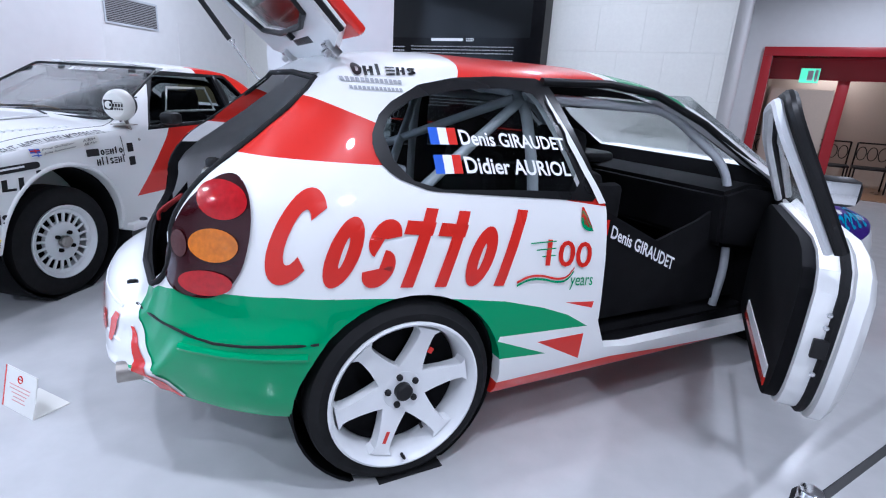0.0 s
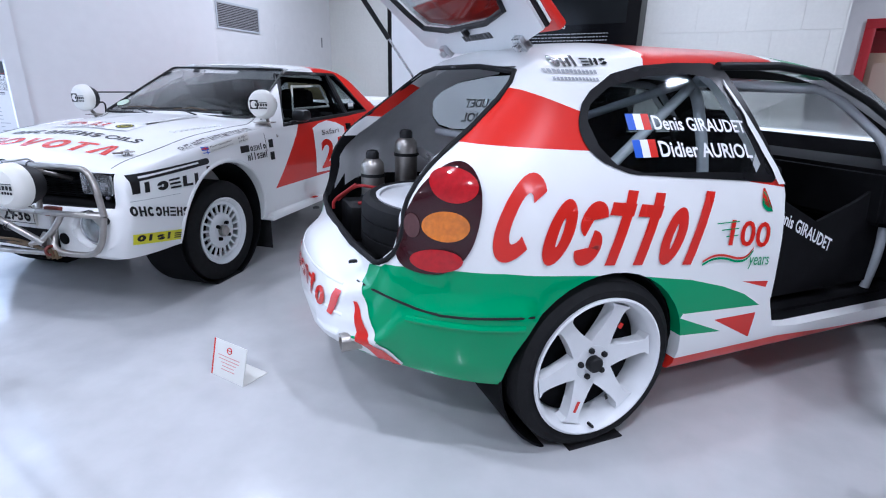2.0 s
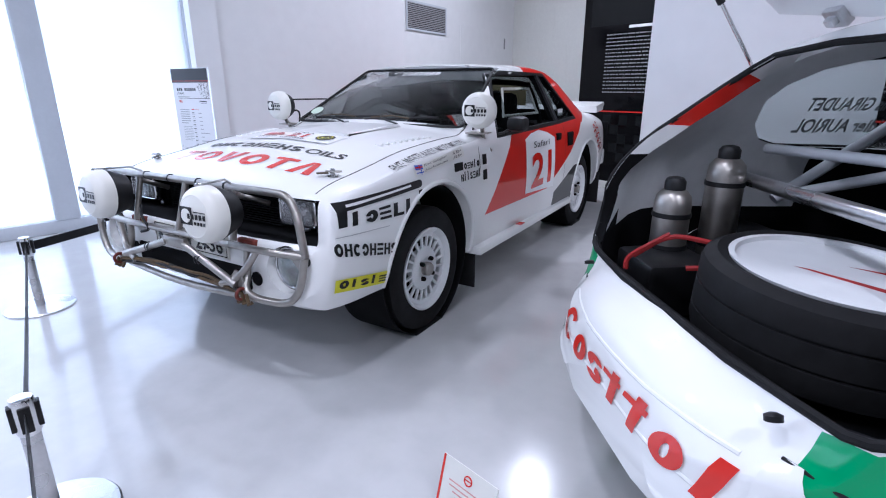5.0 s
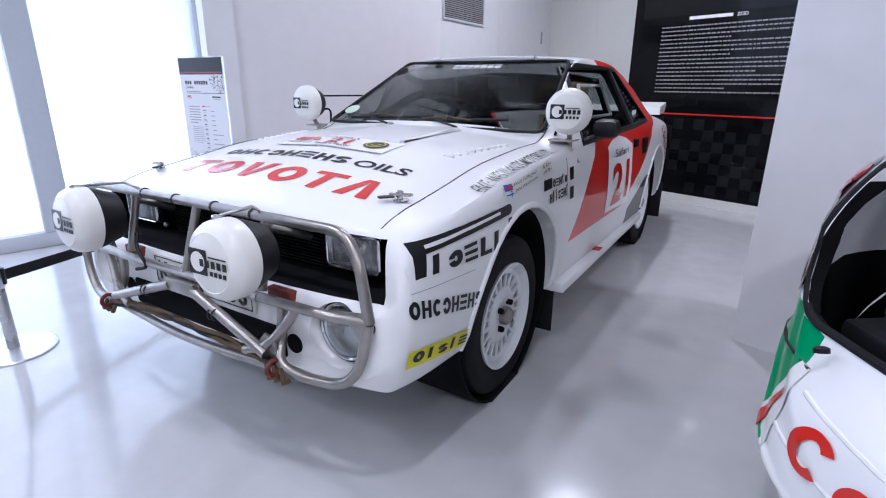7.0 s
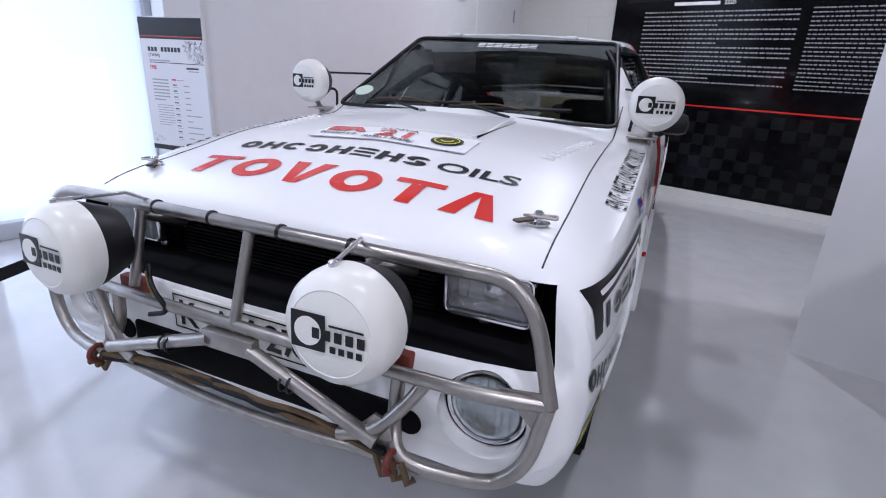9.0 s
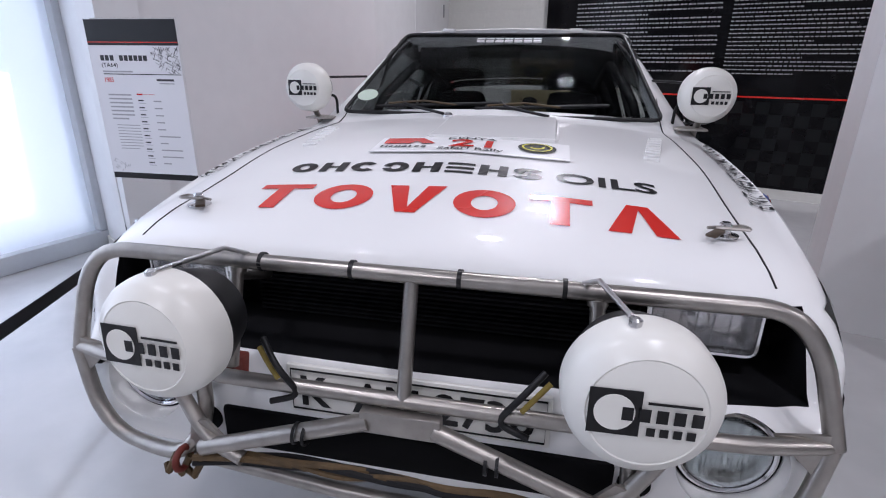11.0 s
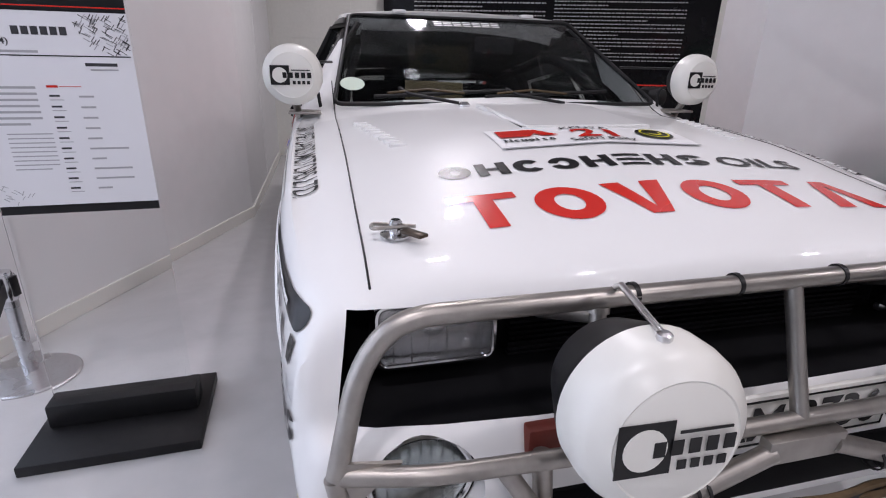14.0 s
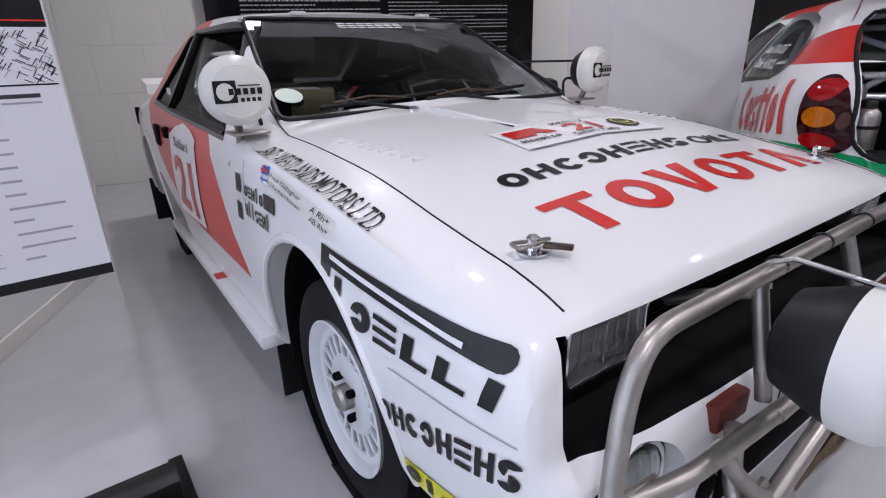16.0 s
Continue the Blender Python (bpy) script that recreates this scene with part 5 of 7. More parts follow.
# tubular front guard
guard = part("front_guard", bmesh.new(), M_steel, coupe, "bare steel tubular bull bar")
part("top_rail", tube([(0.868, -0.720, 0.605), (0.850, -0.683, 0.765), (0.842, -0.628, 0.828), (0.838, 0.628, 0.828), (0.850, 0.683, 0.765), (0.868, 0.727, 0.605)], 0.0155, round_=0.055), M_steel, guard)
for s in (1, -1):
    part("lower_loop", tube([(0.868, s * 0.723, 0.605), (0.88, s * 0.70, 0.47), (0.89, s * 0.64, 0.405), (0.92, s * 0.50, 0.41), (0.93, s * 0.44, 0.435), (0.89, s * 0.415, 0.49), (0.88, s * 0.42, 0.60)], 0.0155, round_=0.06), M_steel, guard)
    part("cross_bar", tube([(0.868, s * 0.718, 0.607), (0.90, s * 0.60, 0.612), (0.911, s * 0.30, 0.612)], 0.0145, round_=0.05), M_steel, guard)
    part("upright", tube([(0.838, s * 0.335, 0.826), (0.885, s * 0.345, 0.62)], 0.013), M_steel, guard)
    part("stay", tube([(0.842, s * 0.335, 0.80), (0.70, s * 0.36, 0.74)], 0.012), M_steel, guard)
    part("v_bar", tube([(0.93, s * 0.06 + 0.013, 0.572), (0.938, s * 0.40, 0.455)], 0.0165), M_steel, guard)
    part("gusset", prism([(s * 0.72, 0.635), (s * 0.63, 0.622), (s * 0.705, 0.55)], 0.872, 0.878, "x"), M_steel, guard, smooth=0)
    part("lower_stay", tube([(0.893, s * 0.49, 0.605), (0.905, s * 0.45, 0.54), (0.93, s * 0.39, 0.47), (0.94, s * 0.31, 0.445)], 0.0145, round_=0.05), M_steel, guard)
    part("gusset", prism([(s * 0.335, 0.455), (s * 0.44, 0.425), (s * 0.425, 0.505), (s * 0.39, 0.515)], 0.922, 0.929, "x"), M_steel, guard, smooth=0)
    part("tow_eye", tube([(0.95 + 0.022 * math.cos(a), s * 0.44, 0.43 + 0.022 * math.sin(a)) for a in (2 * math.pi * i / 12 for i in range(12))], 0.007, closed=True), M_oldred, guard, "faded red tow eye")
    for y in (0.17, 0.19):
        part("cable_tie", lathe([(0.019, -0.003), (0.021, -0.003), (0.021, 0.003), (0.019, 0.003)], 16, closed=True, m=pose(0.936, s * y, 0.525, 0, 0, 0)), M_black, guard)
    part("lamp_stay", tube([(0.838, s * 0.31, 0.842), (0.88, s * 0.33, 0.866), (1.02, s * 0.365, 0.870)], 0.0045), M_brushed, guard)
    part("lamp_bolt", lathe([(0.009, 0), (0.009, 0.009), (0.005, 0.012)], 8, m=pose(1.02, s * 0.365, 0.864, 90)), M_brushed, guard)
    for y in (0.28, 0.10):
        part("clamp", tube([(0.838, s * y - 0.004, 0.828), (0.838, s * y + 0.004, 0.828)], 0.0185, n=16), M_black, guard)
    part("weld_collar", tube([(0.839, s * 0.335, 0.815), (0.841, s * 0.336, 0.806)], 0.018, n=14), M_steel, guard)
part("cross_bar", tube([(0.911, -0.36, 0.612), (0.911, 0.36, 0.612)], 0.0145), M_steel, guard)
part("upright", tube([(0.838, 0.012, 0.826), (0.911, 0.014, 0.615)], 0.0135), M_steel, guard)
part("centre_plate", boxes((0.915, -0.062, 0.553, 0.94, 0.088, 0.598), bevel=0.004), M_steel, guard)
part("skid_tube", tube([(0.90, -0.47, 0.40), (0.93, 0, 0.385), (0.90, 0.47, 0.40)], 0.0145, round_=0.2), M_steel, guard)
rng = random.Random(4)
for k in range(7):
    y0, y1 = -0.42, 0.42
    pts = []
    for i in range(9):
        y = y0 + (y1 - y0) * i / 8
        pts.append((0.935 + rng.uniform(-0.012, 0.012), y, 0.425 + 0.03 * math.cos(y * 3.5) + rng.uniform(-0.014, 0.014)))
    part("tow_rope", tube(pts, 0.007, n=6, round_=0.04), M_brown if k % 3 else M_black, guard, "muddy brown rope and cable")
for s in (1, -1):
    part("lamp_wire", tube([(0.90, s * 0.26, 0.70), (0.93, s * 0.22, 0.66), (0.92, s * 0.18, 0.60), (0.93, s * 0.24, 0.585)], 0.006, round_=0.04), M_black, guard)
    part("lamp_wire", tube([(0.90, s * 0.27, 0.68), (0.915, s * 0.245, 0.655), (0.92, s * 0.225, 0.63)], 0.005, round_=0.04), M_oldyellow, guard)
    for k in range(3):
        part("tow_rope", tube([(0.94, s * (0.40 + k * 0.03), 0.43), (0.95, s * (0.42 + k * 0.03), 0.39), (0.94, s * (0.45 + k * 0.02), 0.40)], 0.008, n=6), M_brown, guard)

# lamps and grille
part("grille_back", boxes((0.605, -0.69, 0.634, 0.63, 0.69, 0.79)), M_dark, coupe, smooth=0)
for i in range(14):
    z = 0.638 + i * 0.0108
    part("grille_slat", boxes((0.655, -0.40, z, 0.672, 0.40, z + 0.005)), M_dark, coupe, smooth=0)
for s in (1, -1):
    hl = part("headlight", prism([(s * 0.440, 0.668), (s * 0.650, 0.668), (s * 0.650, 0.785), (s * 0.440, 0.785)], 0.645, 0.668, "x"), M_dark, coupe, "rectangular glass headlight with a chrome rim", smooth=0)
    part("reflector", boxes((0.669, s * 0.450, 0.676, 0.676, s * 0.640, 0.778), bevel=0.003), M_refl, hl)
    part("bulb_shield", lathe([(0.022, 0.0), (0.022, 0.014), (0.012, 0.02)], 18, m=pose(0.676, s * 0.545, 0.727, 0, 0, -90)), M_chrome, hl)
    part("rim", tube([(0.716, s * y, z) for y, z in ((0.447, 0.672), (0.643, 0.672), (0.643, 0.782), (0.447, 0.782))], 0.006, n=8, closed=True, round_=0.02), M_chrome, hl)
    part("side_shell", boxes((0.668, s * 0.444, 0.670, 0.712, s * 0.450, 0.784), (0.668, s * 0.640, 0.670, 0.712, s * 0.646, 0.784), (0.668, s * 0.450, 0.670, 0.712, s * 0.640, 0.675), bevel=0.001), M_refl, hl)
    part("lens", boxes((0.708, s * 0.449, 0.674, 0.722, s * 0.641, 0.780), bevel=0.005), M_lamp, hl).visible_shadow = False
    for i in range(6):
        part("lens_flute", tube([(0.7225, s * (0.472 + i * 0.029), 0.682), (0.7235, s * (0.472 + i * 0.029), 0.772)], 0.0018, n=6), M_glass, hl).visible_shadow = False
    part("grille_bolt", lathe([(0.014, 0), (0.014, 0.012), (0.007, 0.016)], 12, m=pose(0.64, s * 0.52, 0.635, 0, 0, -90)), M_brushed, coupe)
    fog = new("fog_lamp")
    fog.parent, fog.matrix_basis = coupe, pose(0.815, s * 0.592, 0.527, 0, 0, -90) @ Matrix.Diagonal((0.86, 0.9, 0.86, 1))
    fog["label"] = "round glass fog lamp in the bumper"
    part("bezel", lathe([(0.106, -0.075), (0.106, 0.004), (0.100, 0.002), (0.099, -0.07)], 44, closed=True), M_dark, fog)
    part("bowl", lathe([(0.105, -0.078), (0.105, -0.072), (0.02, -0.072)], 32), M_dark, fog)
    part("reflector", lathe([(0.094, -0.002), (0.088, -0.02), (0.07, -0.042), (0.04, -0.058), (0.012, -0.062)], 20), M_refl, fog, smooth=0)
    part("bulb_shield", lathe([(0.014, -0.062), (0.014, -0.02), (0.008, -0.014)], 16), M_chrome, fog)
    part("rim", tube([(0.096 * math.cos(a), 0.002, 0.096 * math.sin(a)) for a in (2 * math.pi * i / 44 for i in range(44))], 0.007, n=8, closed=True), M_chrome, fog)
    part("lens", lathe([(0.094, 0.0), (0.080, 0.010), (0.05, 0.018), (0.001, 0.022), (0.001, 0.018), (0.05, 0.014), (0.080, 0.006)], 44), M_glass, fog).visible_shadow = False
    for i in range(7):
        z = -0.06 + i * 0.02
        w = math.sqrt(0.088 ** 2 - z * z)
        part("lens_rib", tube([(z, 0.018 - 2.0 * (z * z + w * w) * 0.9, -w * 0.9), (z, 0.018 - 2.0 * z * z, 0), (z, 0.018 - 2.0 * (z * z + w * w) * 0.9, w * 0.9)], 0.0016, n=6), M_glass, fog).visible_shadow = False
    part("bumper_plug", lathe([(0.02, 0), (0.02, 0.02), (0.012, 0.022)], 16, m=pose(0.835, s * 0.70, 0.575, 0, 0, -90)), M_black, coupe)
    part("marker_light", boxes((0.835, s * 0.335, 0.575, 0.862, s * 0.435, 0.625), bevel=0.005), M_oldred, coupe, "dull brown-red marker light")
# no opening is cut: solid near-black pieces stand for its shaded depth
part("slot_shade", boxes((0.80, -0.40, 0.405, 0.869, 0.40, 0.505), bevel=0.012), M_dark, coupe)
for s in (1, -1):
    part("slot_shade", lathe([(0.03, 0), (0.03, 0.026), (0.02, 0.027)], 24, m=pose(0.838, s * 0.435, 0.465, 0, 0, -90)), M_dark, coupe)
plate = part("number_plate", boxes((0.858, -0.238, 0.520, 0.868, 0.278, 0.628), bevel=0.002), M_cover, coupe, "pale number plate with black characters")
part("plate_border", tube([(0.869, -0.229, 0.529), (0.869, 0.269, 0.529), (0.869, 0.269, 0.619), (0.869, -0.229, 0.619)], 0.002, n=6, closed=True), M_vblack, plate)
bm = fit_quad(letters("K  AM 2736", 1, 0.03), (-0.208, 0.538), (0.248, 0.538), (-0.208, 0.610))
for v in bm.verts:
    v.co = (0.8705, v.co.x, v.co.y)
lay_out("plate_lettering", bm, M_vblack, plate)

CT = tree_of(c_body)


def c_art(name, bm, m_, side, lift=0.003, fine=0.04, label=""):
    return drape(name, bm, m_, CT, coupe, side, lift, fine, label)


# bonnet artwork: seen from in front, so it reads with its right at +y
def top_art(name, bm, m_, x_front, x_back, y0, y1, label="", lift=0.002):
    xs = [v.co.x for v in bm.verts]
    ys = [v.co.y for v in bm.verts]
    for v in bm.verts:
        u, w = (v.co.x - min(xs)) / (max(xs) - min(xs)), (v.co.y - min(ys)) / (max(ys) - min(ys))
        v.co = (x_front + (x_back - x_front) * w, y0 + (y1 - y0) * u, 0)
    return c_art(name, bm, m_, "top", lift, 0.05, label)


top_art("bonnet_mark", wordmark(6, 0, 0, 6, 1, 0, 1.0, 0.24, "tovotw", True), M_vred, 0.607, 0.472, -0.475, 0.508, "large red maker's mark on the bonnet")
top_art("bonnet_mark", wordmark(8, 0, 0, 8, 1, 0, 1.0, 0.27, "ohcrhehs", True), M_vblack, 0.385, 0.322, -0.46, 0.222, "black maker's mark on the bonnet")
top_art("bonnet_lettering", letters("OILS", 1, 0.03, 0, 1.3), M_vblack, 0.388, 0.328, 0.255, 0.497)
top_art("rally_plate", bar(0, 0, 1, 1), M_vwhite, 0.25, 0.09, -0.275, 0.29, "white rally plate sticker on the bonnet", 0.003)
top_art("plate_edge", bar(0, 0, 1, 1), M_vgrey, 0.2538, 0.2487, -0.275, 0.29, "", 0.005)
top_art("plate_number", letters("21", 1, 0.03), M_vred, 0.2029, 0.1339, -0.0504, 0.0727, "red start number", 0.006)
top_art("plate_lettering", letters("Safari Rally", 1, 0.02), M_vblack, 0.2375, 0.2092, -0.0794, 0.1089, "", 0.006)
top_art("plate_lettering", letters("KENYA", 1, 0.02), M_vblack, 0.1276, 0.1057, -0.0649, 0.0799, "", 0.006)
top_art("plate_mark", slab([(0, 0), (0, 1), (0.7, 1), (1.0, 0.0), (0.75, 0.0), (0.62, 0.4), (0.5, 0.0)]), M_vred, 0.1747, 0.1151, -0.2533, -0.0939, "red wedge emblem", 0.006)
top_art("plate_mark", poly2d([(math.cos(a), math.sin(a)) for a in (2 * math.pi * i / 28 for i in range(28))]), M_vblack, 0.2124, 0.1182, 0.1451, 0.2538, "black and yellow round badge", 0.006)
top_art("plate_mark", wordmark(7, 0, 0, 7, 1, 0, 1.3, 0.3, "hcholco"), M_vblack, 0.2124, 0.1904, -0.2533, -0.1156, "", 0.006)
top_art("plate_mark", arc_band(0, 0, 1, 1, 0.14, 0, 360), M_vyellow, 0.2029, 0.1276, 0.156, 0.2429, "", 0.008)
top_art("plate_mark", arc_band(0, 0, 1, 1, 0.4, 200, 380), M_vyellow, 0.1841, 0.1559, 0.1777, 0.2212, "", 0.008)
for s in (1, -1):
    pts = []
    for i in range(36):
        x = 0.715 - 1.36 * i / 35
        hit = CT.ray_cast(Vector((x, s * (0.652 - 0.01 * i / 35), 3)), Vector((0, 0, -1)))[0]
        if hit:
            pts.append(hit)
    part("bonnet_gap", tube(pts, 0.0022, n=6), M_vblack, coupe)
    # bonnet pin
    px, py = (0.558, 0.60) if s > 0 else (0.588, -0.592)
    pz = CT.ray_cast(Vector((px, py, 3)), Vector((0, 0, -1)))[0].z
    pin = part("bonnet_pin", lathe([(0.028, 0), (0.028, 0.004), (0.012, 0.006), (0.012, 0.026), (0.008, 0.030)], 18, m=pose(px, py, pz, 90)), M_chrome, coupe, "chrome bonnet pin with its clip")
    part("clip", tube([(px + 0.005, py - s * 0.035, pz + 0.017), (px - 0.015, py + s * 0.04, pz + 0.02), (px + 0.015, py + s * 0.045, pz + 0.02), (px + 0.01, py - s * 0.02, pz + 0.019)], 0.0035, n=6, round_=0.01), M_steel, pin)
    bm = boxes((0, -0.011, 0, 0.05, 0.011, 0.007), bevel=0.003)
    bmesh.ops.transform(bm, matrix=pose(px + 0.012, py - s * 0.012, pz + 0.010, 0, 0, -35 * s), verts=bm.verts)
    part("tag", bm, M_tag, pin, "dark brown clip tag")
    for i in range(9):
        x, y = 0.13 - i * 0.042, s * (0.515 + i * 0.008)
        z = CT.ray_cast(Vector((x, y, 3)), Vector((0, 0, -1)))[0].z
        part("bonnet_louvre", boxes((x - 0.006, y - 0.022, z - 0.004, x + 0.008, y + 0.022, z + 0.007), bevel=0.003), M_white, coupe)
z0 = CT.ray_cast(Vector((-0.38, 0, 3)), Vector((0, 0, -1)))[0].z
bm = prism([(-0.43, z0 - 0.02), (-0.43, z0 + 0.006), (-0.30, z0 + 0.006), (0.07, z0 - 0.016), (0.07, z0 - 0.03)], -0.15, 0.26)
bmesh.ops.bevel(bm, geom=bm.edges, offset=0.012, segments=3, affect="EDGES")
part("bonnet_bulge", bm, M_white, coupe, smooth=50)

# flanks
for side, s in (("left", 1), ("right", -1)):
    if side == "left":
        L = lambda xf, xb: (xf, xb)
    else:
        L = lambda xf, xb: (xb, xf)
    # a long black band with a hook at one end and a rounded other end, a white slot in it, over a row of bold bars
    hook, end = (0.722, 0.205) if side == "left" else (0.195, 0.722)
    d = 1 if end > hook else -1
    zb = lambda x: 0.812 - (x - 0.2) / 0.56 * 0.030
    low = lambda x: 0.672 + (x - 0.2) / 0.56 * 0.022
    e_ = end - d * 0.02
    band = [(hook, zb(hook) - 0.036), (hook, zb(hook)), ((hook + e_) / 2, zb((hook + e_) / 2)), (e_, zb(e_))]
    band += [(e_ + d * 0.022 * math.cos(a), zb(end) - 0.018 + 0.018 * math.sin(a)) for a in (radians(60 - 30 * i) for i in range(5))]
    band += [(e_, zb(end) - 0.036)]
    c_art("tyre_mark", slab(band), M_vblack, side, label="black maker's band with a rounded end")
    c_art("tyre_mark", slab([(hook + d * 0.045, zb(hook) - 0.021), (end - d * 0.085, zb(end) - 0.023), (end - d * 0.085, zb(end) - 0.014), (hook + d * 0.045, zb(hook) - 0.011)]), M_vwhite, side, 0.005, label="white slot in the band")
    c_art("tyre_mark", slab([(hook - d * 0.012, low(hook)), (hook + d * 0.030, low(hook)), (hook + d * 0.045, zb(hook) - 0.03), (hook, zb(hook) - 0.03)]), M_vblack, side)
    bm = wordmark(6, 0, 0, 6, 1, 0.10, 1.0, 0.33, "lreffl", True)
    a_, b_ = hook + d * 0.055, end - d * 0.002
    c_art("tyre_mark", fit_quad(bm, (a_, low(a_)), (b_, low(b_)), (a_, zb(a_) - 0.046), (b_, zb(b_) - 0.046)), M_vblack, side)
    l_, r_ = L(0.768, 0.415)
    c_art("oil_mark", fit_quad(wordmark(8, 0, 0, 8, 1, 0, 1, 0.27, "ohcrhehs", True), (l_, 0.590 if l_ > r_ else 0.512), (r_, 0.512 if l_ > r_ else 0.590), (l_, 0.642 if l_ > r_ else 0.564), (r_, 0.564 if l_ > r_ else 0.642)), M_vblack, side, label="black maker's mark")
    l_, r_ = L(0.775, 0.45)
    a, b = min(l_, r_), max(l_, r_)
    za = (lambda x: 0.44 + (0.775 - x) * -0.18)
    c_art("lamp_mark", slab([(a, za(a) + 0.003), (b, za(b)), (b, za(b) + 0.055), (a, za(a) + 0.062)]), M_vyellow, side, label="yellow maker's strip")
    c_art("lamp_mark", fit_quad(wordmark(5, 0, 0, 5, 1, 0.1, 1, 0.3, "olsle"), (l_ * 0.93 + r_ * 0.07, 0.452 if l_ > r_ else 0.402), (l_ * 0.07 + r_ * 0.93, 0.402 if l_ > r_ else 0.452), (l_ * 0.93 + r_ * 0.07, 0.486 if l_ > r_ else 0.442), (l_ * 0.07 + r_ * 0.93, 0.442 if l_ > r_ else 0.486)), M_vblack, side, lift=0.006)
    l_, r_ = L(0.335, -0.325)
    # entrant's line on the wing top
    bm = letters("ENT: WESTLANDS MOTORS LTD.", 1, 0.004, 0, 0.7)
    xs = [v.co.x for v in bm.verts]
    ys = [v.co.y for v in bm.verts]
    for v in bm.verts:
        u, w = (v.co.x - min(xs)) / (max(xs) - min(xs)), (v.co.y - min(ys)) / (max(ys) - min(ys))
        v.co = (l_ + (r_ - l_) * u, s * (0.775 - 0.058 * w), 0)
    c_art("entrant_lettering", bm, M_vblack, "top")
    # crew card with two flags and the two names
    c0, c1 = (0.245, -0.215) if side == "left" else (-0.215, 0.245)
    zc = lambda x: 0.872 - (x + 0.215) * 0.105
    cu = lambda u: c0 + (c1 - c0) * u
    xa, xb = min(c0, c1), max(c0, c1)
    c_art("crew_card", slab([(xa, zc(xa)), (xb, zc(xb)), (xb, zc(xb) + 0.040), (xa, zc(xa) + 0.046)]), M_cover, side, 0.002, label="pale crew card")
    for k, word, tail in ((1, "Fred Gallagher", "A Rh+"), (0, "Juha Kankkunen", "AB Rh+")):
        for u0, u1, w_ in ((0.17, 0.62, word), (0.74, 0.95, tail)):
            p, q = cu(u0), cu(u1)
            lo, hi = 0.005 + k * 0.020, 0.018 + k * 0.020
            c_art("crew_lettering", fit_quad(letters(w_, 1, 0.0, 0.25), (p, zc(p) + lo), (q, zc(q) + lo), (p, zc(p) + hi), (q, zc(q) + hi)), M_vblack, side, 0.005)
    fa, fb = sorted((cu(0.02), cu(0.14)))
    fz = zc((fa + fb) / 2)
    for k, m_ in ((0, M_vwhite), (1, M_vblue)):
        c_art("crew_flag", bar(fa, fz + 0.002 + k * 0.022, fb, fz + 0.022 + k * 0.022), m_, side, 0.005)
    c_art("crew_flag", bar(fa, fz + 0.009, fb, fz + 0.014), M_vblue, side, 0.007)
    c_art("crew_flag", bar(fa + 0.017, fz + 0.002, fa + 0.023, fz + 0.022), M_vblue, side, 0.009)
    c_art("crew_flag", bar(fa, fz + 0.031, fb, fz + 0.037), M_vred, side, 0.007)
    c_art("crew_flag", bar((fa + fb) / 2 - 0.004, fz + 0.024, (fa + fb) / 2 + 0.004, fz + 0.044), M_vred, side, 0.009)
    # parts makers' marks behind the arch
    c_art("supplier_mark", bar(-0.19, 0.80, -0.10, 0.842), M_vblack, side)
    c_art("supplier_mark", fit_quad(wordmark(5, 0, 0, 5, 1, 0, 1, 0.3, "oehlo", True), (L(-0.20, -0.375)[0], 0.80), (L(-0.20, -0.375)[1], 0.80), (L(-0.20, -0.375)[0], 0.842)), M_vblack, side)
    c_art("supplier_mark", fit_quad(wordmark(7, 0, 0, 7, 1, 0, 1, 0.3, "hllsehl", True), (L(-0.16, -0.375)[0], 0.742), (L(-0.16, -0.375)[1], 0.742), (L(-0.16, -0.375)[0], 0.79)), M_vblack, side)
    c_art("supplier_mark", bar(-0.465, 0.80, -0.415, 0.855), M_vblack, side)
    c_art("supplier_mark", bar(-0.465, 0.715, -0.415, 0.77), M_vblack, side)
    # door plate with the start number
    c_art("door_plate", slab([(-1.03, 0.53), (-1.57, 0.50), (-1.57, 0.86), (-1.44, 0.905), (-1.29, 0.93), (-1.14, 0.915), (-1.03, 0.885)]), M_vwhite, side, 0.003, label="white door plate with start number")
    l_, r_ = L(-1.12, -1.49)
    c_art("start_number", fit_quad(letters("21", 1, 0.04), (l_, 0.55), (r_, 0.55), (l_, 0.785), (r_, 0.785)), M_vred, side, 0.006, label="red start number")
    c_art("plate_lettering", fit_quad(letters("Safari", 1, 0.0), (l_ + (r_ - l_) * 0.1, 0.82), (l_ + (r_ - l_) * 0.9, 0.82), (l_ + (r_ - l_) * 0.1, 0.862)), M_vblack, side, 0.006)
    # rear flank script
    for i in range(5):
        c_art("rear_mark", arc_band(-2.62 - i * 0.055, 0.86 - i * 0.05, 0.03, 0.03, 0.014, 0, 290, 14), M_vred, side, 0.003)
        c_art("rear_mark", arc_band(-2.70 - i * 0.055, 0.88 - i * 0.05, 0.025, 0.028, 0.012, 40, 330, 14), M_vred, side, 0.003)
    # scoops on the rear quarter
    for x0, x1, z0_, z1_ in ((-1.68, -1.61, 0.835, 0.885), (-1.98, -1.86, 0.77, 0.875)):
        part("air_scoop", boxes((x0, s * 0.78, z0_, x1, s * 0.838, z1_), bevel=0.008), M_dark, coupe, "black air intake")
    c_art("bumper_seam", slab([(0.46, 0.648), (0.80, 0.660), (0.80, 0.6625), (0.46, 0.6505)]), M_vgrey, side)
    c_art("door_gap", bar(-0.385, 0.78, -0.380, 0.90), M_vblack, side)
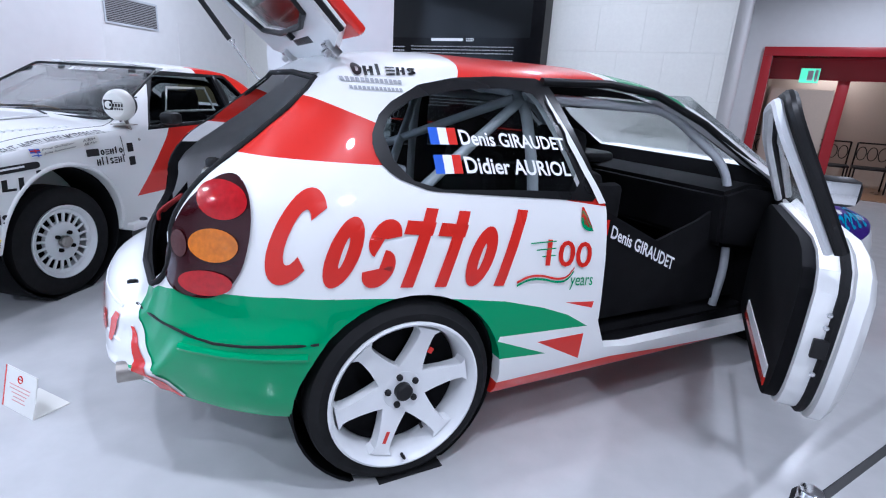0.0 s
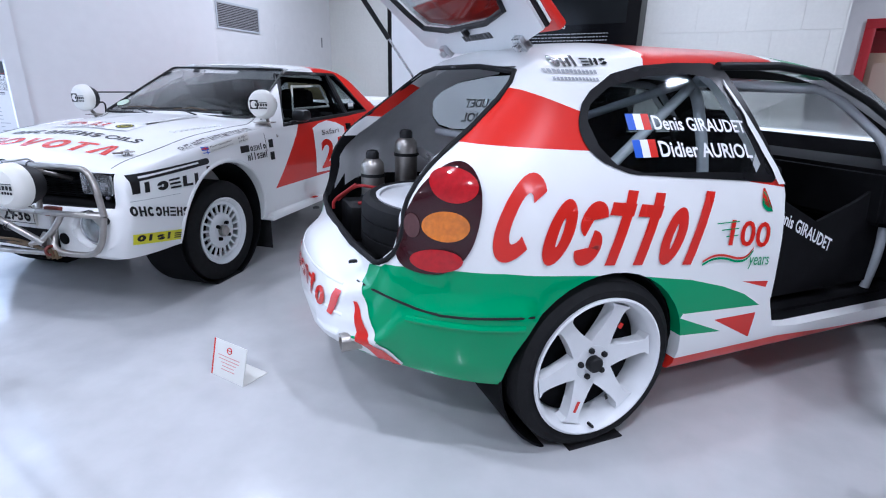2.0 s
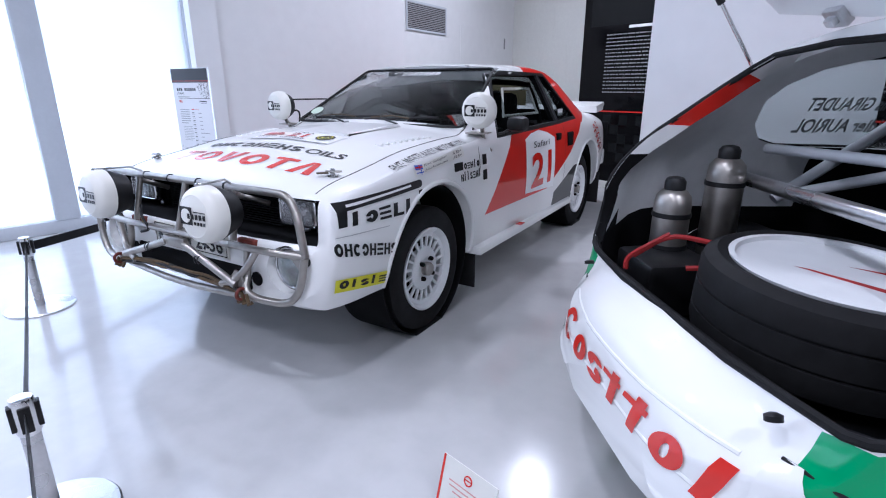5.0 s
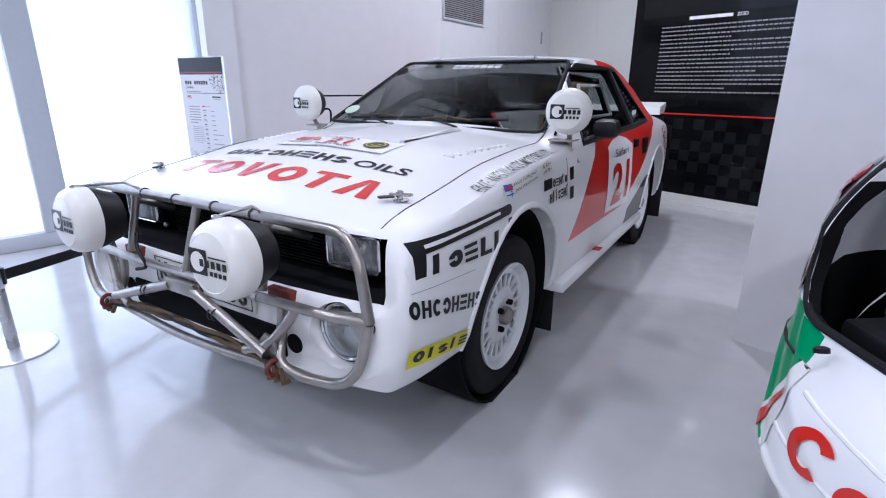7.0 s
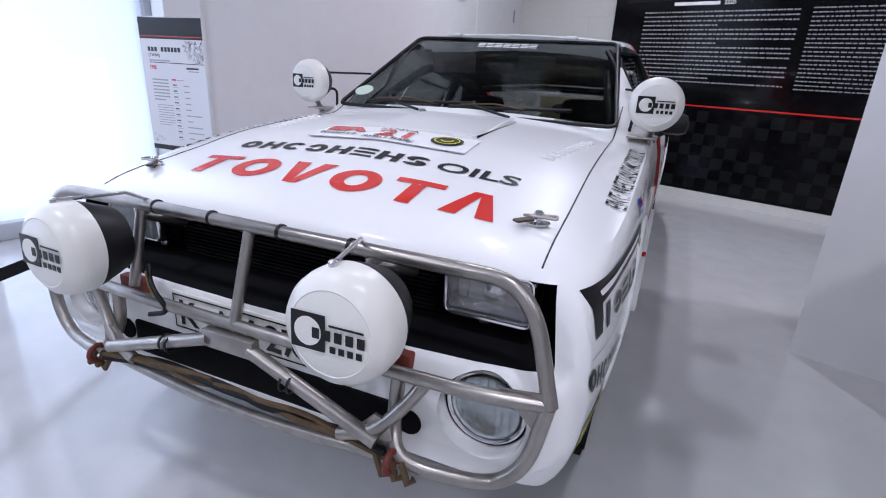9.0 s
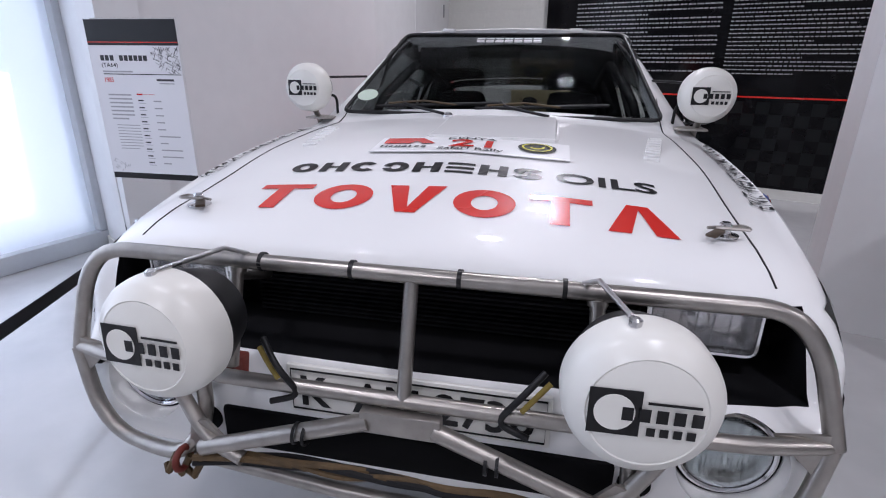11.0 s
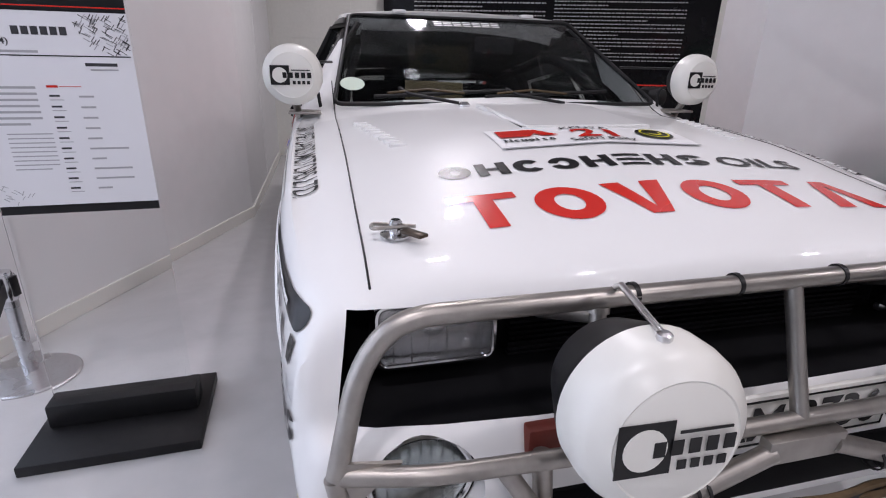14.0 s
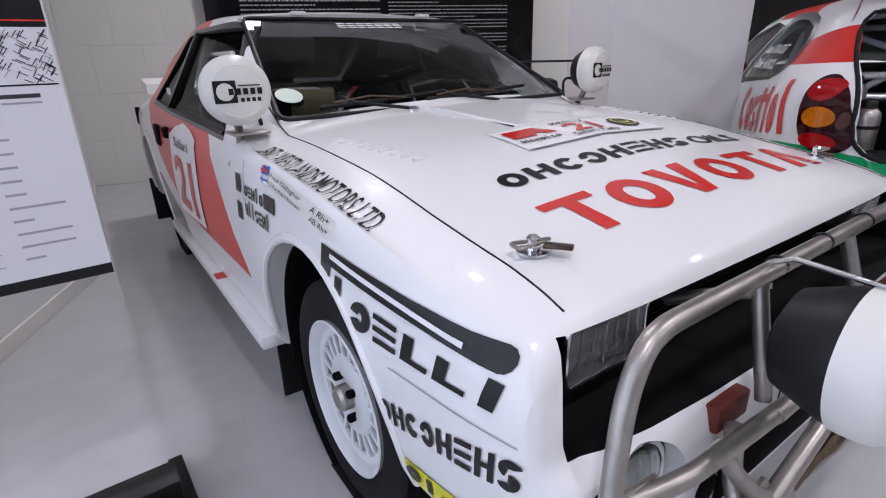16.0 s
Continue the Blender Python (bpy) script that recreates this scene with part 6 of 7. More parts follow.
    c_art("door_gap", bar(-1.80, 0.45, -1.795, 0.93), M_vblack, side)
    # running board
    rb = part("running_board", boxes((-2.04, s * 0.72, 0.285, -0.36, s * 0.84, 0.335), bevel=0.012), M_white, coupe, "white sill step with a red stripe")
    part("stripe", boxes((-1.02, s * 0.76, 0.3355, -0.95, s * 0.838, 0.338)), M_vred, rb, smooth=0)
    part("mud_flap", boxes((-0.40, s * 0.58, 0.07, -0.388, s * 0.785, 0.42), bevel=0.003), M_rubber, coupe)
    part("mud_flap", boxes((-2.93, s * 0.60, 0.12, -2.915, s * 0.83, 0.42), bevel=0.003), M_rubber, coupe)
    # wheel arch lips
    for ax in (FRONT_AXLE, REAR_AXLE):
        pts = []
        for i in range(22):
            a = radians(-2 + 184 * i / 21)
            x, z = ax + 0.399 * math.cos(a), 0.37 + 0.399 * math.sin(a)
            hit = CT.ray_cast(Vector((x, s * 3, z + 0.006)), Vector((0, -s, 0)))[0]
            if hit and abs(hit.y) > 0.6:
                pts.append(hit)
        if len(pts) > 4:
            part("arch_lip", tube([(p.x, p.y - s * 0.004, p.z) for p in pts], 0.013, n=10), M_white, coupe)
    # glass
    pane("side_window", c_side, c_shape, s, 0.012, M_smoke, coupe)
    pane("quarter_window", c_rear, c_shape, s, 0.012, M_smoke, coupe)
    if s > 0:
        mr = part("door_mirror", boxes((-0.86, s * 0.79, 0.955, -0.74, s * 0.91, 1.045), bevel=0.034), M_black, coupe, "black door mirror")
        part("mirror_foot", tube([(-0.78, s * 0.77, 0.94), (-0.79, s * 0.83, 0.975)], 0.016, n=8), M_black, mr)
        part("mirror_glass", boxes((-0.864, s * 0.81, 0.97, -0.860, s * 0.89, 1.03)), M_chrome, mr, smooth=0)
    part("window_rubber", tube([(x, s * c_flank(x, z), z) for x, z in c_side], 0.008, n=8, closed=True), M_black, coupe)
    part("window_frame", tube([(-1.0, s * 0.66, 1.03), (-1.12, s * 0.59, 1.20), (-1.58, s * 0.59, 1.20), (-1.60, s * 0.66, 1.03)], 0.010, n=8, closed=True), M_cover, coupe, "pale sliding window frame")
    part("window_sticker", boxes((-1.95, s * 0.735, 1.0, -1.85, s * 0.739, 1.05)), M_vwhite, coupe, smooth=0)
    part("roof_clip", boxes((-1.12, s * 0.28, 1.340, -1.08, s * 0.34, 1.356), bevel=0.004), M_white, coupe)
    part("wheel_arch_liner", lathe([(0.388, s * 0.48), (0.388, s * 0.76), (0.380, s * 0.76), (0.380, s * 0.49), (0.05, s * 0.49), (0.05, s * 0.48)], 40, m=Matrix.Translation((FRONT_AXLE, 0, 0.37)) @ Matrix.Diagonal((1.005, 1, 1.005, 1))), M_dark, coupe)
    part("wheel_arch_liner", lathe([(0.388, s * 0.48), (0.388, s * 0.76), (0.380, s * 0.76), (0.380, s * 0.49), (0.05, s * 0.49), (0.05, s * 0.48)], 40, m=Matrix.Translation((REAR_AXLE, 0, 0.37)) @ Matrix.Diagonal((1.005, 1, 1.005, 1))), M_dark, coupe)

bm = bmesh.new()
bm.faces.new([bm.verts.new(p) for p in ((-1.115, -0.535, 1.327), (-1.115, 0.535, 1.327), (-0.478, 0.645, 0.993), (-0.478, -0.645, 0.993))])
bmesh.ops.solidify(bm, geom=bm.faces, thickness=0.005)
ws = part("windscreen", bm, M_smoke, coupe, smooth=0)
ws.visible_shadow = False
part("windscreen_rubber", tube([(-1.117, -0.533, 1.330), (-1.117, 0.533, 1.330), (-0.472, 0.645, 0.993), (-0.472, -0.645, 0.993)], 0.008, n=8, closed=True, round_=0.04), M_black, coupe)
bm = bmesh.new()
bm.faces.new([bm.verts.new(p) for p in ((-2.03, -0.50, 1.325), (-2.03, 0.50, 1.325), (-2.56, 0.56, 1.055), (-2.56, -0.56, 1.055))])
rw_ = part("rear_window", bm, M_tint, coupe, smooth=0)
rw_.visible_shadow = False
n_ws = Vector((0.334, 0, 0.634)).normalized()
t_ws = Vector((-0.634, 0, 0.334)).normalized()
bm = wordmark(7, 0, 0, 7, 1, 0, 1, 0.34, "eeeeeee", True)
for v in bm.verts:
    p = Vector((-1.066, 0.0, 1.302)) + Vector((0, 1, 0)) * ((v.co.x / 7) * 0.32 - 0.16) + t_ws * (v.co.y * 0.042 - 0.04)
    v.co = p + n_ws * 0.009
lay_out("screen_mark", bm, M_vwhite, coupe, "white maker's mark on the windscreen")
bm = lathe([(0.045, 0.0), (0.045, 0.001), (0.02, 0.0012)], 28)
bmesh.ops.transform(bm, matrix=Matrix.Translation(Vector((-0.585, -0.57, 1.049)) + n_ws * 0.009) @ Matrix(((1, 0, 0), (0, 1, 0), (0, 0, 1))).to_4x4() @ n_ws.to_track_quat("Y", "Z").to_matrix().to_4x4(), verts=bm.verts)
part("tax_disc", bm, mat("pale_green_paper", (0.55, 0.66, 0.55), 0.5), coupe, "round pale windscreen sticker")
for y0, y1 in ((-0.50, 0.02), (-0.08, 0.45)):
    part("wiper", tube([(-0.43, y0 + 0.30, 1.0), (-0.50, y0 + 0.12, 1.028), (-0.54, y0 + 0.10, 1.045)], 0.006, round_=0.03), M_black, coupe, "black wiper arm")
    part("wiper", tube([(-0.495, y0, 1.017), (-0.535, y1, 1.038)], 0.007), M_black, coupe, "black wiper blade")
    part("wiper_tape", tube([(-0.50, y0 + 0.05, 1.030), (-0.52, y0 + 0.2, 1.042), (-0.50, y0 + 0.34, 1.03)], 0.004, n=6), M_brown, coupe)
part("wiper_boss", lathe([(0.022, 0), (0.022, 0.02), (0.012, 0.03)], 16, m=pose(-0.43, -0.18, 0.975, 90)), M_chrome, coupe)
# cabin
race_seat(coupe, -1.55, -0.34, M_seat)
race_seat(coupe, -1.55, 0.34, M_seat)
part("dashboard", boxes((-1.0, -0.68, 0.72, -0.58, 0.68, 0.965), bevel=0.03), M_black, coupe)
part("parcel_shelf", boxes((-2.5, -0.60, 0.90, -2.05, 0.60, 0.92), bevel=0.004), M_dark, coupe)
part("cabin_floor", boxes((-2.48, -0.70, 0.335, -0.60, 0.70, 0.35)), M_dark, coupe, smooth=0)
part("inner_mirror", boxes((-1.08, 0.05, 1.225, -1.06, 0.25, 1.275), bevel=0.01), M_black, coupe)
part("sun_visor", boxes((-1.16, -0.48, 1.22, -1.14, -0.22, 1.30), bevel=0.008), M_black, coupe)
for s in (1, -1):
    part("roll_cage_tube", tube([(-1.85, s * 0.60, 0.36), (-1.85, s * 0.60, 0.95), (-1.86, s * 0.48, 1.24), (-1.86, 0, 1.255)], 0.02, round_=0.1), M_dark, coupe)
    part("roll_cage_tube", tube([(-1.86, s * 0.48, 1.23), (-1.15, s * 0.49, 1.25), (-0.72, s * 0.59, 1.03), (-0.70, s * 0.64, 0.40)], 0.018, round_=0.1), M_dark, coupe)
card = part("cardboard_plate", boxes((-2.16, -0.08, 1.06, -2.15, 0.34, 1.235), bevel=0.003), mat("yellowed_card", (0.42, 0.36, 0.20), 0.7, grain=0.1), coupe, "yellowed printed card behind the seats")
part("card_print", poly2d([(0.055 * math.cos(a) + 0.06, 0.035 * math.sin(a) + 1.15) for a in (2 * math.pi * i / 24 for i in range(24))]), M_ink, card, smooth=0)
for o in card.children:
    for v in o.data.vertices:
        v.co = (-2.147, v.co.x, v.co.y)
# tail
part("spoiler", prism([(-3.10, 1.035), (-3.36, 1.07), (-3.38, 1.05), (-3.34, 0.99), (-3.12, 0.97)], -0.70, 0.70), M_white, coupe, "white boot spoiler", smooth=20)
part("rear_bumper", boxes((-3.42, -0.74, 0.44, -3.30, 0.74, 0.60), bevel=0.02), M_white, coupe)
for s in (1, -1):
    part("tail_light", boxes((-3.372, s * 0.40, 0.64, -3.345, s * 0.70, 0.78), bevel=0.008), M_redlens, coupe)
    part("side_vent", boxes((-3.26, s * 0.735, 0.76, -3.20, s * 0.79, 0.88), bevel=0.006), M_dark, coupe)

# ---- things in the hall ----
# ventilation grille
VM, VLEN = at_wall(BEND, CORNER)
vent = empty("vent_grille", VM @ pose(0.42, -0.002, 1.93), "grey slatted ventilation grille on the wall", "vent")
# near-black plate on the uncut wall supplies the shade between the slats
part("shade_backing", boxes((-0.37, -0.004, -0.125, 0.37, 0.0, 0.125)), M_dark, vent, smooth=0)
part("frame", boxes((-0.39, -0.012, -0.145, 0.39, -0.004, -0.125), (-0.39, -0.012, 0.125, 0.39, -0.004, 0.145), (-0.39, -0.012, -0.125, -0.37, -0.004, 0.125), (0.37, -0.012, -0.125, 0.39, -0.004, 0.125)), M_frame, vent, smooth=0)
M_slat = mat("grey_slat", (0.30, 0.30, 0.31), 0.5)
for i in range(14):
    z = -0.118 + i * 0.018
    part("slat", boxes((-0.37, -0.012, z, 0.37, -0.004, z + 0.010)), M_slat, vent, smooth=0)
# flush service door in the wall
sd = empty("door_2", VM @ pose(1.15, -0.004, 0), "flush pale service door with a small latch", "door")
sd["kind"] = "structure"
part("leaf", boxes((0.0, 0.0, 0.1, 1.25, 0.006, 1.93), bevel=0.002), M_wall, sd, smooth=0)
part("latch", boxes((1.19, -0.012, 1.72, 1.215, 0.0, 1.86), bevel=0.003), M_slat, sd)
# skirting
for name, p, q_ in (("baseboard", JAMB, BEND), ("baseboard", BEND, CORNER), ("baseboard", WIN0, JAMB)):
    m_, ln = at_wall(p, q_)
    ob = part(name, boxes((0.0, -0.014, 0.0, ln, -0.001, 0.075), bevel=0.003), M_cover, smooth=0)
    ob.matrix_basis = m_
    tagged(ob, "low white skirting along the wall", "skirting", kind="structure")
# painted blocks of the back wall
blk = bpy.data.objects["wall_block"]
bw = blk.matrix_basis
sizes = {}
b_end = max(v.co.x for v in blk.data.vertices)
b_top = max(v.co.z for v in blk.data.vertices)
for row in range(int(b_top / 0.45)):
    for col in range(int(b_end / 0.46) + 2):
        x0 = max(col * 0.46 - (0.23 if row % 2 else 0) + 0.02, 0.02)
        x1 = min(col * 0.46 - (0.23 if row % 2 else 0) + 0.48, b_end - 0.02)
        if x1 - x0 < 0.06 or (2.2 < x0 and x1 < 4.0):
            continue
        w = round(x1 - x0, 3)
        if w not in sizes:
            bm = boxes((0.001, -0.004, 0.001, w - 0.001, 0.0, 0.449), bevel=0.002)
            ob = part("block", bm, M_block, blk, smooth=0)
            sizes[w] = ob.data
        else:
            ob = new("block", sizes[w])
            ob.parent = blk
        ob.matrix_basis = pose(x0, 0, row * 0.45)

# text on the information wall
rng = random.Random(11)


def text_rows(u0, u1, z_top, rows, step, h, title):
    if title:
        part("title_line", boxes((u0 + 0.28, -0.002, z_top + 0.065, u0 + 0.70, 0, z_top + 0.095)), M_vwhite, panel, smooth=0)
        bm = letters("222D", 0.032, 0.02)
        for v in bm.verts:
            v.co = (u0 + 0.74 + v.co.x, -0.003, z_top + 0.065 + v.co.y)
        part("title_lettering", bm, M_vwhite, panel, smooth=0)
    for i in range(rows):
        z = z_top - i * step
        u = u0
        end = u1 if i % 4 != 3 else u0 + (u1 - u0) * rng.uniform(0.3, 0.8)
        bm = bmesh.new()
        while u < end:
            w = rng.uniform(0.016, 0.045)
            box(bm, u, -0.002, z, min(u + w, end), 0, z + h)
            u += w + rng.uniform(0.006, 0.014)
        part("text_line", bm, M_inkwhite, panel, smooth=0)


M_inkwhite = mat("white_print", (0.30, 0.30, 0.31), 0.4)
text_rows(0.33, 1.70, 1.79, 17, 0.040, 0.012, True)
text_rows(1.79, 3.12, 1.80, 20, 0.035, 0.010, True)
bm = bmesh.new()
for i in range(31):
    for j in range(7):
        if (i + j) % 2 and rng.random() < 0.8:
            box(bm, 0.04 + i * 0.11, -0.0015, 0.12 + j * 0.11, 0.04 + (i + 1) * 0.11, 0, 0.12 + (j + 1) * 0.11)
ck = part("chequer", bm, M_panel2, panel, "faint dark grey chequered print", smooth=0)
ck["kind"] = "stuff"
part("picture", boxes((0.10, -0.0015, 1.9, 3.3, 0, 3.0)), M_panel2, panel, smooth=0)


# barrier posts
def barrier_post(x, y, turn):
    p = empty("barrier_post", pose(x, y, 0, 0, 0, turn), "low brushed steel barrier post with a black belt head", "barrier post", "barrier round the cars")
    up = Matrix.Rotation(radians(90), 4, "X")
    part("base", lathe([(0.17, 0.0), (0.17, 0.006), (0.165, 0.010), (0.06, 0.016), (0.03, 0.018)], 48, m=up), M_brushed, p)
    part("tube", lathe([(0.024, 0.012), (0.024, 0.33), (0.022, 0.332)], 24, m=up), M_brushed, p)
    part("collar", lathe([(0.027, 0.31), (0.029, 0.315), (0.029, 0.405), (0.026, 0.418), (0.016, 0.42)], 24, m=up), M_chrome, p)
    for a in range(4):
        part("belt_slot", boxes((0.022, -0.014, 0.325, 0.036, 0.014, 0.40), bevel=0.003, m=Matrix.Rotation(radians(90 * a), 4, "Z")), M_black, p)
    return p


POSTS = [(2.30, 2.45), (0.78, 1.15), (-1.08, 0.215), (-2.86, 0.89), (-4.65, 1.65), (-5.12, 3.22)]
for (x, y), t_ in zip(POSTS, (30, 35, 5, 70, 60, 80)):
    barrier_post(x, y, t_)


def belt(p, q_):
    a, b = Vector(p), Vector(q_)
    d = (b - a).normalized()
    n_ = Vector((-d.y, d.x)) * 0.0012
    bm = bmesh.new()
    rings = []
    for i in range(13):
        t_ = i / 12
        c = a + d * 0.03 + (b - a - d * 0.06) * t_
        sag = -0.012 * 4 * t_ * (1 - t_)
        rings.append([bm.verts.new(v) for v in ((c.x + n_.x, c.y + n_.y, 0.335 + sag), (c.x + n_.x, c.y + n_.y, 0.385 + sag), (c.x - n_.x, c.y - n_.y, 0.385 + sag), (c.x - n_.x, c.y - n_.y, 0.335 + sag))])
    for r0, r1 in zip(rings, rings[1:]):
        for i in range(4):
            j = (i + 1) % 4
            bm.faces.new((r0[i], r0[j], r1[j], r1[i]))
    bm.faces.new(rings[0][::-1])
    bm.faces.new(rings[-1])
    ob = part("barrier_belt", bm, M_black, smooth=0)
    tagged(ob, "black woven belt strung between barrier posts", "barrier belt", "barrier round the cars")


for a, b in zip(POSTS, POSTS[1:]):
    belt(a, b)

# information stand in front of the window
stand = empty("information_stand", pose(-4.685, 2.84, 0), "acrylic information stand with a printed sheet on a black foot", "information stand")
part("foot", boxes((-0.245, -0.21, 0.0, 0.245, 0.17, 0.035), bevel=0.004), M_black, stand)
part("holder", boxes((-0.215, -0.045, 0.035, 0.215, 0.045, 0.115), bevel=0.006), M_black, stand)
ac = part("acrylic_sheet", boxes((-0.20, -0.004, 0.10, 0.20, 0.004, 1.34), bevel=0.001), M_acrylic, stand, "clear acrylic sheet")
ac.visible_shadow = False
sheet = part("printed_sheet", boxes((-0.196, -0.0065, 0.72, 0.196, -0.005, 1.335)), M_paper, stand, "white printed sheet with black header and footer", smooth=0)


def ink(u0, z0, u1, z1, m_, lift=0.0005):
    return part("print", boxes((u0, -0.0066 - lift, z0, u1, -0.0064, z1)), m_, sheet, smooth=0)


ink(-0.196, 1.242, 0.196, 1.335, M_vblack)
ink(-0.196, 1.252, 0.196, 1.255, M_vred, 0.001)
ink(-0.196, 0.72, 0.196, 0.744, M_vblack)
ink(-0.15, 1.135, 0.19, 1.138, M_vblack)
bm = fit_quad(letters("(TA64)", 1, 0.02), (-0.152, 1.158), (-0.08, 1.158), (-0.152, 1.178))
for v in bm.verts:
    v.co = (v.co.x, -0.0072, v.co.y)
part("lettering", bm, M_ink, sheet, smooth=0)
bm = fit_quad(letters("1985", 1, 0.02), (-0.15, 1.105), (-0.11, 1.105), (-0.15, 1.124))
for v in bm.verts:
    v.co = (v.co.x, -0.0072, v.co.y)
part("lettering", bm, M_vred, sheet, smooth=0)
for i in range(10):
    if i != 3:
        ink(-0.152 + i * 0.021, 1.186, -0.136 + i * 0.021, 1.206, M_ink)
ink(-0.152, 1.143, -0.02, 1.149, M_inkgrey)
ink(0.08, 1.112, 0.155, 1.12, M_ink)
ink(0.09, 1.101, 0.155, 1.105, M_inkgrey)
for i in range(7):
    ink(-0.148, 1.055 - i * 0.0155, -0.045 - (0.03 if i == 6 else 0), 1.061 - i * 0.0155, M_inkgrey)
for i in range(9):
    ink(-0.135, 0.938 - i * 0.0118, -0.03 - (0.02 if i == 8 else 0), 0.941 - i * 0.0118, M_inkgrey)
ink(-0.02, 1.058, 0.006, 1.064, M_vred)
ink(0.01, 1.060, 0.06, 1.0615, M_vred)
for i in range(10):
    z = 1.035 - i * 0.0275
    ink(-0.018, z, 0.006, z + 0.005, M_ink)
    ink(-0.018, z - 0.009, 0.014, z - 0.007, M_inkgrey)
    ink(0.05, z - 0.002, 0.085 + (0.06 if i in (5, 7, 8) else 0), z + 0.003, M_inkgrey)
rr = random.Random(5)
for i in range(110):
    u, z = 0.075 + rr.uniform(0, 0.118), 1.142 + rr.uniform(0, 0.092)
    if u - 0.075 + (1.234 - z) * -0.5 < -0.01:
        continue
    bm = boxes((-0.008, -0.0072, -0.0008, 0.008, -0.0064, 0.0008))
    bmesh.ops.transform(bm, matrix=Matrix.Translation((min(u, 0.186), 0, z)) @ Matrix.Rotation(rr.choice((0.6, -0.9, 0.5, -1.0)), 4, "Y"), verts=bm.verts)
    part("print", bm, M_ink if i % 3 else M_inkgrey, sheet, smooth=0)
for i in range(26):
    u, z = -0.188 + rr.uniform(0, 0.10), 0.750 + rr.uniform(0, 0.055)
    if (u + 0.188) * 0.5 + (z - 0.750) > 0.06:
        continue
    bm = boxes((-0.007, -0.0072, -0.0007, 0.007, -0.0064, 0.0007))
    bmesh.ops.transform(bm, matrix=Matrix.Translation((u + 0.006, 0, z)) @ Matrix.Rotation(rr.choice((0.6, -0.9, 0.4, -1.1)), 4, "Y"), verts=bm.verts)
    part("print", bm, M_inkgrey, sheet, smooth=0)

# small card on the floor
card = empty("floor_sign", pose(-1.825, 1.468, 0, 0, 0, -17), "small folded white notice card with red print", "notice card")
part("face", boxes((-0.105, -0.004, 0.0, 0.105, 0.0, 0.165), m=Matrix.Rotation(radians(-14), 4, "X")), M_cover, card, smooth=0)
part("foot", boxes((-0.105, 0.0, 0.0, 0.105, 0.13, 0.003)), M_cover, card, smooth=0)
tl_ = Matrix.Rotation(radians(-14), 4, "X")
part("red_edge", boxes((-0.105, -0.0052, 0.0, -0.097, -0.004, 0.165), m=tl_), M_vred, card, smooth=0)
part("emblem", tube([(0.014 * math.cos(a), -0.005, 0.130 + 0.014 * math.sin(a)) for a in (2 * math.pi * i / 20 for i in range(20))], 0.0022, n=6, closed=True), M_vred, card, "red no-touching emblem")
for o in [c for c in card.children if c.name.startswith("emblem")]:
    o.matrix_basis = tl_
M_pink = mat("pale_red_print", (0.62, 0.30, 0.28), 0.5)
part("emblem_bar", boxes((-0.012, -0.0055, 0.1285, 0.012, -0.004, 0.1315), m=tl_ @ Matrix.Translation((0, 0, 0))), M_vred, card, smooth=0)
for i, w in enumerate((0.070, 0.066, 0.050, 0.038, 0.044)):
    part("print_line", boxes((-w, -0.0052, 0.098 - i * 0.015, w, -0.004, 0.1015 - i * 0.015), m=tl_), M_pink, card, smooth=0)

# mats under the coupe's tyres
for x, y in ((FRONT_AXLE, 0.66), (FRONT_AXLE, -0.66), (REAR_AXLE, 0.66), (REAR_AXLE, -0.66)):
    ob = part("tyre_mat", boxes((-0.13, -0.105, 0.0, 0.13, 0.105, 0.006), bevel=0.002), M_rubber, smooth=0)
    ob.matrix_basis = pose(COUPE[0], COUPE[1], 0, 0, 0, COUPE[2]) @ pose(x, y, 0.0)
    tagged(ob, "flat black rubber mat under a tyre", "mat", "tyre mats")
for x, y in ((0.0, -0.735), (0.0, 0.735), (2.465, -0.735), (2.465, 0.735)):
    ob = part("tyre_mat", boxes((-0.12, -0.12, 0.0, 0.12, 0.12, 0.006), bevel=0.002), M_rubber, smooth=0)
    ob.matrix_basis = pose(HATCH[0], HATCH[1], 0, 0, 0, HATCH[2]) @ pose(x + 0.03, y, 0.0)
    tagged(ob, "flat black rubber mat under a tyre", "mat", "tyre mats")

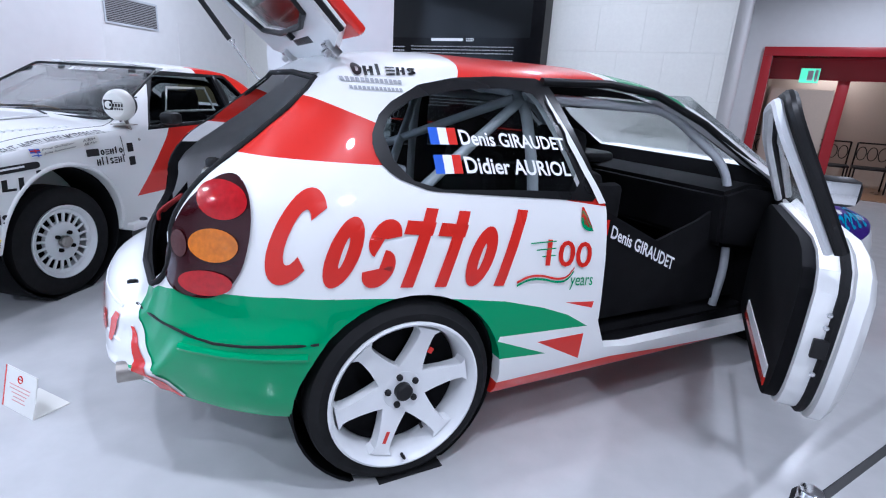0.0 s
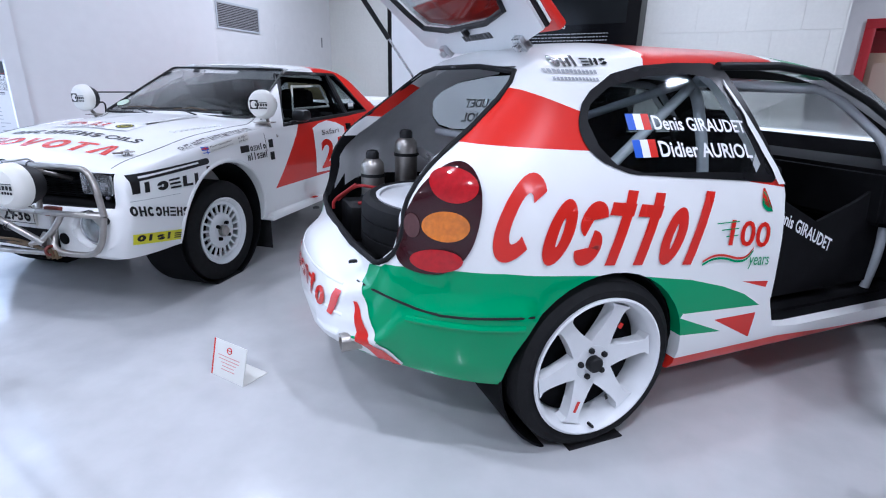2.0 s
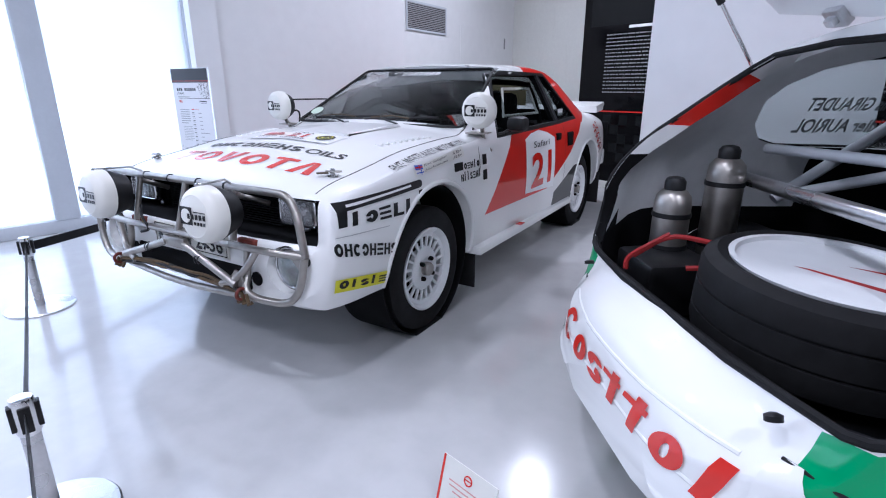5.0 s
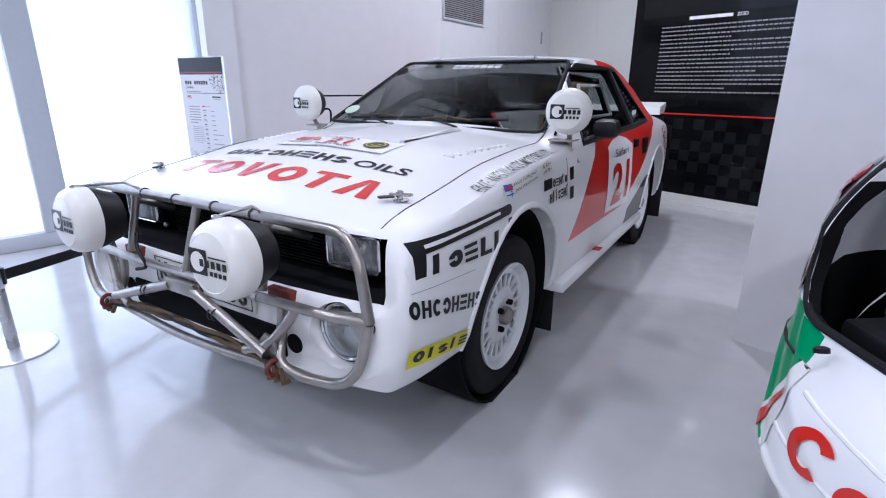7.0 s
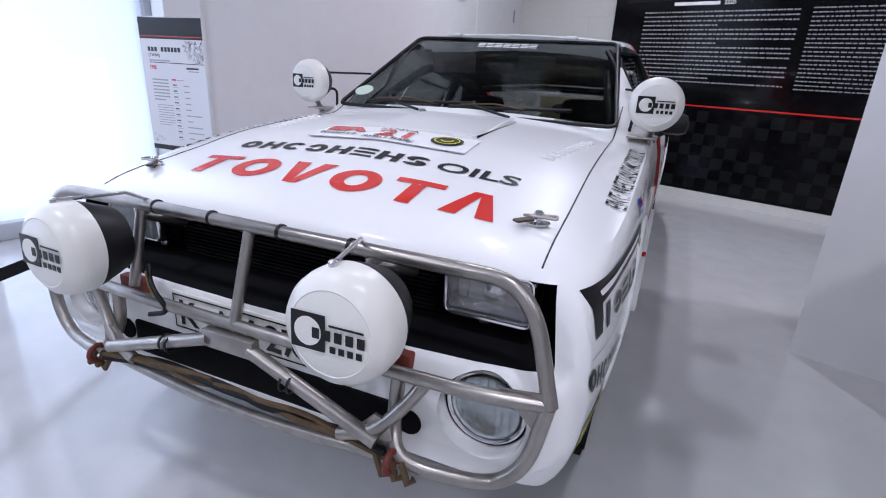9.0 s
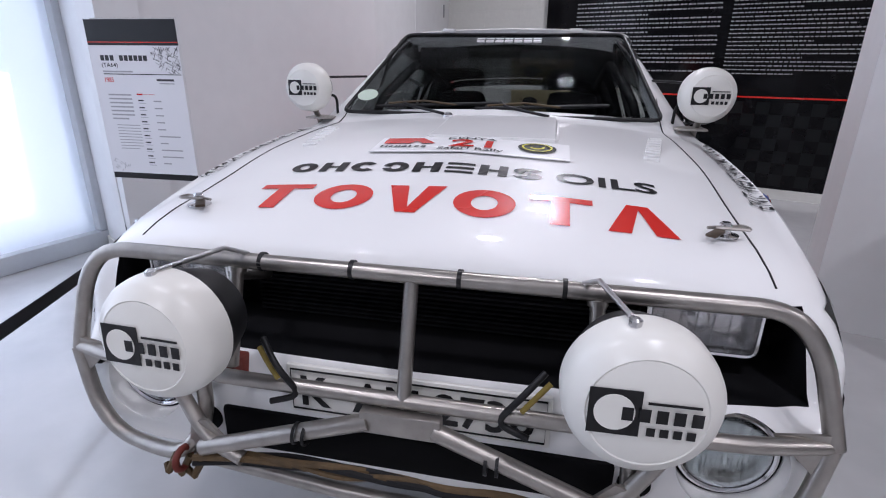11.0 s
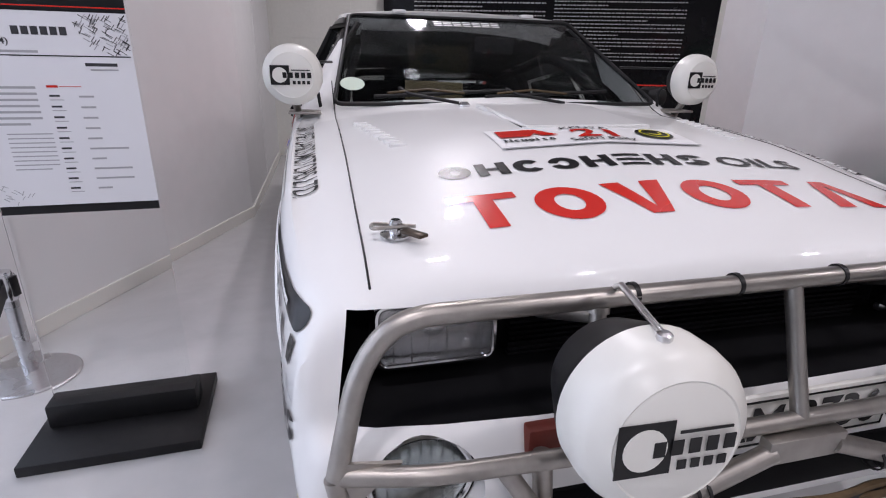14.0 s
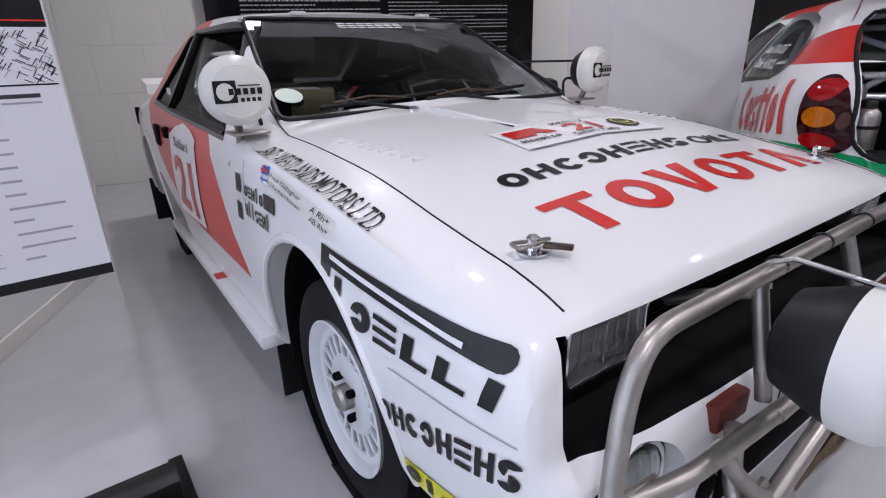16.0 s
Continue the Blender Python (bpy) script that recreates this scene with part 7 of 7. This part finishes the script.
# exit sign and lobby seats
ex = empty("exit_sign", DM @ pose(1.00, 0.40, 1.80), "lit green emergency exit sign hanging in the red doorway", "exit sign")
part("case", boxes((-0.14, -0.04, -0.0, 0.14, 0.0, 0.24), bevel=0.004), M_cover, ex)
part("face", boxes((-0.132, -0.044, 0.008, 0.132, -0.04, 0.232)), M_exit, ex, "glowing green sign face", smooth=0)
part("pictogram", boxes((-0.03, -0.046, 0.04, 0.05, -0.0445, 0.20), (0.07, -0.046, 0.03, 0.115, -0.0445, 0.21)), M_vwhite, ex, smooth=0)
part("lobby_door", boxes((0.45, 2.0, 0.008, 1.6, 2.06, 2.0), bevel=0.004), M_beige, door, "pale wooden door")


def lobby_chair(x, y):
    c = empty("lobby_chair", DM @ pose(x, y, 0.008), "dark metal lobby chair with a looped back", "chair", "lobby chairs")
    for px, py in ((-0.25, -0.22), (0.25, -0.22), (-0.25, 0.22), (0.25, 0.22)):
        part("leg", tube([(px, py, 0), (px, py, 0.42 if py < 0 else 0.85)], 0.014, n=8), M_black, c)
    part("seat", boxes((-0.27, -0.24, 0.40, 0.27, 0.24, 0.44), bevel=0.01), M_black, c)
    part("back_rail", tube([(-0.25, 0.22, 0.85), (0.25, 0.22, 0.85)], 0.014, n=8), M_black, c)
    for k in range(3):
        part("back_loop", tube([(-0.16 + 0.16 * k + 0.07 * math.cos(a), 0.22, 0.66 + 0.12 * math.sin(a)) for a in (2 * math.pi * i / 16 for i in range(16))], 0.008, n=6, closed=True), M_black, c)


for k in range(4):
    lobby_chair(0.5 + k * 0.6, 1.5)
# ---- lamps ----
for x, y, w in ((-4.6, 1.0, 27), (-2.2, 0.8, 27), (0.4, 0.6, 31), (-3.4, 3.6, 20), (-0.6, 4.0, 27), (2.6, 2.6, 26), (-2.9, 5.5, 46), (0.6, 4.9, 18), (-4.4, -1.4, 40), (-1.2, -1.6, 48), (2.4, -1.0, 60), (4.6, 7.6, 48)):
    cl = empty("ceiling_light", pose(x, y, HIGH), "round recessed ceiling downlight, switched on", "ceiling light", "hall downlights")
    part("ring", lathe([(0.10, -0.012), (0.13, -0.012), (0.13, 0.0), (0.10, 0.0)], 24, closed=True, m=Matrix.Rotation(radians(90), 4, "X")), M_cover, cl)
    lamp("downlight", (x, y, HIGH - 0.02), (x, y, 0), 0.18, w, (1.0, 0.97, 0.94), spread_deg=160)
lamp("lobby_light", (5.6, 11.0, 2.6), (5.6, 11.0, 0), 0.4, 20, (1.0, 0.9, 0.78))
lamp("window_light", WM @ Vector((2.8, -0.1, 1.75)), WM @ Vector((2.8, -3, 1.2)), 5.2, 60, (0.82, 0.91, 1.0), 3.0)
